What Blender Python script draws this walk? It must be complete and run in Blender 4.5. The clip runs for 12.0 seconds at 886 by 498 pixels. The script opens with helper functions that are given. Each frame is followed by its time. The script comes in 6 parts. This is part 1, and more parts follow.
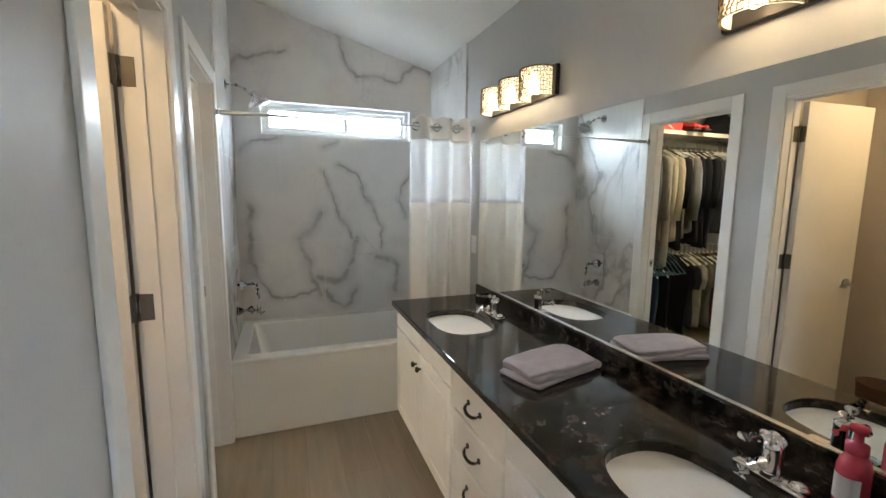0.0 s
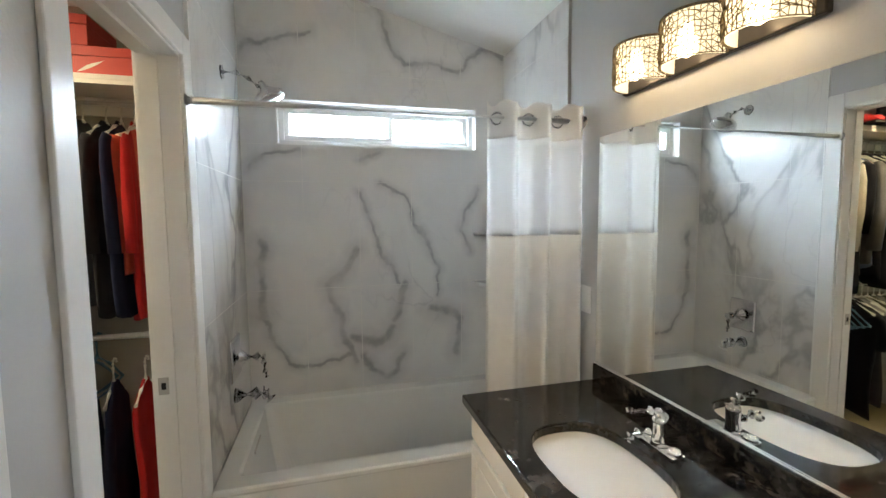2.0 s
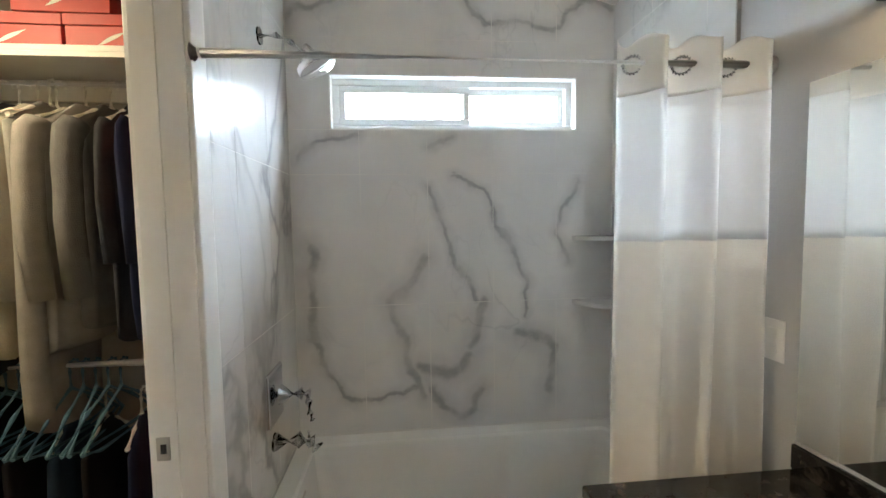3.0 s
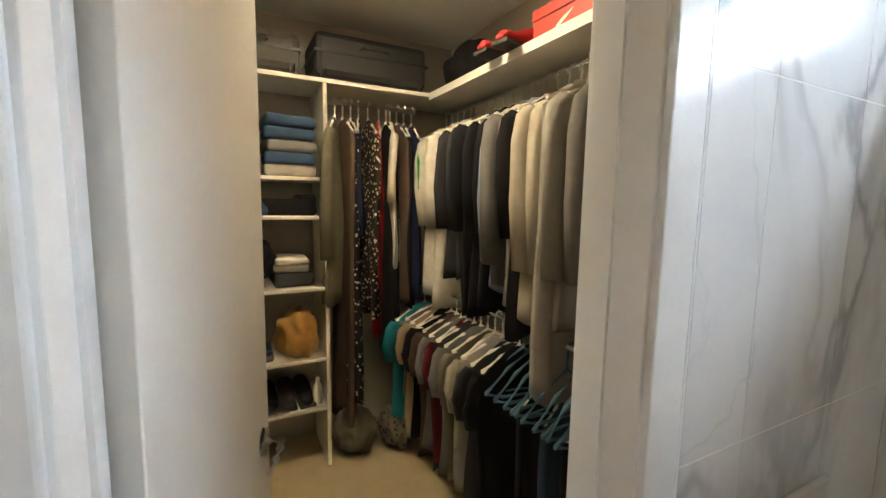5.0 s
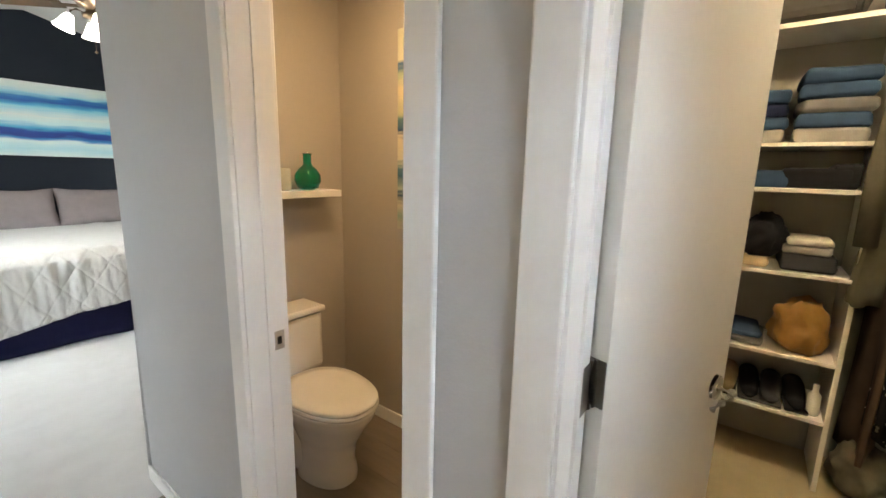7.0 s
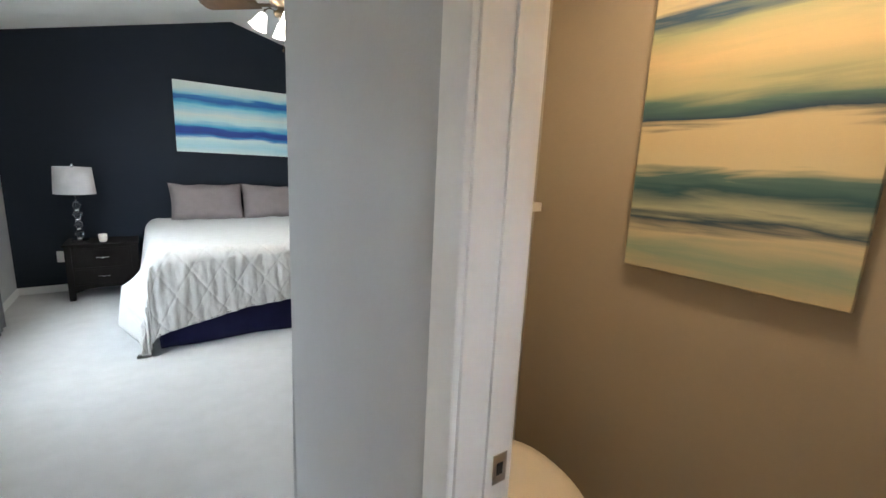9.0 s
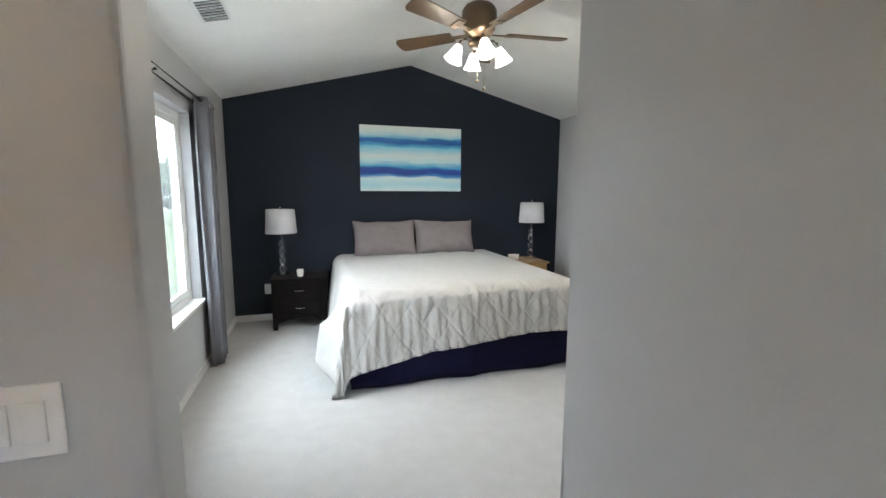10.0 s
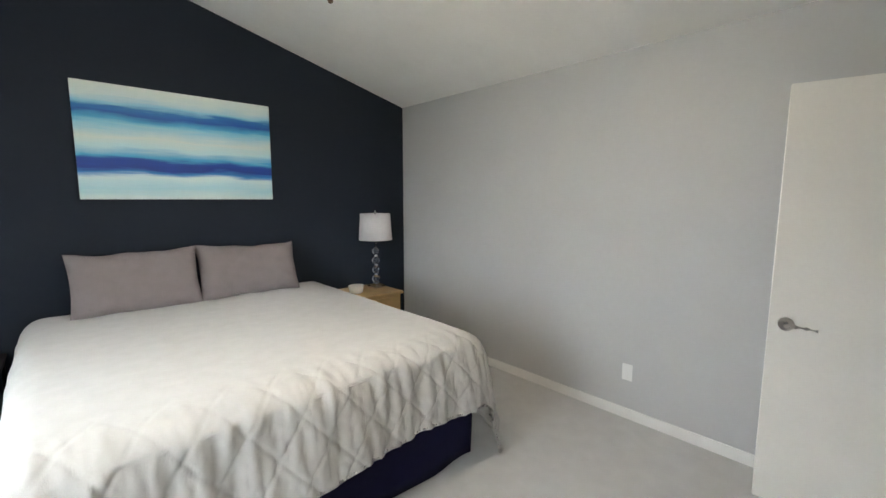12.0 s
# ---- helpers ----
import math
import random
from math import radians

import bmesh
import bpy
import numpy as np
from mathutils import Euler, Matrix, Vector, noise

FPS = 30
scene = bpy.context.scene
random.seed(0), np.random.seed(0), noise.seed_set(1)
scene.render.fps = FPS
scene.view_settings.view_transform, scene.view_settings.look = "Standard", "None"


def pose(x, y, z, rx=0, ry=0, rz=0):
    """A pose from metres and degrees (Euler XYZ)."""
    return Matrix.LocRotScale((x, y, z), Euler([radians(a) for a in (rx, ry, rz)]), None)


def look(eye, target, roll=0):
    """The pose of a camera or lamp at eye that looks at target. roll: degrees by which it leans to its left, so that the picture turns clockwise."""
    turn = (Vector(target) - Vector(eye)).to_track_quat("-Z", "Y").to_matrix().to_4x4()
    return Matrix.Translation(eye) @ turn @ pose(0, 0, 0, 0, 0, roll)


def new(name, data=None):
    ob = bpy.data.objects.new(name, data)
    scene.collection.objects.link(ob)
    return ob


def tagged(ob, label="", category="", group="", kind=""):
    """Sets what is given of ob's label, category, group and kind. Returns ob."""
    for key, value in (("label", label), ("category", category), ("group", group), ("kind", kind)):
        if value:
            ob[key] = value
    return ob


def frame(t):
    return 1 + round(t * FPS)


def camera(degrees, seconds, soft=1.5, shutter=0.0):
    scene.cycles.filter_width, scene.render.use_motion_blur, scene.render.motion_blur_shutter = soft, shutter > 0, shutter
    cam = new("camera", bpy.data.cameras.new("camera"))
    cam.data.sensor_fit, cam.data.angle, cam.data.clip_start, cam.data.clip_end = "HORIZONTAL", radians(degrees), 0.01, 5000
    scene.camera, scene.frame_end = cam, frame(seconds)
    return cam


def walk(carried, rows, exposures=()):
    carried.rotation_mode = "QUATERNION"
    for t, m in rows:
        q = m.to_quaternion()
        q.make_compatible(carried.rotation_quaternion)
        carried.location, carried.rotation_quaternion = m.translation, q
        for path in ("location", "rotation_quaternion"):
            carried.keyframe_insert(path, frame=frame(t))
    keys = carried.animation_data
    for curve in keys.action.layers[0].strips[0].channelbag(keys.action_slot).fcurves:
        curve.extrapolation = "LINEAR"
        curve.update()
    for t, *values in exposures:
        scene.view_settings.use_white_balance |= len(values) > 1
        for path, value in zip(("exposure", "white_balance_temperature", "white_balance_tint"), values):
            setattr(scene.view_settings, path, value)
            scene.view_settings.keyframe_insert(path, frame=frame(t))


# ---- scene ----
cam = camera(93.3, 12.0)

PATH = [
    (0, (-1.188, 0.258, 1.464), (-0.485, 2.112, 1.203), 0.6),
    (0.5, (-1.154, 0.396, 1.461), (-0.495, 2.269, 1.224), 0.5),
    (1, (-1.077, 0.655, 1.488), (-0.518, 2.563, 1.274), 0.8),
    (1.5, (-1.06, 0.967, 1.495), (-0.528, 2.886, 1.312), -0.3),
    (2, (-1.05, 1.235, 1.488), (-0.543, 3.163, 1.335), -0.5),
    (2.5, (-1.019, 1.51, 1.492), (-0.584, 3.457, 1.353), -0.6),
    (2.7, (-1.018, 1.612, 1.479), (-0.642, 3.572, 1.348), -0.8),
    (4.3, (-1.094, 2.193, 1.463), (-2.32, 3.762, 1.281), 0.1),
    (4.5, (-1.108, 2.231, 1.479), (-2.51, 3.644, 1.286), 0.4),
    (5, (-1.146, 2.312, 1.488), (-2.916, 3.214, 1.262), 1.0),
    (5.5, (-1.115, 2.452, 1.459), (-3.075, 2.677, 1.133), 2.8),
    (6, (-1.017, 2.534, 1.434), (-2.926, 2.119, 1.006), 2.3),
    (6.5, (-0.975, 2.502, 1.429), (-2.704, 1.595, 0.999), 1.3),
    (7, (-0.951, 2.394, 1.444), (-2.523, 1.214, 1.075), 1.3),
    (7.2, (-0.937, 2.299, 1.45), (-2.489, 1.088, 1.099), 1.5),
    (8.8, (-1.172, 1.794, 1.449), (-2.41, 0.268, 1.079), 2.5),
    (9, (-1.138, 1.743, 1.445), (-2.276, 0.142, 1.068), 2.7),
    (9.5, (-1.022, 1.496, 1.416), (-1.79, -0.312, 1.041), 1.3),
    (10, (-0.939, 1.164, 1.465), (-1.508, -0.735, 1.205), 0.2),
    (10.5, (-0.976, 0.775, 1.471), (-1.328, -1.182, 1.252), 2.0),
    (11, (-1.038, 0.391, 1.515), (-1.438, -1.556, 1.294), 1.1),
    (11.2, (-1.075, 0.256, 1.499), (-1.556, -1.673, 1.285), 1.1),
    (11.5, (-1.161, 0.055, 1.479), (-1.839, -1.815, 1.27), 1.3),
    (12, (-1.327, -0.271, 1.512), (-2.669, -1.734, 1.271), 0.1),
]
EXPOSURE = [(0.0, 1.5, 5850, 5), (2.7, 1.5, 5950, 5), (4.5, 1.55, 6000, 6), (5.0, 1.4, 6150, 7), (5.5, 1.45, 6500, 7), (6.0, 1.65, 6350, 6), (6.5, 1.75, 6100, 4), (7.2, 1.55, 6350, 8), (9.0, 1.35, 5900, 7), (9.5, 1.35, 5950, 8), (10.0, 1.3, 6100, 8), (10.8, 1.2, 6250, 8), (11.5, 1.15, 6350, 9), (12.0, 1.3, 6350, 9)]
walk(cam, [(t, look(eye, target, roll)) for t, eye, target, roll in PATH], EXPOSURE)

# ---- light ----
world = bpy.data.worlds.new("sky")
scene.world = world
world.use_nodes = True
wn = world.node_tree
sky = wn.nodes.new("ShaderNodeTexSky")
sky.sky_type = 'NISHITA'
sky.sun_disc = False
sky.sun_elevation = radians(38)
sky.sun_rotation = radians(75)
sky.air_density, sky.dust_density, sky.ozone_density = 1.0, 6.0, 1.0
wn.links.new(sky.outputs[0], wn.nodes["Background"].inputs[0])
wn.nodes["Background"].inputs[1].default_value = 0.15


def lamp(name, kind, m, energy, color, **more):
    data = bpy.data.lights.new(name, kind)
    data.energy, data.color = energy, color
    if "size" in more:
        data.size = more["size"]
    if "size_y" in more:
        data.shape, data.size_y = 'RECTANGLE', more["size_y"]
    if "radius" in more:
        data.shadow_soft_size = more["radius"]
    if "angle" in more:
        data.angle = radians(more["angle"])
    ob = new(name, data)
    ob.matrix_world = m
    return ob


lamp("sun", 'SUN', look((20, -3, 9), (0, 0, 0)), 0.8, (1.0, 0.98, 0.95), angle=40)
# sky light before the opening of the bathroom window
lamp("window_light", 'AREA', look((-0.76, 4.9, 3.0), (-0.76, 3.75, 2.0)), 400, (0.72, 0.86, 1.0), size=3.4, size_y=1.6)

# ---- materials ----
MATS = {}


def mat(name, color=(0.5, 0.5, 0.5), rough=0.6, metal=0.0, var=0.12, scale=6.0, bump=0.0, bump_scale=120.0, emit=None, strength=0.0, coat=0.0, random_tone=0.0, sheen=0.0):
    """Plain surface with tone changes at two scales and fine relief."""
    if name in MATS:
        return MATS[name]
    m = bpy.data.materials.new(name)
    m.use_nodes = True
    n, l = m.node_tree.nodes, m.node_tree.links
    b = n["Principled BSDF"]
    b.inputs["Roughness"].default_value = rough
    b.inputs["Metallic"].default_value = metal
    b.inputs["Coat Weight"].default_value = coat
    b.inputs["Sheen Weight"].default_value = sheen
    if rough >= 0.75:
        b.inputs["Specular IOR Level"].default_value = 0.2
    g = n.new("ShaderNodeNewGeometry")
    n1 = n.new("ShaderNodeTexNoise")
    n1.inputs["Scale"].default_value = scale
    n1.inputs["Detail"].default_value = 5
    n2 = n.new("ShaderNodeTexNoise")
    n2.inputs["Scale"].default_value = scale * 14
    n2.inputs["Detail"].default_value = 3
    l.new(g.outputs["Position"], n1.inputs["Vector"])
    l.new(g.outputs["Position"], n2.inputs["Vector"])
    add = n.new("ShaderNodeMath")
    add.operation = 'MULTIPLY_ADD'
    l.new(n2.outputs["Fac"], add.inputs[0])
    add.inputs[1].default_value = 0.4
    l.new(n1.outputs["Fac"], add.inputs[2])
    mr = n.new("ShaderNodeMapRange")
    l.new(add.outputs[0], mr.inputs["Value"])
    mr.inputs["From Min"].default_value, mr.inputs["From Max"].default_value = 0.4, 1.0
    mr.inputs["To Min"].default_value, mr.inputs["To Max"].default_value = 1 - var, 1 + var * 0.6
    mul = n.new("ShaderNodeMix")
    mul.data_type, mul.blend_type = 'RGBA', 'MULTIPLY'
    mul.inputs["Factor"].default_value = 1.0
    mul.inputs["A"].default_value = (*color, 1)
    l.new(mr.outputs[0], mul.inputs["B"])
    out = mul.outputs["Result"]
    if random_tone:
        oi = n.new("ShaderNodeObjectInfo")
        r2 = n.new("ShaderNodeMapRange")
        r2.inputs["To Min"].default_value, r2.inputs["To Max"].default_value = 1 - random_tone, 1 + random_tone
        l.new(oi.outputs["Random"], r2.inputs["Value"])
        m2 = n.new("ShaderNodeMix")
        m2.data_type, m2.blend_type = 'RGBA', 'MULTIPLY'
        m2.inputs["Factor"].default_value = 1.0
        l.new(out, m2.inputs["A"])
        l.new(r2.outputs[0], m2.inputs["B"])
        out = m2.outputs["Result"]
    l.new(out, b.inputs["Base Color"])
    if bump:
        n3 = n.new("ShaderNodeTexNoise")
        n3.inputs["Scale"].default_value = bump_scale
        n3.inputs["Detail"].default_value = 3
        l.new(g.outputs["Position"], n3.inputs["Vector"])
        bp = n.new("ShaderNodeBump")
        bp.inputs["Strength"].default_value = bump
        bp.inputs["Distance"].default_value = 0.004
        l.new(n3.outputs["Fac"], bp.inputs["Height"])
        l.new(bp.outputs[0], b.inputs["Normal"])
    if emit:
        b.inputs["Emission Color"].default_value = (*emit, 1)
        b.inputs["Emission Strength"].default_value = strength
    MATS[name] = m
    return m


def glass(name, color=(1, 1, 1), rough=0.0, ior=1.45):
    m = bpy.data.materials.new(name)
    m.use_nodes = True
    b = m.node_tree.nodes["Principled BSDF"]
    b.inputs["Base Color"].default_value = (*color, 1)
    b.inputs["Roughness"].default_value = rough
    b.inputs["Transmission Weight"].default_value = 1.0
    b.inputs["IOR"].default_value = ior
    return m


def marble_mat(name, veins=()):
    """White marble-look porcelain: wandering grey veins, and bold ones drawn along given lines in x and z."""
    m = bpy.data.materials.new(name)
    m.use_nodes = True
    n, l = m.node_tree.nodes, m.node_tree.links
    b = n["Principled BSDF"]
    g = n.new("ShaderNodeNewGeometry")

    def math_node(op, *args):
        q = n.new("ShaderNodeMath")
        q.operation = op
        for k, a in enumerate(args):
            if isinstance(a, (int, float)):
                q.inputs[k].default_value = a
            else:
                l.new(a, q.inputs[k])
        return q.outputs[0]

    def field(seed, scale, detail, distort, squash):
        mp = n.new("ShaderNodeMapping")
        mp.inputs["Location"].default_value = (seed, seed * 1.7, seed * 0.6)
        mp.inputs["Rotation"].default_value = (0, 0.55, 0)
        mp.inputs["Scale"].default_value = (1.0, 1.0, squash)
        l.new(g.outputs["Position"], mp.inputs["Vector"])
        t = n.new("ShaderNodeTexNoise")
        t.inputs["Scale"].default_value = scale
        t.inputs["Detail"].default_value = detail
        t.inputs["Roughness"].default_value = 0.52
        t.inputs["Distortion"].default_value = distort
        l.new(mp.outputs[0], t.inputs["Vector"])
        return t.outputs["Fac"]

    def contour(f, level, width):
        d = math_node('ABSOLUTE', math_node('SUBTRACT', f, level))
        r = n.new("ShaderNodeMapRange")
        r.interpolation_type = 'SMOOTHSTEP'
        r.inputs["From Min"].default_value, r.inputs["From Max"].default_value = 0.0, width
        r.inputs["To Min"].default_value, r.inputs["To Max"].default_value = 1, 0
        l.new(d, r.inputs["Value"])
        return r.outputs[0]

    def band(f, lo, hi):
        r = n.new("ShaderNodeMapRange")
        r.inputs["From Min"].default_value, r.inputs["From Max"].default_value = lo, hi
        l.new(f, r.inputs["Value"])
        return r.outputs[0]
    f1 = field(3.3, 1.5, 5, 0.5, 0.62)
    f2 = field(9.1, 2.6, 4, 0.8, 0.7)
    mask = band(field(21.0, 1.9, 2, 0.0, 1.0), 0.40, 0.62)
    mask2 = band(field(33.0, 1.7, 2, 0.0, 1.0), 0.45, 0.65)
    main = math_node('MULTIPLY', contour(f1, 0.50, 0.032), math_node('MULTIPLY_ADD', mask, 0.45, 0.04))
    halo = math_node('MULTIPLY', contour(f1, 0.515, 0.075), math_node('MULTIPLY', mask, 0.32))
    fine = math_node('MULTIPLY', contour(f2, 0.5, 0.012), math_node('MULTIPLY', mask2, 0.20))
    if veins:
        main = math_node('MULTIPLY', main, 0.10)
        halo = math_node('MULTIPLY', halo, 0.30)
    tot = math_node('ADD', math_node('ADD', main, halo), fine)

    def vec(op, a, c, out=0):
        q = n.new("ShaderNodeVectorMath")
        q.operation = op
        for k, a_ in enumerate((a, c)):
            if isinstance(a_, tuple):
                q.inputs[k].default_value = a_
            elif a_ is not None:
                l.new(a_, q.inputs[k])
        return q.outputs[out]
    if veins:
        wob = n.new("ShaderNodeTexNoise")
        wob.inputs["Scale"].default_value = 7.0
        wob.inputs["Detail"].default_value = 4
        l.new(g.outputs["Position"], wob.inputs["Vector"])
        shift = vec('MULTIPLY', vec('SUBTRACT', wob.outputs["Color"], (0.5, 0.5, 0.5)), (0.11, 0.0, 0.11))
        flat = vec('MULTIPLY', vec('ADD', g.outputs["Position"], shift), (1, 0, 1))
        near = None
        for width, pts in veins:
            for (xa, za), (xb, zb) in zip(pts, pts[1:]):
                ba = Vector((xb - xa, 0, zb - za))
                pa = vec('SUBTRACT', flat, (xa, 0, za))
                dot = vec('DOT_PRODUCT', pa, tuple(ba / ba.length_squared), 1)
                cl = n.new("ShaderNodeClamp")
                l.new(dot, cl.inputs[0])
                along = n.new("ShaderNodeVectorMath")
                along.operation = 'SCALE'
                along.inputs[0].default_value = tuple(ba)
                l.new(cl.outputs[0], along.inputs["Scale"])
                d = math_node('MULTIPLY', vec('LENGTH', vec('SUBTRACT', pa, along.outputs[0]), None, 1), 1 / width)
                near = d if near is None else math_node('MINIMUM', near, d)
        thin = band(field(41.0, 9.0, 3, 0.0, 1.0), 0.35, 0.62)
        core = n.new("ShaderNodeMapRange")
        core.interpolation_type = 'SMOOTHSTEP'
        core.inputs["From Min"].default_value, core.inputs["From Max"].default_value = 0.15, 1.0
        core.inputs["To Min"].default_value, core.inputs["To Max"].default_value = 1, 0
        l.new(near, core.inputs["Value"])
        wide = n.new("ShaderNodeMapRange")
        wide.interpolation_type = 'SMOOTHSTEP'
        wide.inputs["From Min"].default_value, wide.inputs["From Max"].default_value = 0.2, 3.4
        wide.inputs["To Min"].default_value, wide.inputs["To Max"].default_value = 1, 0
        l.new(near, wide.inputs["Value"])
        tot = math_node('ADD', tot, math_node('MULTIPLY', core.outputs[0], math_node('MULTIPLY_ADD', thin, 0.40, 0.16)))
        tot = math_node('ADD', tot, math_node('MULTIPLY', wide.outputs[0], 0.30))
    tot = math_node('MINIMUM', tot, 0.92)
    cloud = band(field(5.0, 2.2, 4, 0.0, 1.0), 0.3, 0.7)
    base = n.new("ShaderNodeMix")
    base.data_type = 'RGBA'
    l.new(cloud, base.inputs["Factor"])
    base.inputs["A"].default_value = (0.69, 0.69, 0.69, 1)
    base.inputs["B"].default_value = (0.79, 0.78, 0.76, 1)
    mix = n.new("ShaderNodeMix")
    mix.data_type = 'RGBA'
    l.new(tot, mix.inputs["Factor"])
    l.new(base.outputs["Result"], mix.inputs["A"])
    mix.inputs["B"].default_value = (0.33, 0.33, 0.345, 1)
    l.new(mix.outputs["Result"], b.inputs["Base Color"])
    b.inputs["Roughness"].default_value = 0.26
    return m


def granite_mat():
    m = bpy.data.materials.new("black_granite")
    m.use_nodes = True
    n, l = m.node_tree.nodes, m.node_tree.links
    b = n["Principled BSDF"]
    g = n.new("ShaderNodeNewGeometry")
    v = n.new("ShaderNodeTexVoronoi")
    v.inputs["Scale"].default_value = 85
    l.new(g.outputs["Position"], v.inputs["Vector"])
    no = n.new("ShaderNodeTexNoise")
    no.inputs["Scale"].default_value = 17
    no.inputs["Detail"].default_value = 6
    l.new(g.outputs["Position"], no.inputs["Vector"])
    r = n.new("ShaderNodeValToRGB")
    r.color_ramp.elements[0].position, r.color_ramp.elements[0].color = 0.40, (0.008, 0.0075, 0.0075, 1)
    r.color_ramp.elements[1].position, r.color_ramp.elements[1].color = 0.80, (0.11, 0.092, 0.076, 1)
    mx = n.new("ShaderNodeMix")
    mx.data_type, mx.blend_type = 'RGBA', 'MULTIPLY'
    mx.inputs["Factor"].default_value = 0.8
    l.new(no.outputs["Fac"], r.inputs[0])
    l.new(r.outputs[0], mx.inputs["A"])
    grey = n.new("ShaderNodeRGBToBW")
    l.new(v.outputs["Color"], grey.inputs[0])
    l.new(grey.outputs[0], mx.inputs["B"])
    l.new(mx.outputs["Result"], b.inputs["Base Color"])
    b.inputs["Roughness"].default_value = 0.07
    return m


def painting_mat(name, stops, scale_z, seed):
    """Horizontal brushed bands of paint, over the canvas height in object space."""
    m = bpy.data.materials.new(name)
    m.use_nodes = True
    n, l = m.node_tree.nodes, m.node_tree.links
    b = n["Principled BSDF"]
    tc = n.new("ShaderNodeTexCoord")
    mp = n.new("ShaderNodeMapping")
    mp.inputs["Scale"].default_value = (1.6, 1.6, 16.0)
    mp.inputs["Location"].default_value = (seed, seed, seed)
    l.new(tc.outputs["Object"], mp.inputs["Vector"])
    brush = n.new("ShaderNodeTexNoise")
    brush.inputs["Scale"].default_value = 1.6
    brush.inputs["Detail"].default_value = 7
    brush.inputs["Distortion"].default_value = 0.6
    l.new(mp.outputs[0], brush.inputs["Vector"])
    wave = n.new("ShaderNodeTexNoise")
    wave.inputs["Scale"].default_value = 2.2
    wave.inputs["Detail"].default_value = 2
    mp2 = n.new("ShaderNodeMapping")
    mp2.inputs["Scale"].default_value = (1.0, 1.0, 1.6)
    mp2.inputs["Location"].default_value = (seed * 2, 0, 0)
    l.new(tc.outputs["Object"], mp2.inputs["Vector"])
    l.new(mp2.outputs[0], wave.inputs["Vector"])
    sep = n.new("ShaderNodeSeparateXYZ")
    l.new(tc.outputs["Object"], sep.inputs[0])
    h = n.new("ShaderNodeMath")
    h.operation = 'DIVIDE'
    l.new(sep.outputs[2], h.inputs[0])
    h.inputs[1].default_value = scale_z
    w1 = n.new("ShaderNodeMath")
    w1.operation = 'MULTIPLY_ADD'
    l.new(wave.outputs["Fac"], w1.inputs[0])
    w1.inputs[1].default_value = 0.10
    l.new(h.outputs[0], w1.inputs[2])
    w2 = n.new("ShaderNodeMath")
    w2.operation = 'MULTIPLY_ADD'
    l.new(brush.outputs["Fac"], w2.inputs[0])
    w2.inputs[1].default_value = 0.11
    l.new(w1.outputs[0], w2.inputs[2])
    off = n.new("ShaderNodeMath")
    off.operation = 'SUBTRACT'
    l.new(w2.outputs[0], off.inputs[0])
    off.inputs[1].default_value = 0.105
    r = n.new("ShaderNodeValToRGB")
    e = r.color_ramp.elements
    while len(e) < len(stops):
        e.new(0.5)
    for k, (p, c) in enumerate(stops):
        e[k].position, e[k].color = p, (*c, 1)
    l.new(off.outputs[0], r.inputs[0])
    l.new(r.outputs[0], b.inputs["Base Color"])
    b.inputs["Roughness"].default_value = 0.55
    return m


WALL = mat("grey_wall_paint", (0.50, 0.505, 0.51), 0.46, var=0.04, scale=2.5, bump=0.16, bump_scale=130)
WCWALL = mat("taupe_wall_paint", (0.44, 0.40, 0.34), 0.5, var=0.04, scale=2.5, bump=0.14, bump_scale=130)
NAVY = mat("navy_wall_paint", (0.017, 0.023, 0.035), 0.75, var=0.06, scale=2.5, bump=0.14, bump_scale=130)
CEIL = mat("ceiling_paint", (0.87, 0.87, 0.85), 0.8, var=0.04, scale=3, bump=0.4, bump_scale=70)
# closet wall colour, darkened to carry the shade around the top shelf
CLOSETWALL = mat("shaded_closet_wall_paint", (0.37, 0.34, 0.29), 0.7, var=0.05, scale=3, bump=0.14, bump_scale=130)
TRIM = mat("white_trim_paint", (0.78, 0.77, 0.75), 0.32, var=0.05, scale=5, bump=0.08, bump_scale=40)
DOORPAINT = mat("white_door_paint", (0.74, 0.72, 0.68), 0.35, var=0.05, scale=4, bump=0.1, bump_scale=60)
CARPET = mat("grey_carpet", (0.53, 0.52, 0.505), 0.95, var=0.09, scale=9, bump=1.0, bump_scale=320, sheen=0.3)
CLOSETCARPET = mat("beige_carpet", (0.46, 0.38, 0.25), 0.95, var=0.1, scale=10, bump=1.0, bump_scale=320)
MARBLE = marble_mat("marble_tile")
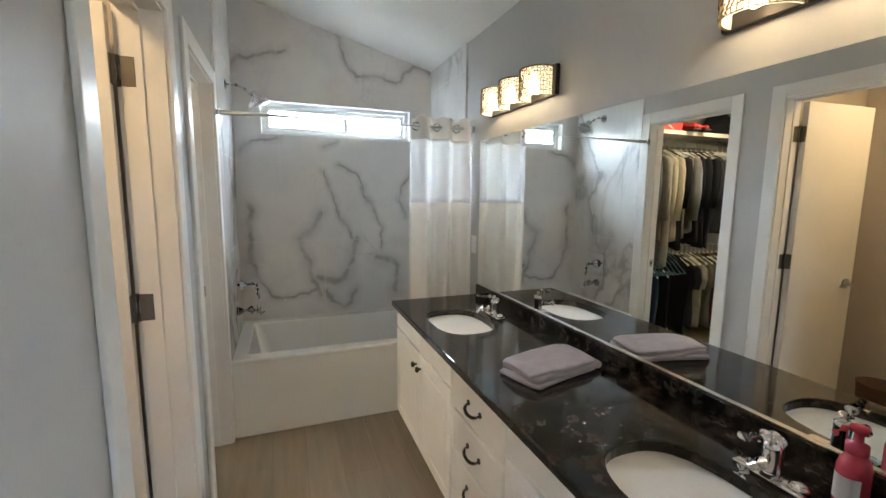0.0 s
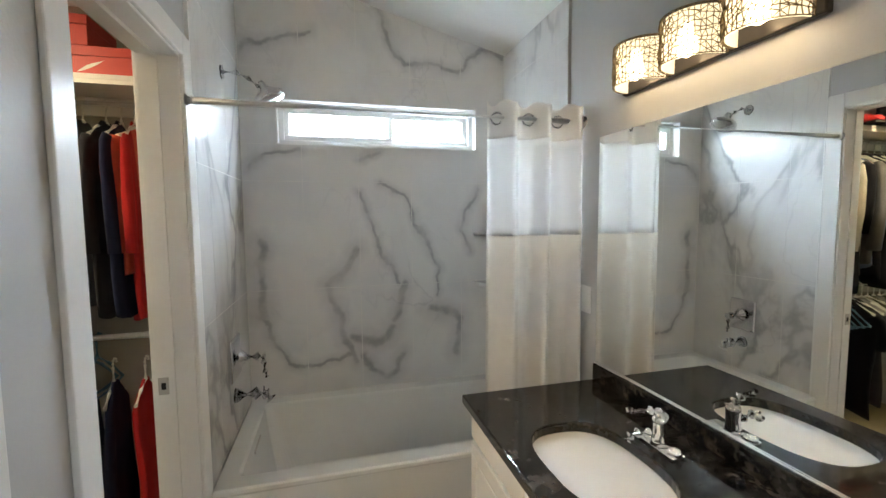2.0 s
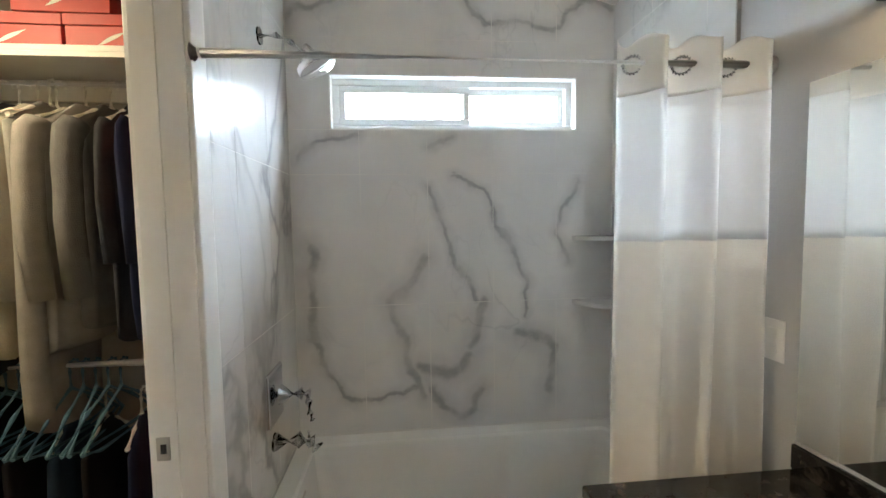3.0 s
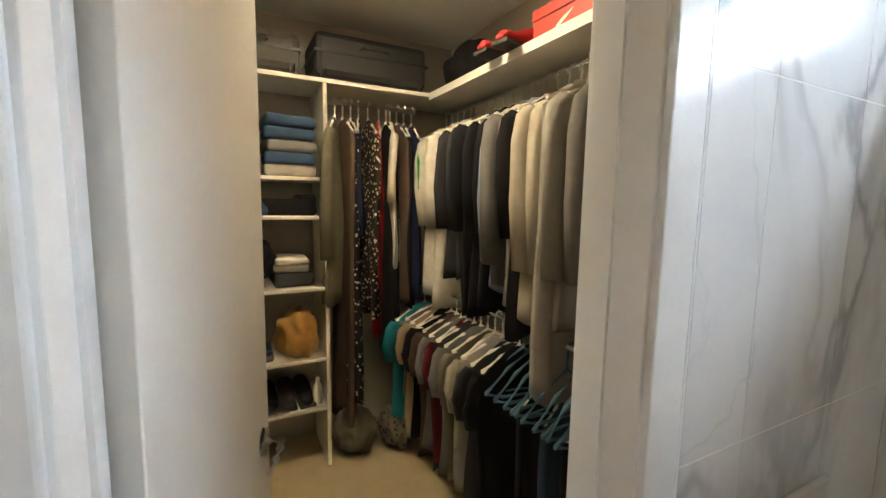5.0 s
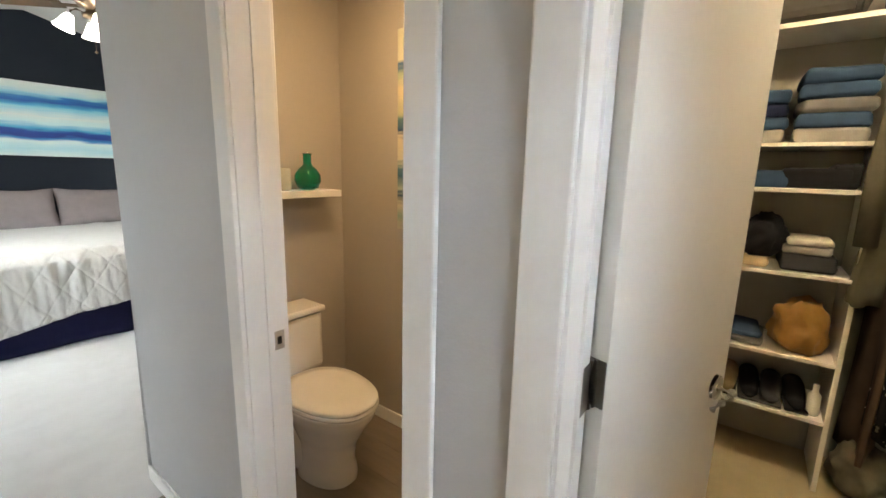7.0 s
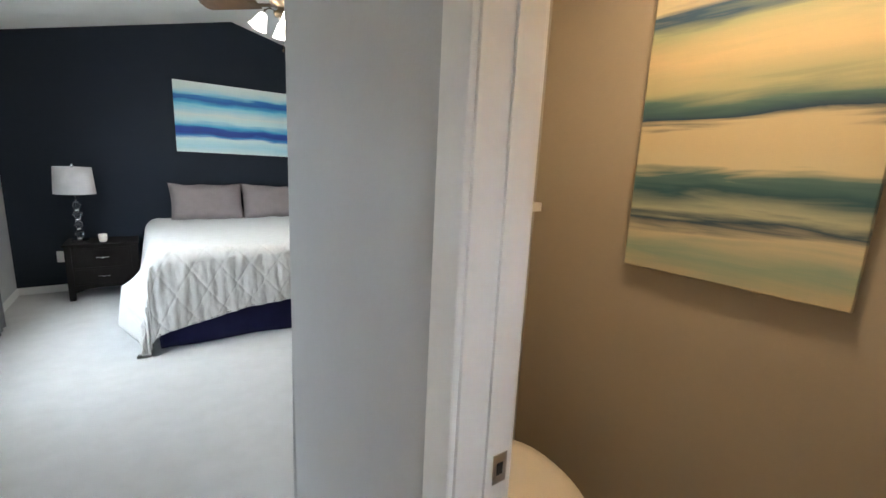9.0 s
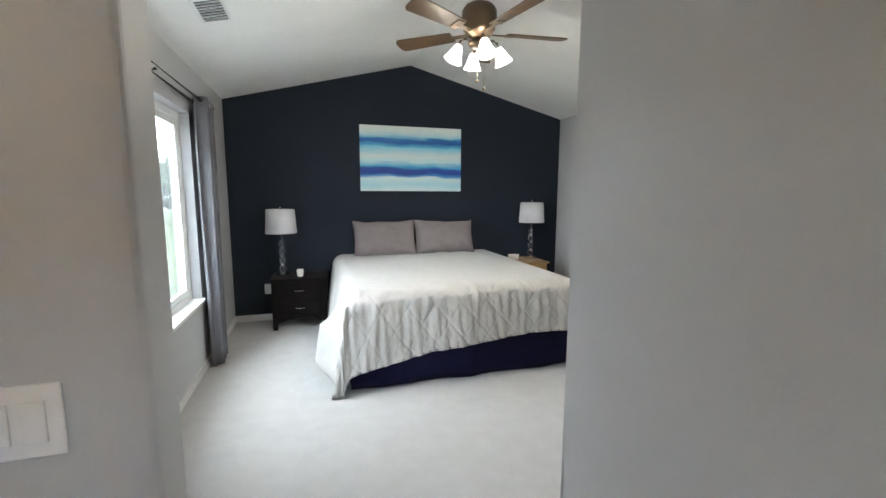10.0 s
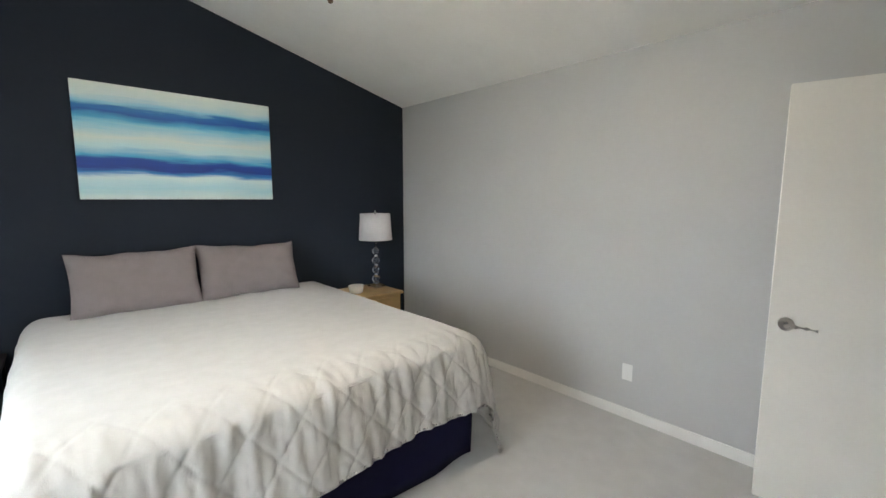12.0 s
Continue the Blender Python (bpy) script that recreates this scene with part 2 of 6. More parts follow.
# the tub's back wall: a book-matched ring of veins with branches, one band above the window
VEINED = marble_mat("veined_marble_tile", [
    (0.017, ((-0.91, 1.63), (-0.855, 1.52), (-0.81, 1.435), (-0.805, 1.32), (-0.715, 1.21), (-0.68, 1.09))),
    (0.031, ((-0.645, 1.09), (-0.67, 0.985), (-0.71, 0.905))),
    (0.016, ((-0.78, 1.68), (-0.635, 1.61), (-0.59, 1.535), (-0.57, 1.46), (-0.515, 1.325), (-0.44, 1.185), (-0.45, 1.03))),
    (0.029, ((-0.925, 1.29), (-0.99, 1.18), (-1.08, 1.10), (-1.065, 1.05), (-1.025, 0.915), (-0.99, 0.76), (-0.93, 0.65))),
    (0.039, ((-0.72, 0.845), (-0.75, 0.77), (-0.825, 0.75), (-0.945, 0.785))),
    (0.029, ((-1.42, 1.36), (-1.445, 1.225), (-1.42, 1.08), (-1.43, 0.94))),
    (0.017, ((-1.43, 0.94), (-1.375, 0.795), (-1.31, 0.675), (-1.215, 0.635), (-1.09, 0.665), (-0.96, 0.685))),
    (0.029, ((-0.88, 0.69), (-0.845, 0.595), (-0.77, 0.54), (-0.695, 0.58), (-0.66, 0.67))),
    (0.034, ((-0.485, 0.94), (-0.39, 0.915), (-0.295, 0.86), (-0.325, 0.64))),
    (0.017, ((-0.175, 1.655), (-0.26, 1.535), (-0.285, 1.41), (-0.225, 1.27))),
    (0.018, ((-1.48, 1.745), (-1.405, 1.825), (-1.325, 1.855), (-1.22, 1.862))),
    (0.016, ((-0.89, 1.81), (-0.805, 1.855))),
    (0.018, ((-0.79, 2.70), (-0.73, 2.515), (-0.665, 2.41), (-0.61, 2.355), (-0.505, 2.373), (-0.35, 2.35), (-0.273, 2.347), (-0.225, 2.433), (-0.16, 2.48), (-0.03, 2.45))),
    (0.023, ((-1.52, 2.365), (-1.455, 2.41), (-1.305, 2.44), (-1.147, 2.505))),
])
GROUT = mat("grout", (0.76, 0.75, 0.72), 0.8)
GRANITE = granite_mat()
CABINET = mat("white_cabinet_paint", (0.83, 0.82, 0.80), 0.36, var=0.05, scale=5)
TUBMAT = mat("white_acrylic", (0.86, 0.86, 0.84), 0.22, var=0.03, scale=3)
PORCELAIN = mat("porcelain", (0.80, 0.77, 0.71), 0.12, var=0.03, scale=3, coat=0.3)
CHROME = mat("chrome", (0.90, 0.90, 0.91), 0.20, 1.0, var=0.05)
FITTING = mat("polished_fitting_metal", (0.82, 0.82, 0.84), 0.10, 1.0, var=0.03)
NICKEL = mat("satin_nickel", (0.50, 0.48, 0.45), 0.32, 1.0, var=0.08)
HINGE = mat("aged_nickel_hinge", (0.20, 0.185, 0.165), 0.38, 1.0, var=0.12)
BRONZE = mat("dark_bronze", (0.035, 0.03, 0.028), 0.4, 0.6)
BLACKMETAL = mat("black_metal", (0.015, 0.015, 0.016), 0.4, 0.5)
MIRROR = mat("mirror_silver", (0.90, 0.92, 0.91), 0.008, 1.0, var=0.0)
GLASS = glass("clear_glass")
SHELFWHITE = mat("white_shelf_board", (0.72, 0.69, 0.62), 0.45, var=0.05)
ROD = mat("white_painted_rod", (0.78, 0.76, 0.72), 0.35)

# ---- building helpers ----


def part(name, bm, material, parent=None, label="", smooth=False, kind=""):
    """Links a bmesh as one mesh object under a thing or a part."""
    me = bpy.data.meshes.new(name)
    bmesh.ops.recalc_face_normals(bm, faces=bm.faces)
    bm.to_mesh(me)
    bm.free()
    me.materials.append(material)
    if smooth:
        for p in me.polygons:
            p.use_smooth = True
    ob = new(name, me)
    if parent is not None:
        ob.parent = parent
    if label or kind:
        tagged(ob, label, kind=kind)
    return ob


def thing(name, m, label, category, group="", kind=""):
    ob = new(name)
    ob.matrix_world = m
    ob.empty_display_size = 0.05
    return tagged(ob, label, category, group, kind)


def box(bm, x0, x1, y0, y1, z0, z1, bevel=0.0, seg=2):
    vs = [bm.verts.new((x, y, z)) for x in (x0, x1) for y in (y0, y1) for z in (z0, z1)]
    fs = [bm.faces.new([vs[k] for k in f]) for f in ((0, 1, 3, 2), (4, 6, 7, 5), (0, 4, 5, 1), (2, 3, 7, 6), (0, 2, 6, 4), (1, 5, 7, 3))]
    if bevel:
        es = list({e for f in fs for e in f.edges})
        bmesh.ops.bevel(bm, geom=es, offset=bevel, segments=seg, affect='EDGES', profile=0.5)
    return vs


def boxes(*bs, bevel=0.0):
    bm = bmesh.new()
    for b in bs:
        box(bm, *b, bevel=bevel)
    return bm


def tube(bm, pts, r, n=10, caps=True, r_end=None):
    """A round bar along points."""
    pts = [Vector(p) for p in pts]
    rings = []
    up = Vector((0.13, 0.21, 0.97))
    for k, p in enumerate(pts):
        d = (pts[min(k + 1, len(pts) - 1)] - pts[max(k - 1, 0)]).normalized()
        if abs(d.dot(up)) > 0.95:
            up = Vector((0.97, 0.2, 0.1))
        a = d.cross(up).normalized()
        b = d.cross(a)
        rr = r if r_end is None else r + (r_end - r) * k / (len(pts) - 1)
        rings.append([bm.verts.new(p + (a * math.cos(q) + b * math.sin(q)) * rr) for q in (2 * math.pi * j / n for j in range(n))])
        up = b
    for ra, rb in zip(rings, rings[1:]):
        for j in range(n):
            bm.faces.new((ra[j], ra[(j + 1) % n], rb[(j + 1) % n], rb[j]))
    if caps:
        bm.faces.new(rings[0])
        bm.faces.new(rings[-1])


def lathe(bm, profile, n=24, at=(0, 0, 0), sx=1.0, sy=1.0, closed=True):
    rings = []
    for r, z in profile:
        rings.append([bm.verts.new((at[0] + sx * r * math.cos(2 * math.pi * j / n), at[1] + sy * r * math.sin(2 * math.pi * j / n), at[2] + z)) for j in range(n)])
    for ra, rb in zip(rings, rings[1:]):
        for j in range(n):
            bm.faces.new((ra[j], ra[(j + 1) % n], rb[(j + 1) % n], rb[j]))
    if closed:
        bm.faces.new(rings[0])
        bm.faces.new(rings[-1])


def grid(bm, nu, nv, f, wrap=False):
    vs = [[bm.verts.new(f(i / nu, j / nv)) for j in range(nv + 1)] for i in range(nu if wrap else nu + 1)]
    for i in range(nu):
        a, b = vs[i], vs[(i + 1) % len(vs)]
        for j in range(nv):
            bm.faces.new((a[j], b[j], b[j + 1], a[j + 1]))
    return vs


def solid(ob, t, offset=-1.0):
    md = ob.modifiers.new("thickness", 'SOLIDIFY')
    md.thickness, md.offset = t, offset
    return ob


# ---- setting ----
EAST, WEST, SOUTH, NORTH = 0.0, -4.12, -3.96, 3.70
BW = -1.525          # west wall of the bathroom
BN = 0.29            # north wall of the bedroom
EAVE, RIDGE, RX = 2.465, 2.985, -2.06


def ceil_z(x):
    return EAVE + (RIDGE - EAVE) * (1 - abs(x - RX) / abs(RX))


def setting(name, bm, material, label, category="wall"):
    return tagged(part(name, bm, material), label, category, kind="structure")


def wall_with_holes(axis, at, thick, a0, a1, z1, holes):
    """A wall along y (axis 'x') or x (axis 'y') at a plane, with rectangular holes (a0, a1, z0, z1)."""
    bm = bmesh.new()
    cuts = sorted({a0, a1, *[h[0] for h in holes], *[h[1] for h in holes]})
    for c0, c1 in zip(cuts, cuts[1:]):
        spans, z = [], 0.0
        for h in sorted((h for h in holes if h[0] <= c0 and h[1] >= c1), key=lambda h: h[2]):
            if h[2] > z:
                spans.append((z, h[2]))
            z = h[3]
        spans.append((z, None))
        for s0, s1 in spans:
            za, zb = (z1(c0), z1(c1)) if s1 is None else (s1, s1)
            pts = []
            for c, zt in ((c0, za), (c1, zb)):
                for t in (at, at + thick):
                    for z in (s0, zt):
                        pts.append(bm.verts.new((t, c, z) if axis == 'x' else (c, t, z)))
            for f in ((0, 1, 3, 2), (4, 6, 7, 5), (0, 4, 5, 1), (2, 3, 7, 6), (0, 2, 6, 4), (1, 5, 7, 3)):
                bm.faces.new([pts[k] for k in f])
    bmesh.ops.remove_doubles(bm, verts=bm.verts, dist=0.0005)
    return bm


TOP = 3.05
WIN = (-2.64, -0.76, 0.60, 2.085)       # bedroom window
BATHWIN = (-1.33, -0.19, 1.889, 2.134)  # bathroom window
WCD = (1.254, 1.888, 0.0, 2.035)
CLD = (2.181, 2.835, 0.0, 2.035)
setting("wall_east", wall_with_holes('x', EAST, 0.16, SOUTH - 0.15, NORTH + 0.16, lambda c: TOP, [WIN]), WALL, "light grey painted outer wall with a wide window opening")
setting("wall_south", wall_with_holes('y', SOUTH, -0.15, WEST - 0.15, EAST, lambda c: TOP, []), NAVY, "dark navy painted gable wall behind the bed")
setting("wall_west", wall_with_holes('x', WEST, -0.15, SOUTH, BN + 0.13, lambda c: TOP, []), WALL, "plain light grey painted bedroom wall")
setting("wall_north", wall_with_holes('y', BN, 0.13, WEST, BW - 0.12, lambda c: ceil_z(c) + 0.02 if c != RX else RIDGE, [(-4.05, -3.14, 0.0, 2.05)]), WALL, "light grey painted wall with a doorway")
setting("wall_bath_west", wall_with_holes('x', BW, -0.12, BN, NORTH, lambda c: ceil_z(BW) + 0.04, [WCD, CLD]), WALL, "semi-gloss light grey bathroom wall with two doorways")
setting("wall_bath_north", wall_with_holes('y', NORTH, 0.16, -3.90, EAST, lambda c: TOP, [BATHWIN]), WALL, "outer wall behind the tub with a high narrow window")
bm = bmesh.new()
box(bm, -0.675, EAST, BN, BN + 0.13, 0, ceil_z(-0.655) + 0.01, bevel=0.012, seg=3)
setting("wall_stub", bm, WALL, "short grey wall end beside the vanity with rounded corners")
setting("wall_wc_south", boxes((-2.66, BW - 0.12, BN + 0.131, BN + 0.16, 0, 2.44)), WCWALL, "warm grey wall behind the toilet")
setting("wall_wc_west", boxes((-2.66, -2.55, BN + 0.16, 2.0, 0, 2.44)), WCWALL, "warm grey wall carrying an abstract painting")
setting("wall_wc_north", boxes((-2.66, BW - 0.12, 2.0, 2.09, 0, 2.44)), WCWALL, "partition between the toilet room and the closet")
setting("wall_closet_west", boxes((-3.90, -3.76, 2.09, NORTH, 0, 2.52)), CLOSETWALL, "closet back wall behind shelves")
setting("wall_closet_south", boxes((-3.90, -2.66, 2.0, 2.09, 0, 2.52)), CLOSETWALL, "closet side wall")
setting("wall_closet_north", boxes((-3.76, BW - 0.12, NORTH - 0.02, NORTH - 0.001, 0, 2.5)), CLOSETWALL, "closet wall behind the hanging clothes")
setting("wall_closet_east", boxes((BW - 0.128, BW - 0.1205, 2.90, NORTH - 0.02, 0, 2.5)), CLOSETWALL, "closet wall beside the doorway")
setting("wall_wc_east", boxes((BW - 0.128, BW - 0.1205, BN + 0.16, 1.186, 0, 2.44)), WCWALL, "toilet room wall beside the doorway")

# hall beyond the bedroom door
setting("wall_hall", boxes((-4.25, -2.70, 1.55, 1.65, 0, 2.5), (-4.25, -4.15, BN + 0.13, 1.55, 0, 2.5)), WALL, "plain hall wall beyond the bedroom door")
setting("ceiling_hall", boxes((-4.25, -2.66, BN + 0.13, 1.65, 2.5, 2.56)), CEIL, "plain hall ceiling", "ceiling")

bm = bmesh.new()
v = [bm.verts.new(p) for p in ((EAST, SOUTH, EAVE), (RX, SOUTH, RIDGE), (WEST, SOUTH, EAVE), (WEST, BN, EAVE), (RX, BN, RIDGE), (BW, BN, ceil_z(BW)), (BW, NORTH, ceil_z(BW)), (EAST, NORTH, EAVE), (EAST, BN, EAVE))]
bm.faces.new((v[1], v[2], v[3], v[4]))
bm.faces.new((v[0], v[1], v[4], v[5], v[8]))
bm.faces.new((v[8], v[5], v[6], v[7]))
ob = setting("ceiling", bm, CEIL, "white vaulted ceiling with fine texture", "ceiling")
solid(ob, 0.06, 1.0)
setting("ceiling_wc", boxes((-2.66, BW - 0.12, BN + 0.13, 2.09, 2.44, 2.5)), CEIL, "flat white toilet room ceiling", "ceiling")
setting("ceiling_closet", boxes((-3.90, BW - 0.12, 2.09, NORTH, 2.50, 2.56)), CEIL, "flat white closet ceiling", "ceiling")
setting("roof_cover", boxes((-4.4, 0.16, SOUTH - 0.15, NORTH + 0.16, TOP, TOP + 0.08)), CEIL, "roof deck above the rooms", "roof")

setting("floor_bedroom", boxes((WEST, EAST, SOUTH, BN + 0.16, -0.10, 0.0), (-4.25, -2.66, BN + 0.16, 1.65, -0.10, 0.0)), CARPET, "light grey cut-pile carpet", "floor")
setting("floor_closet", boxes((-3.90, BW - 0.06, 2.045, NORTH, -0.10, 0.0)), CLOSETCARPET, "beige closet carpet", "floor")

# ---- trim, doors and windows ----


def casing(name, y0, y1, top, x_face, sign, label):
    """White door trim: jamb lining, stop, and stepped casing on both faces of a wall along y."""
    t = thing(name, pose(0, 0, 0), label, "door frame", kind="structure")
    xa, xb = x_face, x_face + sign * 0.12
    lo, hi = min(xa, xb), max(xa, xb)
    part("jamb", boxes((lo - 0.002, hi + 0.002, y0, y0 + 0.014, 0, top - 0.014), bevel=0.002), TRIM, t)
    part("jamb", boxes((lo - 0.002, hi + 0.002, y1 - 0.014, y1, 0, top - 0.014), bevel=0.002), TRIM, t)
    part("head_jamb", boxes((lo - 0.002, hi + 0.002, y0, y1, top - 0.014, top), bevel=0.002), TRIM, t)
    mid = xb - sign * 0.060
    sa, sb = min(mid, mid + sign * 0.011), max(mid, mid + sign * 0.011)
    part("door_stop", boxes((sa, sb, y0 + 0.014, y0 + 0.020, 0, top - 0.014), (sa, sb, y1 - 0.020, y1 - 0.014, 0, top - 0.014), (sa, sb, y0 + 0.025, y1 - 0.025, top - 0.026, top - 0.014)), TRIM, t)
    for xf, s in ((xa, -sign), (xb, sign)):
        w0, w1 = -0.008, 0.066
        f0, f1 = min(xf + s * 0.0005, xf + s * 0.015), max(xf + s * 0.0005, xf + s * 0.015)
        part("casing", boxes((f0, f1, y0 - w1, y0 - w0, 0, top + w1), bevel=0.004), TRIM, t)
        part("casing", boxes((f0, f1, y1 + w0, y1 + w1, 0, top + w1), bevel=0.004), TRIM, t)
        part("head_casing", boxes((f0, f1, y0 - w0, y1 + w0, top + w0, top + w1), bevel=0.004), TRIM, t)
    return t


casing("door_frame_wc", WCD[0], WCD[1], WCD[3], BW, -1, "white painted frame of the toilet room doorway")
casing("door_frame_closet", CLD[0], CLD[1], CLD[3], BW, -1, "white painted frame of the closet doorway")


def lever(parent, x, z, s):
    """Satin lever with round rose on one face of a leaf (s = +1 or -1 across the leaf)."""
    bm = bmesh.new()
    tube(bm, [(x, s * 0.0175, z), (x, s * 0.026, z)], 0.032, 24)
    tube(bm, [(x, s * 0.026, z), (x, s * 0.06, z)], 0.011, 12)
    tube(bm, [(x, s * 0.058, z), (x - 0.03, s * 0.062, z), (x - 0.07, s * 0.06, z - 0.002), (x - 0.11, s * 0.055, z - 0.008)], 0.011, 10, r_end=0.007)
    part("handle", bm, NICKEL, parent, "satin nickel lever handle", smooth=True)


def door_leaf(name, hinge, angle, width, label, top=2.015, gap=0.012):
    """A flat leaf that runs along its own x from the hinge; hinges as parts."""
    t = thing(name, pose(hinge[0], hinge[1], 0, 0, 0, angle), label, "door", kind="structure")
    body = part("leaf", boxes((gap, width, -0.0175, 0.0175, 0.012, top), bevel=0.002), DOORPAINT, t)
    for z in (0.22, 1.08, 1.83):
        bm = bmesh.new()
        box(bm, gap - 0.0025, gap - 0.0002, -0.0165, 0.0165, z - 0.045, z + 0.045, bevel=0.001)
        box(bm, 0.003, gap - 0.002, -0.0015, 0.0015, z - 0.045, z + 0.045)
        part("hinge", bm, HINGE, t, "satin nickel butt hinge")
    lever(t, width - 0.065, 0.92, 1)
    lever(t, width - 0.065, 0.92, -1)
    return t


def hinge_plates(parent, x, y, zs, jx, jy):
    for z in zs:
        bm = bmesh.new()
        box(bm, jx[0], jx[1], jy[0], jy[1], z - 0.045, z + 0.045, bevel=0.0012)
        tube(bm, [(x, y, z - 0.047), (x, y, z + 0.047)], 0.007, 10)
        part("hinge", bm, HINGE, parent, "satin nickel butt hinge")


cd = door_leaf("door_closet", (BW - 0.130, CLD[0] + 0.020, 0), 164.2, 0.591, "white flat closet door standing open into the closet")
wd = door_leaf("door_wc", (BW - 0.125, WCD[1] - 0.030, 0), 180 + 3, 0.60, "white flat toilet room door standing open against the partition", gap=0.016)
bd = door_leaf("door_bedroom", (-4.055, 0.225, 0), -76.5, 0.91, "white flat bedroom door standing open beside the wall", 2.03)
cj = thing("closet_hinges", pose(0, 0, 0), "satin nickel hinges on the closet door jamb", "hinges", kind="structure")
hinge_plates(cj, BW - 0.128, CLD[0] + 0.012, (0.22, 1.08, 1.83), (BW - 0.122, BW - 0.082), (CLD[0] + 0.0145, CLD[0] + 0.0165))
wj = thing("wc_hinges", pose(0, 0, 0), "satin nickel hinges on the toilet room door jamb", "hinges", kind="structure")
hinge_plates(wj, BW - 0.128, WCD[1] - 0.012, (0.22, 1.08, 1.83), (BW - 0.122, BW - 0.082), (WCD[1] - 0.0165, WCD[1] - 0.0145))
for nm, yy, s in (("strike_plate_wc", WCD[0] + 0.0145, 1), ("strike_plate_closet", CLD[1] - 0.0145, -1)):
    t = thing(nm, pose(BW - 0.098, yy, 0.92), "small satin nickel strike plate on a white door jamb", "strike plate", kind="structure")
    part("plate", boxes((-0.016, 0.016, -0.0012, 0.0012, -0.03, 0.03), bevel=0.0008), NICKEL, t)
    # no opening is cut: a black block gives the latch hole's shade
    part("latch_hole", boxes((-0.006, 0.008, -0.0018, 0.0018, -0.012, 0.012)), BLACKMETAL, t)


def baseboard(*runs):
    for x0, x1, y0, y1 in runs:
        bm = bmesh.new()
        box(bm, x0, x1, y0, y1, 0, 0.075, bevel=0.004)
        tagged(part("baseboard", bm, TRIM), "white painted baseboard", "baseboard", kind="structure")


baseboard((-0.012, 0, SOUTH, BN), (WEST, -0.012, SOUTH, SOUTH + 0.012), (WEST, WEST + 0.012, SOUTH + 0.012, BN), (-3.07, BW - 0.01, BN - 0.012, BN), (BW, BW + 0.011, BN, WCD[0] - 0.067), (BW, BW + 0.011, WCD[1] + 0.067, CLD[0] - 0.067),
          (-2.55, -2.538, BN + 0.172, 2.0), (-2.55, BW - 0.13, BN + 0.16, BN + 0.172), (-2.538, BW - 0.20, 1.988, 2.0), (-0.655, -0.012, BN - 0.012, BN))
# bullnose corner of the bathroom wall end
bm = bmesh.new()
tube(bm, [(BW - 0.006, BN + 0.006, 0), (BW - 0.006, BN + 0.006, ceil_z(BW))], 0.0165, 16)
setting("wall_corner", bm, WALL, "rounded painted wall corner at the bathroom entry")


def window_unit(name, m, w, h, depth, label, split, material, frame_w=0.035, sash_w=0.028, pane_mat=None):
    """A white sliding window in a frame; local x runs across, z up, y into the wall."""
    t = thing(name, m, label, "window", kind="structure")
    f = frame_w
    part("window_frame", boxes((0, w, depth, depth + 0.06, 0, f), (0, w, depth, depth + 0.06, h - f, h), (0, f, depth, depth + 0.06, f, h - f), (w - f, w, depth, depth + 0.06, f, h - f), bevel=0.004), material, t)
    for k, (a, b, d) in enumerate(((f, split + 0.02, depth + 0.006), (split - 0.02, w - f, depth + 0.032))):
        s = sash_w
        sash = part("sash", boxes((a, b, d, d + 0.022, f, f + s), (a, b, d, d + 0.022, h - f - s, h - f), (a, a + s, d, d + 0.022, f + s, h - f - s), (b - s, b, d, d + 0.022, f + s, h - f - s), bevel=0.003), material, t)
        pane = part("pane", boxes((a + s, b - s, d + 0.009, d + 0.013, f + s, h - f - s)), pane_mat or GLASS, sash)
        pane.visible_shadow = False
    return t


VINYL = mat("white_vinyl", (0.80, 0.80, 0.79), 0.35, var=0.04)
# grey pane colour stands in for dimmer daylight on the outdoor view
w1 = window_unit("window_1", pose(0, WIN[0], WIN[2], 0, 0, 90) @ Matrix.Diagonal((1, -1, 1, 1)), WIN[1] - WIN[0], WIN[3] - WIN[2], 0.07, "wide white vinyl sliding window with sill", 0.80, VINYL, 0.055, 0.05, glass("view_dimming_glass", (0.36, 0.38, 0.39)))
SCREEN = bpy.data.materials.new("insect_screen_mesh")
SCREEN.use_nodes = True
n, l = SCREEN.node_tree.nodes, SCREEN.node_tree.links
b = n["Principled BSDF"]
b.inputs["Base Color"].default_value = (0.5, 0.5, 0.5, 1)
b.inputs["Roughness"].default_value = 0.8
tl, tp_, mx1, mx2 = n.new("ShaderNodeBsdfTranslucent"), n.new("ShaderNodeBsdfTransparent"), n.new("ShaderNodeMixShader"), n.new("ShaderNodeMixShader")
tl.inputs["Color"].default_value = (0.75, 0.76, 0.78, 1)
mx1.inputs[0].default_value, mx2.inputs[0].default_value = 0.5, 0.09
l.new(b.outputs[0], mx1.inputs[1])
l.new(tl.outputs[0], mx1.inputs[2])
l.new(tp_.outputs[0], mx2.inputs[1])
l.new(mx1.outputs[0], mx2.inputs[2])
l.new(mx2.outputs[0], n["Material Output"].inputs["Surface"])
scr = part("insect_screen", boxes((0.06, 0.80, 0.132, 0.134, 0.06, WIN[3] - WIN[2] - 0.06)), SCREEN, w1, "grey insect screen")
scr.visible_shadow = False
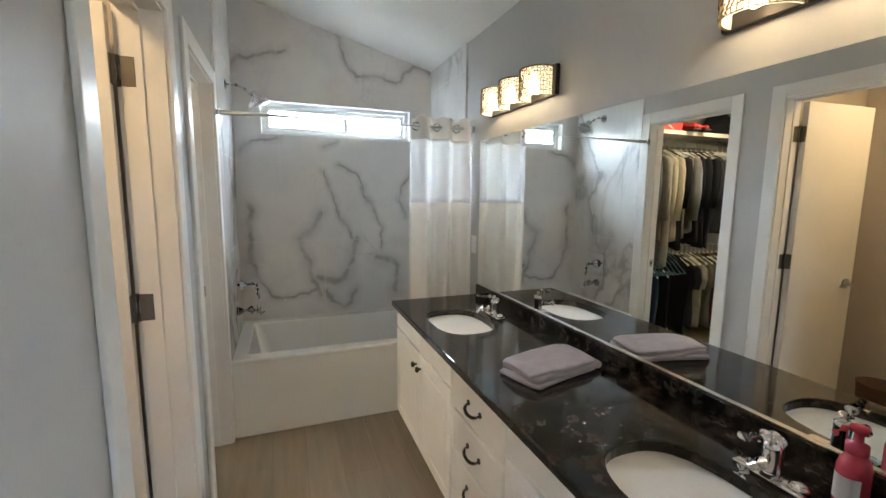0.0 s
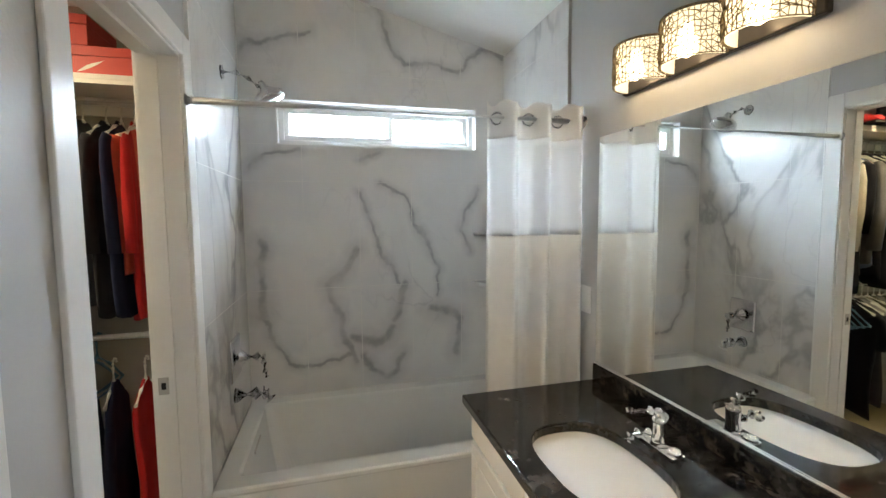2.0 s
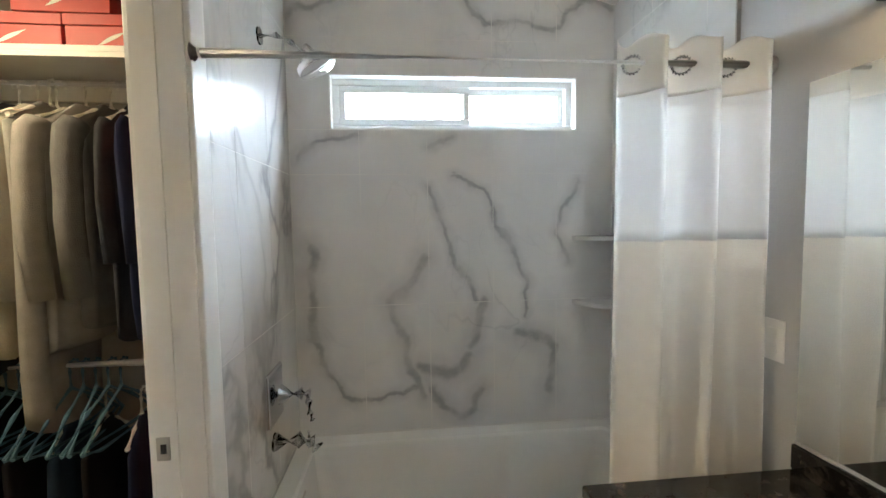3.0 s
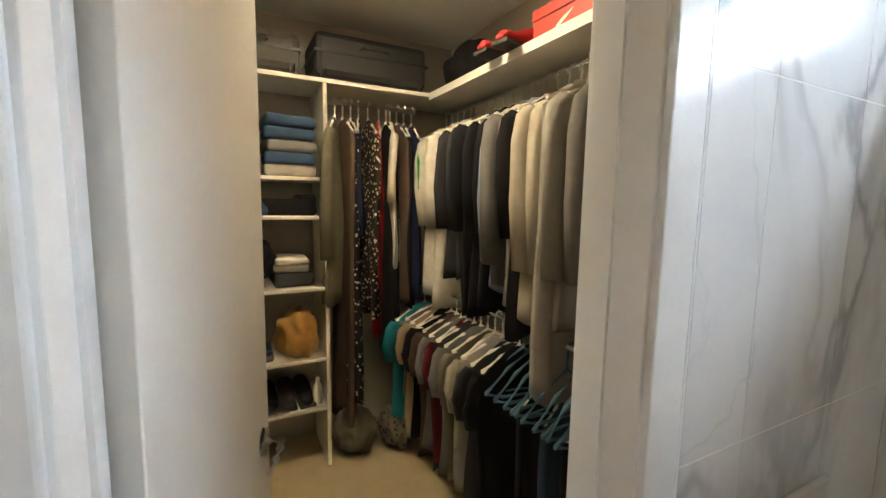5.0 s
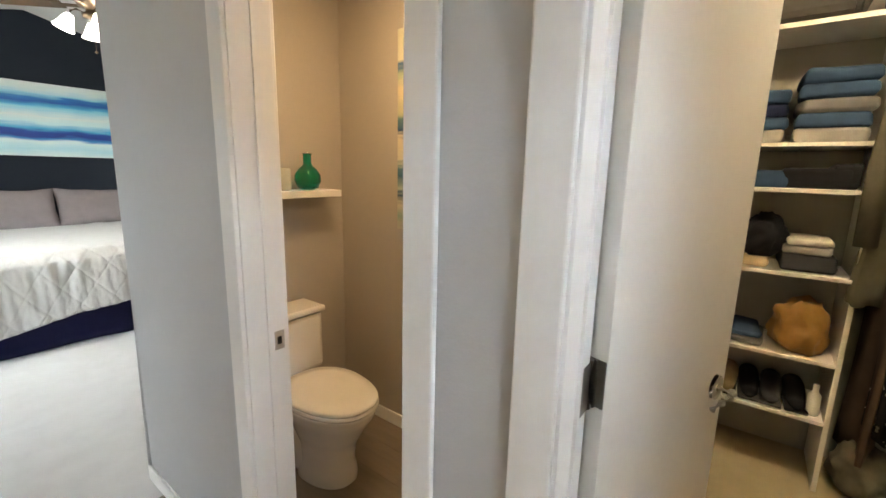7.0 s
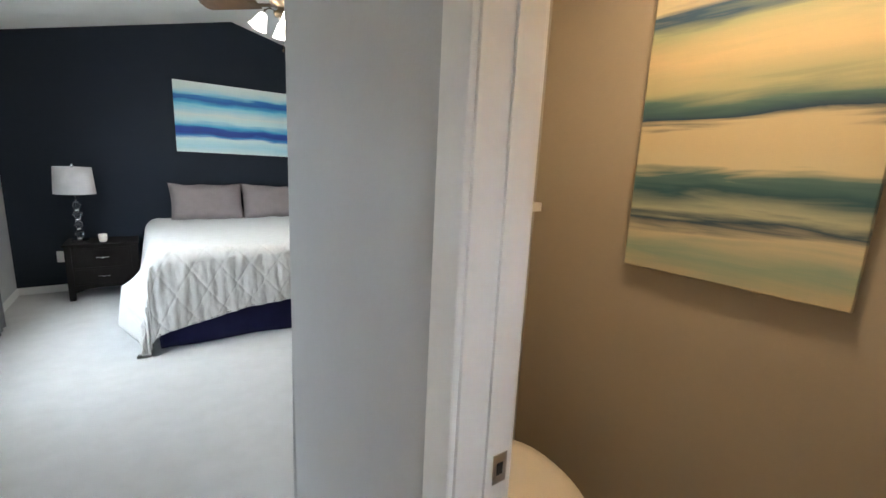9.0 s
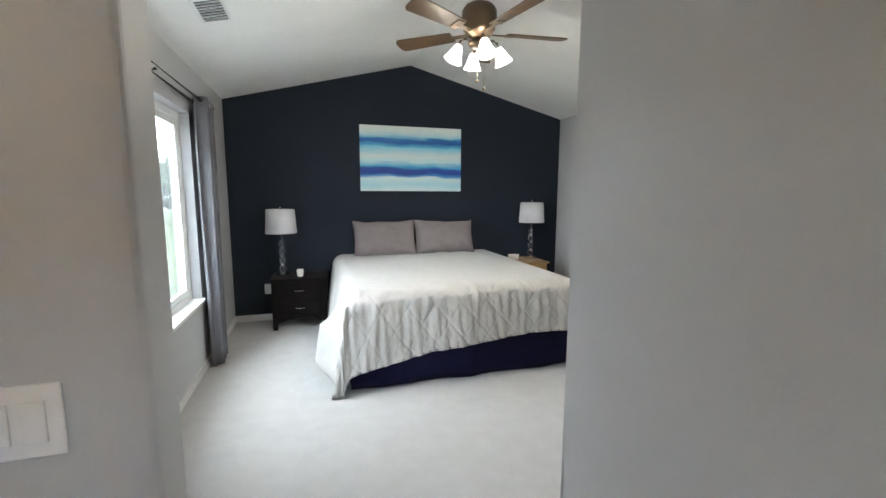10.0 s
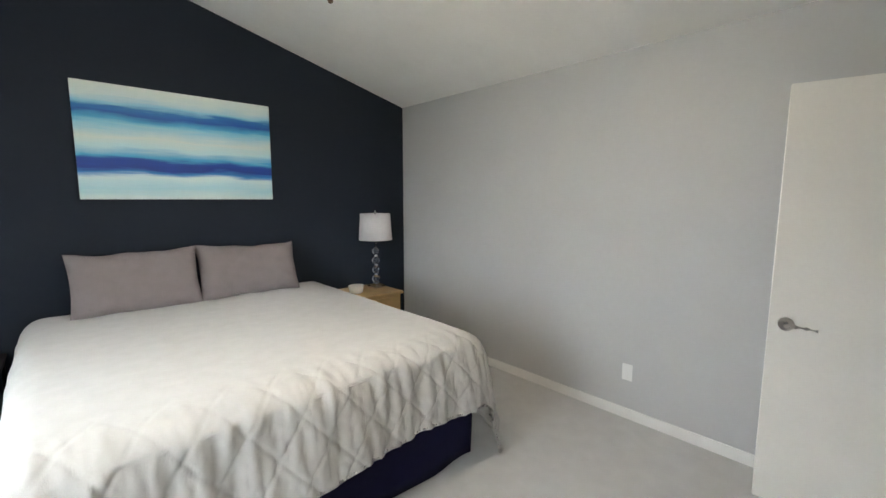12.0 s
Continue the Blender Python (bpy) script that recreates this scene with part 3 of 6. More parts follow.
# reveal lining and sill of the bedroom window
part("window_sill", boxes((-0.03, 0.07, WIN[0] - 0.02, WIN[1] + 0.02, WIN[2] - 0.022, WIN[2] + 0.004), bevel=0.005), TRIM, None)
bpy.data.objects["window_sill"].parent = w1
bpy.data.objects["window_sill"].matrix_parent_inverse = w1.matrix_world.inverted()
w2 = window_unit("window_2", pose(BATHWIN[0], NORTH - 0.012, BATHWIN[2]), BATHWIN[1] - BATHWIN[0], BATHWIN[3] - BATHWIN[2], 0.055, "high narrow white vinyl sliding window over the tub", 0.62, VINYL)
part("sill_lining", boxes((0, 1.14, 0, 0.055, -0.001, 0.006), (0, 1.14, 0, 0.055, 0.239, 0.246), (-0.001, 0.006, 0, 0.055, 0.006, 0.239), (1.134, 1.141, 0, 0.055, 0.006, 0.239)), VINYL, w2)

# ---- bathroom ----


def counter():
    bm = bmesh.new()
    outer = [(-0.59, 0.423), (-0.002, 0.423), (-0.002, 2.72), (-0.59, 2.72)]
    loops = [outer]
    for cy in (2.205, 0.84):
        loops.append([(-0.355 + 0.150 * math.copysign(abs(math.cos(a)) ** 0.75, math.cos(a)), cy + 0.213 * math.copysign(abs(math.sin(a)) ** 0.75, math.sin(a))) for a in (2 * math.pi * k / 40 for k in range(40))])
    es = []
    for lp in loops:
        vs = [bm.verts.new((x, y, 0.81)) for x, y in lp]
        es += [bm.edges.new((vs[k], vs[(k + 1) % len(vs)])) for k in range(len(vs))]
    bmesh.ops.triangle_fill(bm, edges=es, use_beauty=True, use_dissolve=False)
    r = bmesh.ops.extrude_face_region(bm, geom=bm.faces[:])
    bmesh.ops.translate(bm, verts=[g for g in r["geom"] if isinstance(g, bmesh.types.BMVert)], vec=(0, 0, -0.034))
    t = thing("countertop", pose(0, 0, 0), "polished black granite vanity countertop with brown flecks", "countertop")
    ob = part("slab", bm, GRANITE, t)
    md = ob.modifiers.new("edge", 'BEVEL')
    md.width, md.segments, md.limit_method, md.angle_limit = 0.006, 3, 'ANGLE', radians(50)
    return t


CT = counter()
part("backsplash", boxes((-0.021, -0.001, 0.4445, 2.72, 0.811, 0.876), bevel=0.003), GRANITE, CT, "low black granite backsplash")
part("side_splash", boxes((-0.575, -0.001, 0.4225, 0.4435, 0.811, 0.893), bevel=0.003), GRANITE, CT, "black granite side splash")
mt = thing("mirror", pose(-0.001, 0.43, 0.878), "large frameless wall mirror with a chrome bottom channel", "mirror")
part("mirror_glass", boxes((-0.006, 0, 0, 2.29, 0.006, 0.922)), MIRROR, mt)
part("channel", boxes((-0.014, -0.0065, 0, 2.29, -0.001, 0.006), bevel=0.0015), CHROME, mt, "chrome channel")


def sink(y):
    t = thing("sink", pose(-0.355, y, 0.81), "off-white oval undermount sink with overflow slot", "sink", "vanity sinks")
    prof = [(1.04, -0.036), (1.02, -0.040), (0.99, -0.065), (0.92, -0.115), (0.75, -0.150), (0.4, -0.163), (0.10, -0.167)]

    def f(u, v):
        k = v * (len(prof) - 1)
        i = min(int(k), len(prof) - 2)
        r = prof[i][0] + (prof[i + 1][0] - prof[i][0]) * (k - i)
        z = prof[i][1] + (prof[i + 1][1] - prof[i][1]) * (k - i)
        a = 2 * math.pi * u
        p = 0.75 + 0.25 * v
        return (r * 0.150 * math.copysign(abs(math.cos(a)) ** p, math.cos(a)), r * 0.213 * math.copysign(abs(math.sin(a)) ** p, math.sin(a)), z)
    bm = bmesh.new()
    grid(bm, 44, 18, f, wrap=True)
    solid(part("bowl", bm, PORCELAIN, t, smooth=True), 0.008, 0)
    bm = bmesh.new()
    lathe(bm, [(0.021, -0.002), (0.021, 0.003), (0.014, 0.004), (0.012, -0.001)], 20, (0, 0, -0.166))
    part("drain", bm, CHROME, t, "chrome drain", True)
    # black inset in the uncut bowl, drawn for the slot's inner shade
    bm = bmesh.new()
    box(bm, 0.124, 0.134, -0.016, 0.016, -0.083, -0.075, bevel=0.003)
    part("overflow_slot", bm, BLACKMETAL, t, "black inset for the shade inside the overflow slot")
    return t


sink(2.205)
sink(0.84)


def faucet(y):
    t = thing("faucet", pose(-0.143, y, 0.811), "polished chrome single-lever basin faucet", "faucet", "vanity faucets")
    bm = bmesh.new()
    box(bm, -0.024, 0.024, -0.076, 0.076, 0, 0.010, bevel=0.0045, seg=3)
    part("base_plate", bm, FITTING, t, smooth=True)
    bm = bmesh.new()
    lathe(bm, [(0.026, 0.009), (0.023, 0.022), (0.020, 0.045), (0.021, 0.074), (0.020, 0.086), (0.012, 0.094), (0.002, 0.096)], 22)
    part("body", bm, FITTING, t, smooth=True)
    bm = bmesh.new()
    tube(bm, [(-0.008, 0, 0.030), (-0.040, 0, 0.046), (-0.075, 0, 0.052), (-0.100, 0, 0.047), (-0.110, 0, 0.033)], 0.016, 14, r_end=0.013)
    part("spout", bm, FITTING, t, smooth=True)
    bm = bmesh.new()
    tube(bm, [(0.012, 0, 0.088), (-0.006, 0, 0.104), (-0.030, 0.002, 0.112), (-0.060, 0.005, 0.111), (-0.085, 0.008, 0.113), (-0.100, 0.009, 0.121)], 0.015, 12, r_end=0.008)
    for q in bm.verts:
        q.co.y *= 1.25
    part("lever", bm, FITTING, t, smooth=True)
    for s in (-1,):
        bm = bmesh.new()
        lathe(bm, [(0.021, 0.009), (0.020, 0.018), (0.013, 0.025), (0.003, 0.027)], 18, (0, s * 0.058, 0))
        part("cap", bm, FITTING, t, smooth=True)
    return t


faucet(2.215)
faucet(0.83)


def panel_front(name, y0, y1, z0, z1, parent, shaker=True):
    """A painted door or drawer front with a raised edge and recessed field, on the plane x = 0 going to -x."""
    bm = bmesh.new()
    if shaker:
        f = 0.052
        box(bm, -0.013, -0.0015, y0 + f - 0.002, y1 - f + 0.002, z0 + f - 0.002, z1 - f + 0.002)
        front = part(name, bm, CABINET, parent)
        for nm, b in (("rail", (y0, y1, z0, z0 + f)), ("rail", (y0, y1, z1 - f, z1)), ("stile", (y0, y0 + f, z0 + f + 0.0005, z1 - f - 0.0005)), ("stile", (y1 - f, y1, z0 + f + 0.0005, z1 - f - 0.0005))):
            part(nm, boxes((-0.020, -0.001, *b), bevel=0.003), CABINET, front)
        part("raised_panel", boxes((-0.0165, -0.0129, y0 + f + 0.018, y1 - f - 0.018, z0 + f + 0.018, z1 - f - 0.018), bevel=0.003), CABINET, front)
        return front
    else:
        box(bm, -0.020, -0.001, y0, y1, z0, z1, bevel=0.007, seg=3)
    return part(name, bm, CABINET, parent)


def knob(parent, y, z):
    bm = bmesh.new()
    r = [(0.006, 0), (0.006, 0.012), (0.014, 0.016), (0.016, 0.024), (0.010, 0.030), (0.001, 0.031)]
    lathe(bm, r, 16)
    bmesh.ops.transform(bm, matrix=pose(-0.02, y, z, 0, -90, 0), verts=bm.verts)
    part("knob", bm, BRONZE, parent, "dark bronze round knob", True)


def pull(parent, y, z):
    bm = bmesh.new()
    arc = [math.pi * k / 16 for k in range(17)]
    tube(bm, [(-0.021 - 0.028 * math.sin(a) ** 0.7, y + 0.05 * math.cos(a), z + 0.006 - 0.016 * math.sin(a) ** 0.7) for a in arc], 0.0065, 10)
    for s in (-1, 1):
        tube(bm, [(-0.0205, y + s * 0.05, z + 0.006), (-0.024, y + s * 0.05, z + 0.006)], 0.011, 12)
    part("pull", bm, BRONZE, parent, "dark bronze bow pull", True)


def vanity():
    t = thing("vanity_cabinet", pose(-0.545, 0, 0), "white painted double vanity cabinet with dark bronze hardware", "cabinet")
    part("body", boxes((0, 0.54, 0.424, 2.70, 0.095, 0.775), (0.06, 0.54, 0.424, 2.70, 0.0, 0.095)), CABINET, t)
    for y0, y1, kside in ((2.245, 2.685, -1), (1.795, 2.232, 1), (0.885, 1.325, -1), (0.435, 0.872, 1)):
        panel_front("false_front", y0, y1, 0.660, 0.762, t, False)
        d = panel_front("door", y0, y1, 0.115, 0.645, t)
        knob(d, y0 + 0.03 if kside < 0 else y1 - 0.03, 0.575)
    for z0, z1 in ((0.60, 0.762), (0.425, 0.587), (0.25, 0.412), (0.115, 0.237)):
        d = panel_front("drawer", 1.345, 1.775, z0, z1, t, False)
        pull(d, 1.56, (z0 + z1) / 2)
    return t


vanity()


def vanity_light(y):
    t = thing("vanity_light", pose(-0.001, y, 1.985), "three-shade vanity light with gold lattice shades on a dark bronze plate", "wall lamp", "vanity lights")
    part("backplate", boxes((-0.022, 0, -0.325, 0.325, -0.068, 0.068), bevel=0.004), BRONZE, t, "dark bronze backplate")
    for c in (-0.208, 0.0, 0.208):
        def shell(r):
            def f(u, v):
                a = math.pi * (u - 0.5)
                return (-0.022 - 0.105 * r * math.cos(a), c + 0.095 * r * math.sin(a), -0.066 + 0.130 * v)
            return f
        bm = bmesh.new()
        grid(bm, 16, 4, shell(0.93))
        g = solid(part("glass_shade", bm, FROST, t, "frosted crystal glass shade", True), 0.003)
        g.visible_shadow = False
        # added half-disc over each shade, keeps bulb light off the wall above
        bm = bmesh.new()
        rim = [shell(0.98)(k / 14, 1.0) for k in range(15)]
        lo = [bm.verts.new((q[0], q[1], 0.0605)) for q in rim]
        hi = [bm.verts.new((q[0], q[1], 0.0635)) for q in rim]
        bm.faces.new(lo)
        bm.faces.new(hi)
        for k in range(15):
            j = (k + 1) % 15
            bm.faces.new((lo[k], lo[j], hi[j], hi[k]))
        part("top_cap", bm, BRONZE, t, "added dark bronze plate blocking light from the shade's top")
        bm = bmesh.new()
        vs = grid(bm, 22, 9, shell(1.0))
        for i, row in enumerate(vs):
            for j, q in enumerate(row):
                if 0 < i < 22 and 0 < j < 9:
                    q.co.y += random.uniform(-0.005, 0.005)
                    q.co.z += random.uniform(-0.0065, 0.0065)
        bmesh.ops.triangulate(bm, faces=[f for f in bm.faces if random.random() < 0.6])
        bmesh.ops.wireframe(bm, faces=bm.faces[:], thickness=0.0040, use_replace=True, use_even_offset=False, use_boundary=True)
        part("lattice", bm, LATTICE, t, "gold metal lattice")
        bm = bmesh.new()
        lathe(bm, [(0.004, -0.050), (0.020, -0.042), (0.026, -0.02), (0.022, 0.004), (0.012, 0.022), (0.012, 0.045)], 16, (-0.062, c, 0.0))
        b = part("bulb", bm, BULB, t, "lit warm bulb", True)
        b.visible_shadow = False
        lamp("vanity_bulb", 'POINT', pose(-0.063, y + c, 1.950), 0.50, (1.0, 0.66, 0.35), radius=0.026)
    return t


FROST = mat("crystal_glass", (1.0, 0.95, 0.85), 0.55, emit=(1.0, 0.78, 0.46), strength=0.22)
FROST.node_tree.nodes["Principled BSDF"].inputs["Transmission Weight"].default_value = 0.9
FROST.node_tree.nodes["Principled BSDF"].inputs["IOR"].default_value = 1.1
LATTICE = mat("gold_lattice", (0.16, 0.115, 0.06), 0.4, 0.7)
BULB = mat("warm_bulb", (1, 0.9, 0.7), 0.4, emit=(1.0, 0.74, 0.40), strength=4)
vanity_light(2.245)
vanity_light(0.825)


def tub():
    t = thing("bathtub", pose(0, 0, 0), "white acrylic alcove bathtub with flat apron", "bathtub")
    x0, x1, y0, y1, zr = -1.508, -0.003, 2.872, 3.684, 0.485
    bm = bmesh.new()

    def loop(ix, iy, r, z, n=8):
        a0, a1, b0, b1 = x0 + ix, x1 - ix, y0 + iy, y1 - iy
        out = []
        for cx, cy, s in ((a1 - r, b1 - r, 0), (a0 + r, b1 - r, 1), (a0 + r, b0 + r, 2), (a1 - r, b0 + r, 3)):
            for k in range(n + 1):
                q = math.pi / 2 * (s + k / n)
                out.append(bm.verts.new((cx + r * math.cos(q), cy + r * math.sin(q), z)))
        return out
    rings = [loop(0, 0, 0.004, 0.001), loop(0, 0, 0.004, zr - 0.03), loop(-0.0, -0.004, 0.006, zr - 0.022), loop(0, -0.004, 0.008, zr - 0.008), loop(0.004, 0.002, 0.01, zr), loop(0.072, 0.075, 0.03, zr), loop(0.082, 0.085, 0.035, zr - 0.010), loop(0.10, 0.10, 0.06, zr - 0.10), loop(0.15, 0.13, 0.10, 0.14), loop(0.22, 0.19, 0.12, 0.10)]
    for a, b in zip(rings, rings[1:]):
        n = len(a)
        for k in range(n):
            bm.faces.new((a[k], a[(k + 1) % n], b[(k + 1) % n], b[k]))
    bm.faces.new(rings[-1])
    part("shell", bm, TUBMAT, t)
    bm = bmesh.new()
    box(bm, -1.424, -1.414, 3.20, 3.36, 0.428, 0.441, bevel=0.003)
    part("overflow", bm, NICKEL, t, "slim chrome linear overflow")
    return t


tub()


def shower_fittings():
    t = thing("wall_shower", pose(-1.512, 3.34, 2.14), "chrome shower head on a bent wall arm", "shower head")
    bm = bmesh.new()
    tube(bm, [(0, 0, 0), (0.006, 0, 0)], 0.03, 20)
    tube(bm, [(0, 0, 0), (0.06, 0, 0.004), (0.11, 0, -0.018), (0.155, 0, -0.055)], 0.0105, 12)
    part("arm", bm, FITTING, t, smooth=True)
    bm = bmesh.new()
    lathe(bm, [(0.012, 0.055), (0.018, 0.03), (0.030, 0.015), (0.070, -0.014), (0.073, -0.034), (0.066, -0.038)], 28)
    bmesh.ops.transform(bm, matrix=pose(0.185, 0, -0.078, 0, -28, 0), verts=bm.verts)
    part("head", bm, FITTING, t, smooth=True)
    v = thing("shower_valve", pose(-1.510, 3.31, 0.845), "chrome pressure valve with rounded square plate and lever", "shower valve")
    bm = bmesh.new()
    box(bm, 0, 0.016, -0.085, 0.085, -0.10, 0.10, bevel=0.008, seg=3)
    tube(bm, [(0.006, 0, 0), (0.03, 0, 0), (0.105, 0, 0.0)], 0.054, 24, r_end=0.024)
    part("plate", bm, FITTING, v, smooth=False)
    bm = bmesh.new()
    tube(bm, [(0.10, 0, 0.0), (0.135, 0, 0.0)], 0.019, 16)
    tube(bm, [(0.124, 0, 0.004), (0.130, -0.005, -0.03), (0.134, -0.008, -0.075), (0.142, -0.008, -0.10)], 0.016, 12, r_end=0.010)
    part("lever", bm, FITTING, v, smooth=True)
    s = thing("tub_spout", pose(-1.510, 3.31, 0.665), "chrome tub spout with diverter", "tub spout")
    bm = bmesh.new()
    tube(bm, [(0, 0, 0), (0.012, 0, 0)], 0.034, 20)
    tube(bm, [(0.008, 0, 0), (0.09, 0, 0.004), (0.135, 0, -0.004), (0.155, 0, -0.03)], 0.033, 18, r_end=0.025)
    tube(bm, [(0.125, 0, 0.01), (0.125, 0, 0.035)], 0.006, 8)
    part("spout", bm, FITTING, s, smooth=True)


shower_fittings()

# shower rod and curtain
CURT_Y = 2.838
rod = thing("shower_rod", pose(-1.512, CURT_Y, 1.885), "off-white shower curtain rod between the walls", "curtain rod")
bm = bmesh.new()
tube(bm, [(0, 0, 0), (1.510, 0, 0)], 0.0125, 16)
part("bar", bm, ROD, rod, smooth=True)
bm = bmesh.new()
tube(bm, [(0, 0, 0), (0.02, 0, 0)], 0.024, 18)
part("end_cap", bm, ROD, rod, smooth=True)
bm = bmesh.new()
tube(bm, [(1.490, 0, 0), (1.510, 0, 0)], 0.024, 18)
part("end_cap", bm, ROD, rod, smooth=True)


def shower_curtain():
    t = thing("shower_curtain", pose(0, CURT_Y, 0), "white fabric shower curtain gathered at the end, with chrome grommets", "shower curtain")

    def fold(z0, z1):
        def f(u, v):
            z = z0 + (z1 - z0) * v
            k = (1.93 - z) / 1.63
            x = -0.430 + 0.420 * u + 0.010 * k * math.sin(9 * u) - 0.010 * k * (1 - u)
            w = 2 * math.pi * (3.0 * u + 0.08 + 0.05 * math.sin(5 * u))
            y = (0.040 - 0.006 * k) * math.sin(w) + 0.010 * math.sin(2 * w + 0.7) + (0.004 + 0.006 * k) * math.sin(29 * u + 2.0 * k) + 0.006 * noise.noise(Vector((u * 12, k * 4, 4)))
            return (x, y, z + (0.010 * math.sin(w * 2 + 1) if z > 1.92 else 0))
        return f
    for nm, z0, z1, material, says in (("header_band", 1.805, 1.945, CURTAINWHITE, "cream header band"), ("sheer_top", 1.4085, 1.8048, SHEER, "white sheer upper band"), ("cloth", 0.30, 1.4083, CURTAINWHITE, "")):
        bm = bmesh.new()
        grid(bm, 120, 12, fold(z0, z1))
        solid(part(nm, bm, material, t, says, True), 0.0014)
    for u in (0.09, 0.42, 0.75):
        bm = bmesh.new()
        tube(bm, [(0.0, 0.024 * math.cos(a), 0.024 * math.sin(a)) for a in (2 * math.pi * j / 18 for j in range(19))], 0.0055, 8, caps=False)
        x, y, z = fold(1.805, 1.945)(u, 0.57)
        bmesh.ops.transform(bm, matrix=pose(x, y - 0.004, 1.885, 0, 0, 62), verts=bm.verts)
        part("grommet", bm, FITTING, t, "chrome grommet ring", True)


SHEER = mat("white_sheer_fabric", (0.86, 0.86, 0.88), 0.8, var=0.04, scale=20)
CURTAINWHITE = mat("white_waffle_fabric", (0.86, 0.83, 0.77), 0.85, var=0.06, scale=20, bump=0.4, bump_scale=260)
for m, f in ((SHEER, 0.65), (CURTAINWHITE, 0.45)):
    n, l = m.node_tree.nodes, m.node_tree.links
    tr = n.new("ShaderNodeBsdfTranslucent")
    tr.inputs["Color"].default_value = (0.85, 0.84, 0.82, 1)
    mx = n.new("ShaderNodeMixShader")
    mx.inputs[0].default_value = f
    l.new(n["Principled BSDF"].outputs[0], mx.inputs[1])
    l.new(tr.outputs[0], mx.inputs[2])
    l.new(mx.outputs[0], n["Material Output"].inputs["Surface"])
shower_curtain()


def towel():
    t = thing("folded_towel", pose(-0.275, 1.515, 0.811, 0, 0, 12), "folded lavender-grey terry towel on the black counter", "towel")
    for k, (w, d, z0, h, dx, dy) in enumerate(((0.178, 0.098, 0.0, 0.018, 0.0, 0.0), (0.172, 0.093, 0.016, 0.018, 0.008, -0.004), (0.168, 0.088, 0.032, 0.018, -0.006, 0.006))):
        bm = bmesh.new()
        nu, nv = 44, 22

        def f(u, v, w=w, d=d, z0=z0, h=h, dx=dx, dy=dy, k=k):
            a = 2 * math.pi * u
            c, s_ = math.cos(a), math.sin(a)
            r = math.sin(math.pi * v) ** 0.16 if 0 < v < 1 else 0.0
            x = (w + 0.006 * math.sin(3 * a + k)) * r * math.copysign(abs(c) ** 0.20, c)
            y = (d + 0.006 * math.sin(2 * a + 2 * k)) * r * math.copysign(abs(s_) ** 0.20, s_)
            z = 0.5 - 0.5 * math.copysign(abs(math.cos(math.pi * v)) ** 0.5, math.cos(math.pi * v))
            p = Vector((x + dx, y + dy, 0.0))
            swell = 0.013 * noise.noise(p * 10 + Vector((0, 0, k * 0.4))) + 0.003 * noise.noise(p * 26 + Vector((k, 0, 0)))
            return (p.x + 0.010 * noise.noise(p * 6 + Vector((4, k, 0))), p.y + 0.010 * noise.noise(p * 6 + Vector((9, k, 0))), max(0.0006, z0 + h * z + swell * min(1.0, (z0 + h * z) / 0.02)))
        vs = grid(bm, nu, nv, f, wrap=True)
        bmesh.ops.remove_doubles(bm, verts=bm.verts, dist=0.00005)
        part("fold", bm, TOWELMAT, t, smooth=True)


TOWELMAT = mat("lavender_terry", (0.40, 0.375, 0.45), 0.95, var=0.2, scale=25, bump=1.0, bump_scale=420, sheen=0.4)
towel()
so = thing("soap_bottle", pose(-0.098, 0.705, 0.811), "pink liquid soap pump bottle with a white label", "soap bottle")
SOAPPINK = mat("pink_plastic", (0.55, 0.06, 0.10), 0.25, var=0.06)
bm = bmesh.new()
lathe(bm, [(0.030, 0.0), (0.034, 0.004), (0.034, 0.10), (0.028, 0.118), (0.014, 0.126), (0.014, 0.132)], 24, sy=0.8)
part("bottle", bm, SOAPPINK, so, "translucent pink bottle", True)
bm = bmesh.new()
lathe(bm, [(0.019, 0.130), (0.019, 0.150), (0.009, 0.153), (0.008, 0.175), (0.016, 0.178), (0.016, 0.188), (0.004, 0.190)], 20)
tube(bm, [(0, 0, 0.183), (-0.03, 0.012, 0.185), (-0.048, 0.018, 0.176)], 0.007, 10)
part("pump", bm, SOAPPINK, so, "red pump head", True)
bm = bmesh.new()
grid(bm, 10, 2, lambda u, v: (-0.0347 * math.cos((u - 0.5) * 1.9), 0.0347 * 0.8 * math.sin((u - 0.5) * 1.9), 0.03 + 0.055 * v))
part("label", bm, mat("paper_label", (0.75, 0.70, 0.70), 0.5), so, "white paper label")


def wall_plate(m, kind, label, wide=0.07):
    t = thing("light_switch" if kind == "switch" else "wall_outlet", m, label, "light switch" if kind == "switch" else "outlet")
    part("plate", boxes((-wide / 2, wide / 2, -0.006, -0.0005, -0.058, 0.058), bevel=0.0025), VINYL, t)
    n = 2 if wide > 0.1 else 1
    for k in range(n):
        x = (k - (n - 1) / 2) * 0.046
        if kind == "switch":
            part("rocker", boxes((x - 0.016, x + 0.016, -0.011, -0.006, -0.033, 0.033), bevel=0.002), VINYL, t)
        else:
            for z in (-0.02, 0.02):
                part("socket", boxes((x - 0.016, x + 0.016, -0.008, -0.006, z - 0.014, z + 0.014), bevel=0.001), VINYL, t)
    return t


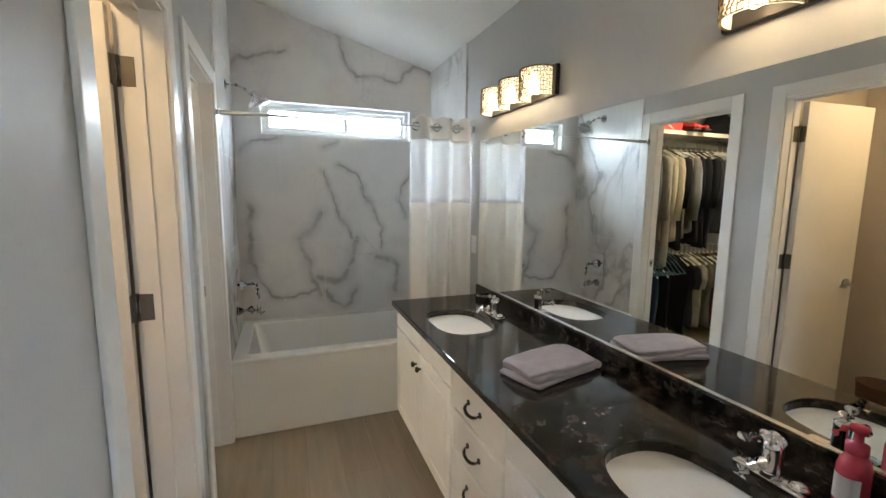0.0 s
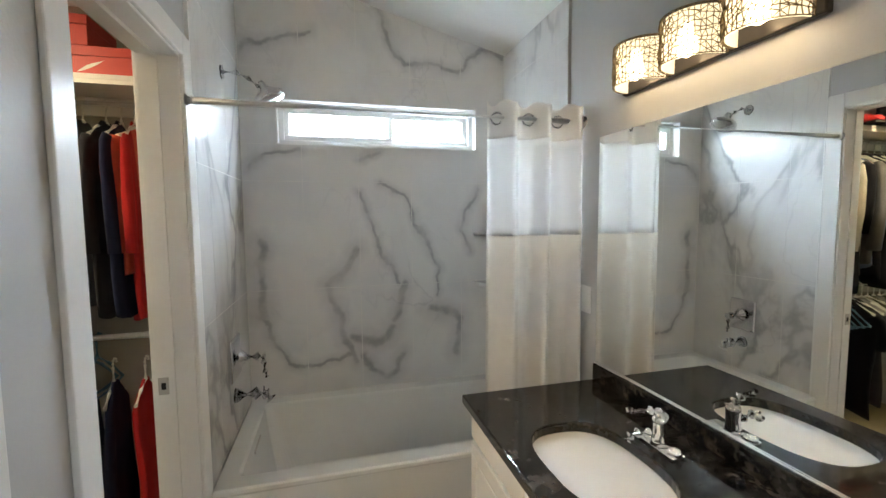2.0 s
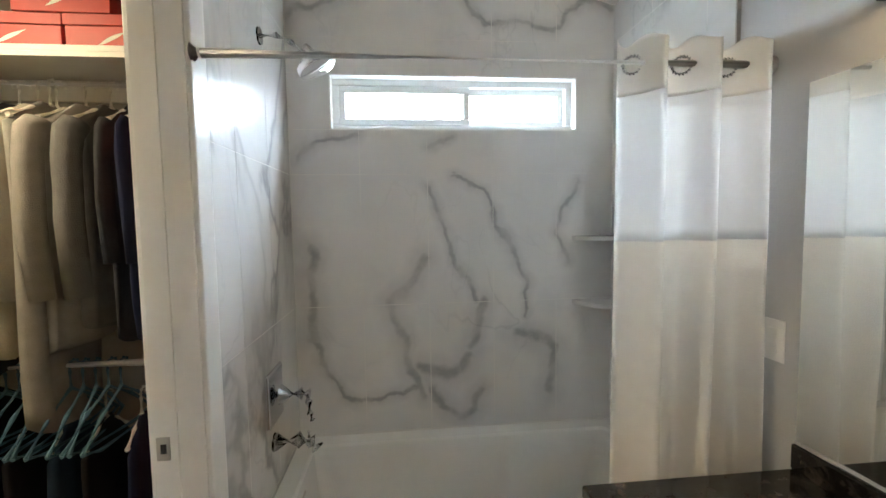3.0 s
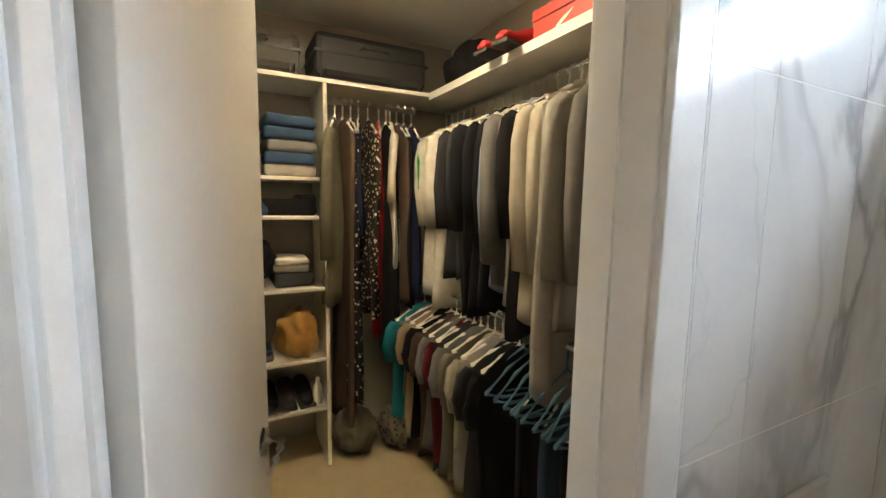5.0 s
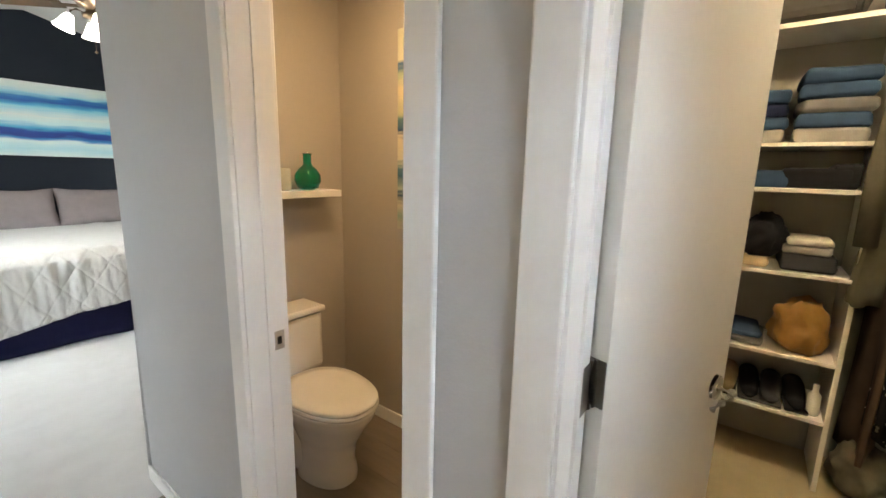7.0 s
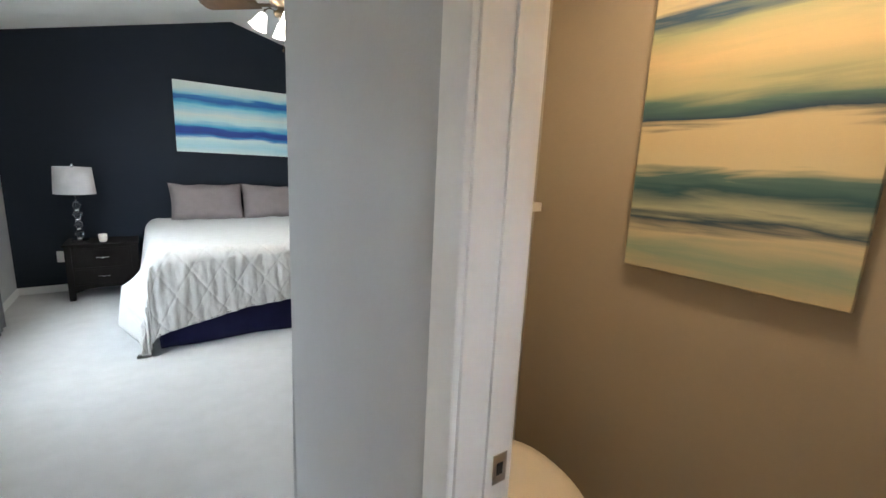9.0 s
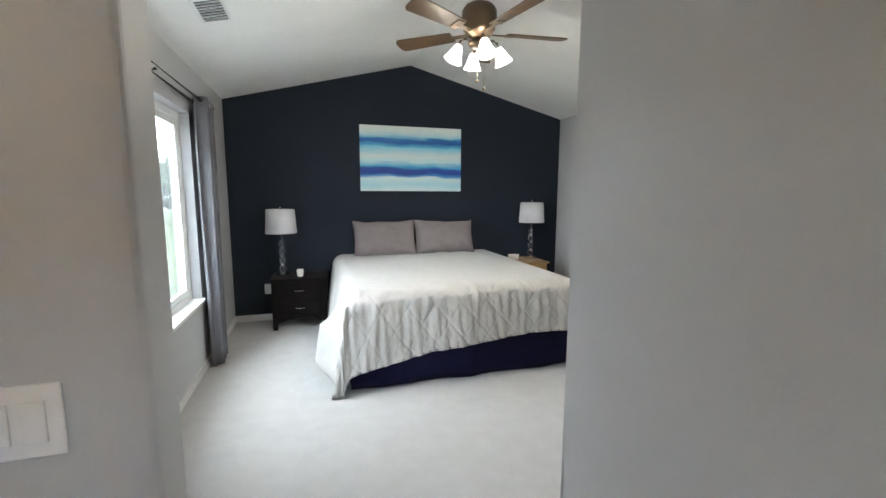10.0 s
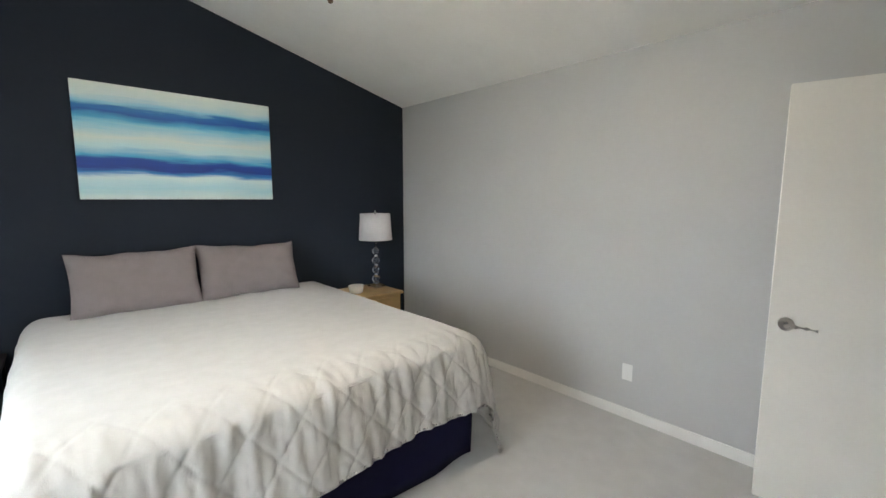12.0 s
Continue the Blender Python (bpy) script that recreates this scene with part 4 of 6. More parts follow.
wall_plate(pose(-0.0005, 2.80, 1.13, 0, 0, 90) @ Matrix.Rotation(math.pi, 4, 'Z'), "outlet", "white outlet plate on the wall beside the mirror")
wall_plate(pose(-0.50, BN + 0.131, 1.125, 0, 0, 180), "switch", "white double rocker switch plate on the short wall", 0.118)
wall_plate(pose(WEST + 0.0005, -1.44, 0.33, 0, 0, 90), "outlet", "white wall outlet low on the grey wall")
wall_plate(pose(-0.36, SOUTH + 0.0005, 0.37, 0, 0, 180), "outlet", "white wall outlet low on the navy wall")
# corner shelves in the tub alcove
for z in (1.07, 1.375):
    bm = bmesh.new()
    ring = [(0, 0)] + [(-0.20 * math.cos(a), -0.20 * math.sin(a)) for a in (math.pi / 2 * k / 10 for k in range(11))]
    lo = [bm.verts.new((x - 0.011, y + 3.684, z)) for x, y in ring]
    hi = [bm.verts.new((x - 0.011, y + 3.684, z + 0.018)) for x, y in ring]
    bm.faces.new(lo)
    bm.faces.new(hi)
    for k in range(len(ring)):
        q = (k + 1) % len(ring)
        bm.faces.new((lo[k], lo[q], hi[q], hi[k]))
    tagged(part("corner_shelf", bm, MARBLE), "marble quarter-round corner shelf in the tub alcove", "shelf", "alcove corner shelves")

# ---- bedroom ----
COMFORTER = mat("silver_grey_quilt", (0.50, 0.485, 0.46), 0.75, var=0.08, scale=12, bump=0.25, bump_scale=300, sheen=0.25)
SKIRT = mat("navy_bed_skirt", (0.010, 0.010, 0.042), 0.9, var=0.15, scale=14)
PILLOW = mat("taupe_pillowcase", (0.23, 0.20, 0.20), 0.9, var=0.08, scale=14, bump=0.3, bump_scale=260)
ESPRESSO = mat("espresso_wood", (0.007, 0.005, 0.0045), 0.75, var=0.3, scale=10)
PINE = mat("pine_wood", (0.50, 0.33, 0.15), 0.45, var=0.2, scale=9)
SHADE = mat("white_linen_shade", (0.66, 0.64, 0.65), 0.85, var=0.05, scale=30, bump=0.3, bump_scale=400)
CRYSTAL = glass("crystal", (0.95, 0.97, 1.0), 0.02, 1.5)
GREYDRAPE = mat("grey_drape", (0.16, 0.16, 0.175), 0.85, var=0.1, scale=16, bump=0.3, bump_scale=280)
WALNUT = mat("walnut_fan_blade", (0.13, 0.075, 0.035), 0.4, var=0.3, scale=12)
FANMETAL = mat("antique_bronze", (0.16, 0.115, 0.075), 0.35, 0.85)

BX0, BX1, BY0, BY1, BZ = -3.05, -1.12, -3.90, -1.86, 0.75


def bed():
    t = thing("bed", pose(0, 0, 0), "king bed made up with a silver quilt and navy bed skirt", "bed")
    part("mattress", boxes((BX0 + 0.06, BX1 - 0.06, BY0, BY1 - 0.06, 0.36, BZ - 0.02), bevel=0.05), COMFORTER, t)
    part("box_spring", boxes((BX0 + 0.06, BX1 - 0.06, BY0, BY1 - 0.06, 0.12, 0.36), bevel=0.01), SKIRT, t)
    for x in (BX0 + 0.15, BX1 - 0.15):
        for y in (BY0 + 0.12, BY1 - 0.18):
            part("leg", boxes((x - 0.025, x + 0.025, y - 0.025, y + 0.025, 0, 0.12)), BLACKMETAL, t)
    bm = bmesh.new()
    run = [(BX1 - 0.015, BY0 + 0.05), (BX1 - 0.015, BY1 - 0.015), (BX0 + 0.015, BY1 - 0.015), (BX0 + 0.015, BY0 + 0.05)]
    segs = [((Vector(a + (0,)), Vector(b + (0,)))) for a, b in zip(run, run[1:])]
    tot = sum((b - a).length for a, b in segs)

    def f(u, v):
        d = u * tot
        for a, b in segs:
            if d <= (b - a).length + 1e-6:
                p = a.lerp(b, min(1, d / (b - a).length))
                n = (b - a).normalized().cross(Vector((0, 0, 1)))
                break
            d -= (b - a).length
        pleat = 0.012 * max(0.0, math.cos(2 * math.pi * u * tot / 0.98)) ** 12
        w = (1 - v) * (0.012 * math.sin(u * 61) + 0.02 * noise.noise(Vector((u * 25, v, 0)))) - pleat
        return p + n * -w * 1.0 + Vector((0, 0, 0.006 + 0.38 * v))
    grid(bm, 220, 6, f)
    solid(part("bed_skirt", bm, SKIRT, t, "navy pleated bed skirt", True), 0.003)
    return t


bed()


def quilt():
    """A quilt draped over the bed; hangs over the sides and the foot with folds and a fallen corner."""
    hx, cx = (BX1 - BX0) / 2 + 0.035, (BX0 + BX1) / 2 - 0.01
    y_head, y_foot = BY0 + 0.03, BY1 + 0.03
    over_l, over_r, over_f = 0.60, 0.52, 0.41

    def drop(d, r=0.12):
        """Down and out for a length of cloth past the edge."""
        if d <= 0:
            return 0.0, 0.0
        a = min(d / r, math.pi / 2)
        down, out = r * (1 - math.cos(a)), r * math.sin(a)
        rest = max(0.0, d - r * math.pi / 2)
        return down + rest * 0.985, out + rest * 0.12

    def f(u, v):
        s = -hx - over_r + u * (2 * hx + over_l + over_r)
        ln = (y_foot - y_head) + over_f
        q = v * ln
        r = 0.12
        sx = max(0.0, abs(s) - (hx - r))
        sy = max(0.0, q - ((y_foot - y_head) - r))
        side = 1 if s > 0 else -1
        dx, ox = drop(sx)
        dy, oy = drop(sy)
        x = cx + (min(abs(s), hx - r) + ox) * side
        y = y_head + min(q, (y_foot - y_head) - r) + oy
        z = BZ - max(dx, dy) - 0.55 * min(dx, dy)
        corner = min(dx, dy)
        x += side * corner * 0.05
        y += corner * 0.07
        hang = max(dx, dy)
        fold = min(1.0, hang / 0.35)
        if dy > dx:
            y += fold * (0.014 * math.sin(s * 7 + 1.2) + 0.004 * math.sin(s * 29) + 0.001 * math.sin(s * 83 + q * 9)) + 0.014 * fold * noise.noise(Vector((s * 5, q * 2, 0)))
            z -= 0.05 * fold * math.sin(s * 2.0 - 0.2)
        else:
            x += side * fold * (0.016 * math.sin(q * 9) + 0.009 * math.sin(q * 27) + 0.014 * noise.noise(Vector((s, q * 4, 3))))
        p1 = abs((s / 0.21 + q / 0.28) % 1 - 0.5) * 2
        p2 = abs((s / 0.21 - q / 0.28) % 1 - 0.5) * 2
        dia = min(1 - p1, 1 - p2)
        fade = min(1.0, max(0.0, (q - 1.78) / 0.30))
        seam = -0.009 * fade * math.exp(-(dia / 0.06) ** 2)
        wr = fade * (0.014 * noise.noise(Vector((s * 21, q * 4.5, 1.7))) + 0.003 * noise.noise(Vector((s * 60, q * 22, 2)))) + 0.007 * noise.noise(Vector((s * 2.3, q * 2.0, 8.0))) + 0.0012 * noise.noise(Vector((s * 13, q * 11, 5)))
        if hang < 0.06:
            z += seam + wr
        elif dy > dx:
            y += seam + wr * 1.5
        else:
            x += side * (seam + wr * 1.5)
        if side > 0:
            tip = math.exp(-((q - 1.78) / 0.13) ** 2) * fold ** 2
            x += 0.15 * tip
            z += 0.10 * tip
        # the near corner has slid down to the floor
        slid = max(0.0, min(1.0, (s - 0.35) / 0.9)) * max(0.0, min(1.0, (q - 1.5) / 0.9))
        z -= 0.12 * slid * fold
        return (x, y, max(0.012, z))
    bm = bmesh.new()
    grid(bm, 330, 270, f)
    t = thing("bedspread", pose(0, 0, 0), "silver-grey diamond quilted bedspread hanging over the bed", "bedspread")
    solid(part("quilted_panel", bm, COMFORTER, t, smooth=True), 0.005, 1.0)
    for path in ([f(0.002, v / 270) for v in range(270)], [f(u / 330, 0.997) for u in range(331)], [f(0.998, v / 270) for v in range(270)]):
        bm = bmesh.new()
        tube(bm, path, 0.0105, 8)
        part("hem", bm, COMFORTER, t, "bound quilt hem", True)
    return t


quilt()


def pillow(x, tilt, turn):
    w, h, d = 0.375, 0.215, 0.115

    bm = bmesh.new()
    for side in (1, -1):
        def g(u, v):
            a, b = (u - 0.5) * 2, (v - 0.5) * 2
            bulge = ((1 - a ** 4) * (1 - b ** 4)) ** 0.55 if abs(a) < 1 and abs(b) < 1 else 0
            px = w * a * (1 - 0.05 * (1 - b * b) * abs(a))
            pz = h * b * (1 - 0.08 * (1 - a * a) * abs(b))
            return (px, side * (d * bulge + 0.016 * noise.noise(Vector((a * 3, b * 3, side + x)))), h + pz + 0.022 * noise.noise(Vector((a * 2.5, b * 2, 5 + x))))
        grid(bm, 30, 20, g)
    bmesh.ops.remove_doubles(bm, verts=bm.verts, dist=0.0015)
    ob = part("pillow", bm, PILLOW, smooth=True)
    ob.matrix_world = pose(x, -3.70, BZ - 0.01, tilt, 0, turn)
    return tagged(ob, "taupe pillow leaning against the navy wall", "pillow", "bed pillows")


pillow(-1.70, 18, 2)
pillow(-2.43, 20, -2)


def table_lamp(x, y, z):
    t = thing("table_lamp", pose(x, y, z), "table lamp with stacked crystal balls and a white drum shade", "table lamp", "bedside lamps")
    part("base", boxes((-0.065, 0.065, -0.065, 0.065, 0, 0.022), bevel=0.003), CRYSTAL, t, "square crystal base")
    for k in range(4):
        bm = bmesh.new()
        r = (0.040, 0.036, 0.040, 0.034)[k]
        lathe(bm, [(0.008, 0.0), (0.7 * r, 0.010), (r, 0.040), (0.85 * r, 0.066), (0.010, 0.080)], 20, (0, 0, 0.034 + 0.095 * k))
        part("crystal_ball", bm, CRYSTAL, t, "clear crystal ball", True)
        bm = bmesh.new()
        lathe(bm, [(0.018, 0), (0.021, 0.006), (0.018, 0.013)], 18, (0, 0, 0.022 + 0.095 * k))
        part("collar", bm, CHROME, t, "chrome collar", True)
    bm = bmesh.new()
    tube(bm, [(0, 0, 0.40), (0, 0, 0.745)], 0.007, 10)
    lathe(bm, [(0.012, 0.74), (0.014, 0.75), (0.006, 0.765), (0.001, 0.768)], 12)
    part("stem", bm, CHROME, t, smooth=True)
    bm = bmesh.new()
    lathe(bm, [(0.163, 0.475), (0.146, 0.735)], 40, closed=False)
    solid(part("shade", bm, SHADE, t, "white fabric drum shade", True), 0.003, 0)
    return t


table_lamp(-0.55, -3.73, 0.56)
table_lamp(-3.64, -3.79, 0.625)


def nightstand():
    t = thing("nightstand", pose(-0.725, -3.72, 0), "dark espresso two-drawer nightstand beside the bed", "nightstand")
    w, d = 0.285, 0.205
    part("top", boxes((-w - 0.012, w + 0.012, -d - 0.005, d + 0.012, 0.535, 0.56), bevel=0.005), ESPRESSO, t)
    part("case", boxes((-w + 0.015, w - 0.015, -d, d - 0.012, 0.11, 0.535)), ESPRESSO, t)
    for sx in (-1, 1):
        for sy in (-1, 1):
            x0, x1 = (sx * w - sx * 0.05, sx * w) if sx > 0 else (-w, -w + 0.05)
            part("leg", boxes((min(x0, x1), max(x0, x1), sy * d - (0.045 if sy > 0 else 0), sy * d + (0 if sy > 0 else 0.045), 0, 0.535), bevel=0.004), ESPRESSO, t)
    bm = bmesh.new()
    top = [(-w + 0.05 + (2 * w - 0.1) * k / 12, 0.075 + 0.055 * math.sin(math.pi * k / 12)) for k in range(13)]
    for (xa, za), (xb, zb) in zip(top, top[1:]):
        vs = [bm.verts.new(p) for p in ((xa, d - 0.02, za), (xb, d - 0.02, zb), (xb, d - 0.02, 0.15), (xa, d - 0.02, 0.15), (xa, d - 0.002, za), (xb, d - 0.002, zb), (xb, d - 0.002, 0.15), (xa, d - 0.002, 0.15))]
        for q in ((0, 1, 2, 3), (4, 5, 6, 7), (0, 1, 5, 4), (2, 3, 7, 6)):
            bm.faces.new([vs[k] for k in q])
    bmesh.ops.remove_doubles(bm, verts=bm.verts, dist=0.0005)
    part("apron", bm, ESPRESSO, t)
    for z0, z1 in ((0.155, 0.325), (0.34, 0.520)):
        dr = part("drawer", boxes((-w + 0.055, w - 0.055, d - 0.012, d - 0.002, z0, z1), (-w + 0.075, w - 0.075, d - 0.002, d + 0.006, z0 + 0.02, z1 - 0.02), bevel=0.003), ESPRESSO, t)
        bm = bmesh.new()
        z = (z0 + z1) / 2
        tube(bm, [(-0.055, d + 0.006, z), (-0.045, d + 0.024, z), (0, d + 0.03, z - 0.004), (0.045, d + 0.024, z), (0.055, d + 0.006, z)], 0.006, 8)
        part("pull", bm, CHROME, dr, "silver bow pull", True)
    return t


nightstand()
ns = thing("bedside_table", pose(-3.47, -3.70, 0), "small honey pine bedside table behind the bed", "nightstand")
part("top", boxes((-0.26, 0.26, -0.24, 0.25, 0.60, 0.625), bevel=0.006), PINE, ns)
part("case", boxes((-0.235, 0.235, -0.22, 0.225, 0.30, 0.60)), PINE, ns)
part("drawer", boxes((-0.20, 0.20, 0.226, 0.24, 0.42, 0.58), bevel=0.004), PINE, ns)
for sx in (-1, 1):
    for sy in (-1, 1):
        part("leg", boxes((sx * 0.215 - 0.02, sx * 0.215 + 0.02, sy * 0.20 - 0.02, sy * 0.20 + 0.02, 0, 0.30)), PINE, ns)

cup = thing("candle_cup", pose(-0.735, -3.63, 0.561), "small white ceramic candle cup on the nightstand", "candle")
bm = bmesh.new()
lathe(bm, [(0.026, 0), (0.034, 0.012), (0.037, 0.055), (0.036, 0.078), (0.033, 0.078), (0.031, 0.05), (0.004, 0.048)], 24)
part("cup", bm, PORCELAIN, cup, smooth=True)
dish = thing("white_bowl", pose(-3.33, -3.66, 0.626), "small white box-shaped dish on the pine table", "dish")
bm = bmesh.new()
lathe(bm, [(0.055, 0), (0.065, 0.01), (0.075, 0.075), (0.071, 0.075), (0.06, 0.02), (0.004, 0.015)], 24, sy=0.8)
part("dish", bm, PORCELAIN, dish, smooth=True)

# painting over the bed
ART1 = painting_mat("blue_abstract", [(0.0, (0.62, 0.74, 0.74)), (0.10, (0.40, 0.66, 0.72)), (0.20, (0.62, 0.76, 0.76)), (0.24, (0.03, 0.20, 0.52)), (0.28, (0.005, 0.035, 0.26)), (0.345, (0.005, 0.06, 0.33)), (0.38, (0.06, 0.36, 0.62)), (0.46, (0.50, 0.72, 0.74)), (0.56, (0.64, 0.72, 0.68)), (0.66, (0.25, 0.58, 0.70)), (0.71, (0.06, 0.34, 0.60)), (0.75, (0.005, 0.09, 0.38)), (0.80, (0.01, 0.15, 0.46)), (0.83, (0.25, 0.55, 0.70)), (0.91, (0.60, 0.72, 0.70)), (1.0, (0.70, 0.76, 0.70))], 0.77, 2.0)
CANVASBACK = mat("canvas_wood", (0.45, 0.38, 0.28), 0.8)


def canvas(name, m, w, h, material, label):
    t = thing(name, m, label, "painting")
    part("canvas", boxes((0, w, -0.038, -0.012, 0, h), bevel=0.003), material, t)
    for z in (0.03, h - 0.06):
        part("stretcher_bar", boxes((0.03, w - 0.03, -0.0118, -0.0005, z, z + 0.03)), CANVASBACK, t)
    return t


canvas("wall_painting", pose(-1.44, SOUTH, 1.50, 0, 0, 180), 1.254, 0.77, ART1, "abstract canvas of brushed blue and white bands over the bed")


def drape(y0, y1, name, label, folds, z_top=2.19):
    t = thing(name, pose(-0.085, 0, 0), label, "curtain", "window drapes")

    def f(u, v):
        flare = 1 + 0.22 * (1 - v) * (1 if y0 > -1.5 else 0.1)
        y = y0 + (y1 - y0) * (0.0 + u * flare)
        amp = 0.035 + 0.012 * math.sin(7 * u)
        return (amp * math.sin(2 * math.pi * folds * u + 0.6 * math.sin(2 * v)) + 0.008 * noise.noise(Vector((u * 9, v * 2, y0))), y + 0.01 * math.sin(2 * math.pi * folds * u * 2), 0.02 + (z_top + 0.03 - 0.02) * v)
    bm = bmesh.new()
    grid(bm, int(26 * folds), 24, f)
    solid(part("cloth", bm, GREYDRAPE, t, smooth=True), 0.0025)
    for k in range(int(folds * 2) - 1):
        u = (k + 1) / (folds * 2)
        bm = bmesh.new()
        pts = [(0.0, 0.024 * math.cos(a), 0.024 * math.sin(a)) for a in (2 * math.pi * j / 16 for j in range(17))]
        tube(bm, pts, 0.005, 8, caps=False)
        bmesh.ops.transform(bm, matrix=pose(0, y0 + (y1 - y0) * u, z_top, 0, 0, 70), verts=bm.verts)
        part("grommet", bm, NICKEL, t, "metal grommet", True)
    return t


drape(-0.36, -0.98, "drape", "tall dark grey grommet drape gathered beside the window", 5)
drape(-2.60, -2.97, "drape", "tall dark grey grommet drape gathered at the far window edge", 3.5)

rods = thing("curtain_rod", pose(0, 0, 0), "black double curtain rod with round finials above the window", "curtain rod")
for x, z, y0, y1 in ((-0.085, 2.19, -3.00, -0.30), (-0.045, 2.165, -2.76, -0.34)):
    bm = bmesh.new()
    tube(bm, [(x, y0, z), (x, y1, z)], 0.0135, 14)
    part("rod", bm, BLACKMETAL, rods, smooth=True)
    for y in (y0, y1):
        bm = bmesh.new()
        bmesh.ops.create_uvsphere(bm, u_segments=14, v_segments=10, radius=0.026, matrix=Matrix.Translation((x, y, z)))
        part("finial", bm, BLACKMETAL, rods, "black ball finial", True)
for y in (-1.70, -2.85, -0.45):
    bm = bmesh.new()
    box(bm, -0.010, -0.0005, y - 0.02, y + 0.02, 2.10, 2.21, bevel=0.002)
    tube(bm, [(-0.004, y, 2.165), (-0.045, y, 2.153), (-0.085, y, 2.172)], 0.010, 8)
    part("bracket", bm, BLACKMETAL, rods, "black rod bracket")


def ceiling_fan(x, y, turn):
    t = thing("ceiling_fan", pose(x, y, 0), "bronze ceiling fan with walnut blades and four lit glass shades", "ceiling fan")
    bm = bmesh.new()
    lathe(bm, [(0.07, RIDGE - 0.005), (0.072, RIDGE - 0.03), (0.03, RIDGE - 0.06), (0.013, RIDGE - 0.065), (0.013, 2.78), (0.05, 2.77), (0.10, 2.75), (0.12, 2.72), (0.122, 2.65), (0.11, 2.60), (0.09, 2.565), (0.05, 2.555), (0.05, 2.53), (0.075, 2.515), (0.07, 2.49), (0.02, 2.475)], 32)
    part("motor", bm, FANMETAL, t, "antique bronze motor housing", True)
    for k in range(5):
        a = turn + 72 * k
        blade = bmesh.new()
        outline = []
        for j in range(9):
            q = j / 8
            outline.append((0.20 + 0.42 * q, 0.055 + 0.018 * q))
        pts = outline + [(0.64, 0.055), (0.648, 0.03), (0.65, 0.0), (0.648, -0.03), (0.64, -0.055)] + [(p, -q) for p, q in reversed(outline)]
        lo = [blade.verts.new((p, q, -0.003)) for p, q in pts]
        hi = [blade.verts.new((p, q, 0.004)) for p, q in pts]
        blade.faces.new(lo)
        blade.faces.new(hi)
        for j in range(len(pts)):
            n = (j + 1) % len(pts)
            blade.faces.new((lo[j], lo[n], hi[n], hi[j]))
        bl = part("blade", blade, WALNUT, t, "walnut fan blade")
        bl.matrix_local = pose(0, 0, 2.578, 0, 0, a) @ pose(0, 0, 0, 12, 0, 0)
        bm = bmesh.new()
        box(bm, 0.09, 0.25, -0.018, 0.018, -0.010, -0.003, bevel=0.002)
        box(bm, 0.20, 0.26, -0.042, 0.042, -0.010, -0.0035, bevel=0.002)
        part("blade_iron", bm, FANMETAL, bl, "bronze blade iron")
    for k in range(4):
        a = radians(turn + 53 + 90 * k)
        c, s = math.cos(a), math.sin(a)
        bm = bmesh.new()
        tube(bm, [(0.05 * c, 0.05 * s, 2.515), (0.10 * c, 0.10 * s, 2.535), (0.135 * c, 0.135 * s, 2.515), (0.142 * c, 0.142 * s, 2.485)], 0.008, 8)
        arm = part("lamp_arm", bm, FANMETAL, t, smooth=True)
        bm = bmesh.new()
        lathe(bm, [(0.022, 0.0), (0.030, -0.018), (0.042, -0.055), (0.052, -0.085), (0.064, -0.108)], 24, closed=False)
        sh = solid(part("glass_shade", bm, FANSHADE, arm, "frosted white glass bell shade", True), 0.003, 0)
        sh.matrix_local = Matrix.Translation((0.142 * c, 0.142 * s, 2.485)) @ Matrix.Rotation(0.42, 4, Vector((s, -c, 0)))
        lamp("fan_bulb", 'POINT', pose(x + 0.185 * c, y + 0.185 * s, 2.385), 6.0, (1.0, 0.86, 0.68), radius=0.04)
    for dx, ln in ((0.02, 0.25), (-0.03, 0.30)):
        bm = bmesh.new()
        tube(bm, [(dx, 0.03, 2.50), (dx, 0.03, 2.50 - ln)], 0.0015, 6)
        bmesh.ops.create_uvsphere(bm, u_segments=10, v_segments=8, radius=0.010, matrix=Matrix.Translation((dx, 0.03, 2.50 - ln)))
        part("pull_chain", bm, FANMETAL, t)
    return t


FANSHADE = mat("lit_frosted_glass", (0.95, 0.93, 0.88), 0.4, emit=(1.0, 0.92, 0.80), strength=2.5)
ceiling_fan(-2.06, -1.72, 30.5)

vent = thing("ceiling_vent", pose(-0.37, -1.79, ceil_z(-0.37) - 0.001, 0, math.degrees(math.atan((RIDGE - EAVE) / abs(RX))), 0), "white slatted ceiling vent on the sloped ceiling", "ceiling vent")
part("frame", boxes((-0.09, 0.09, -0.17, -0.15, -0.008, 0), (-0.09, 0.09, 0.15, 0.17, -0.008, 0), (-0.09, -0.07, -0.15, 0.15, -0.008, 0), (0.07, 0.09, -0.15, 0.15, -0.008, 0)), VINYL, vent)
# black sheet between the slats as the shade of a duct
part("backing", boxes((-0.07, 0.07, -0.15, 0.15, -0.001, 0)), BLACKMETAL, vent)
for k in range(8):
    y = -0.132 + 0.0377 * k
    part("slat", boxes((-0.07, 0.07, y, y + 0.012, -0.007, -0.001)), VINYL, vent)

# ---- toilet room ----


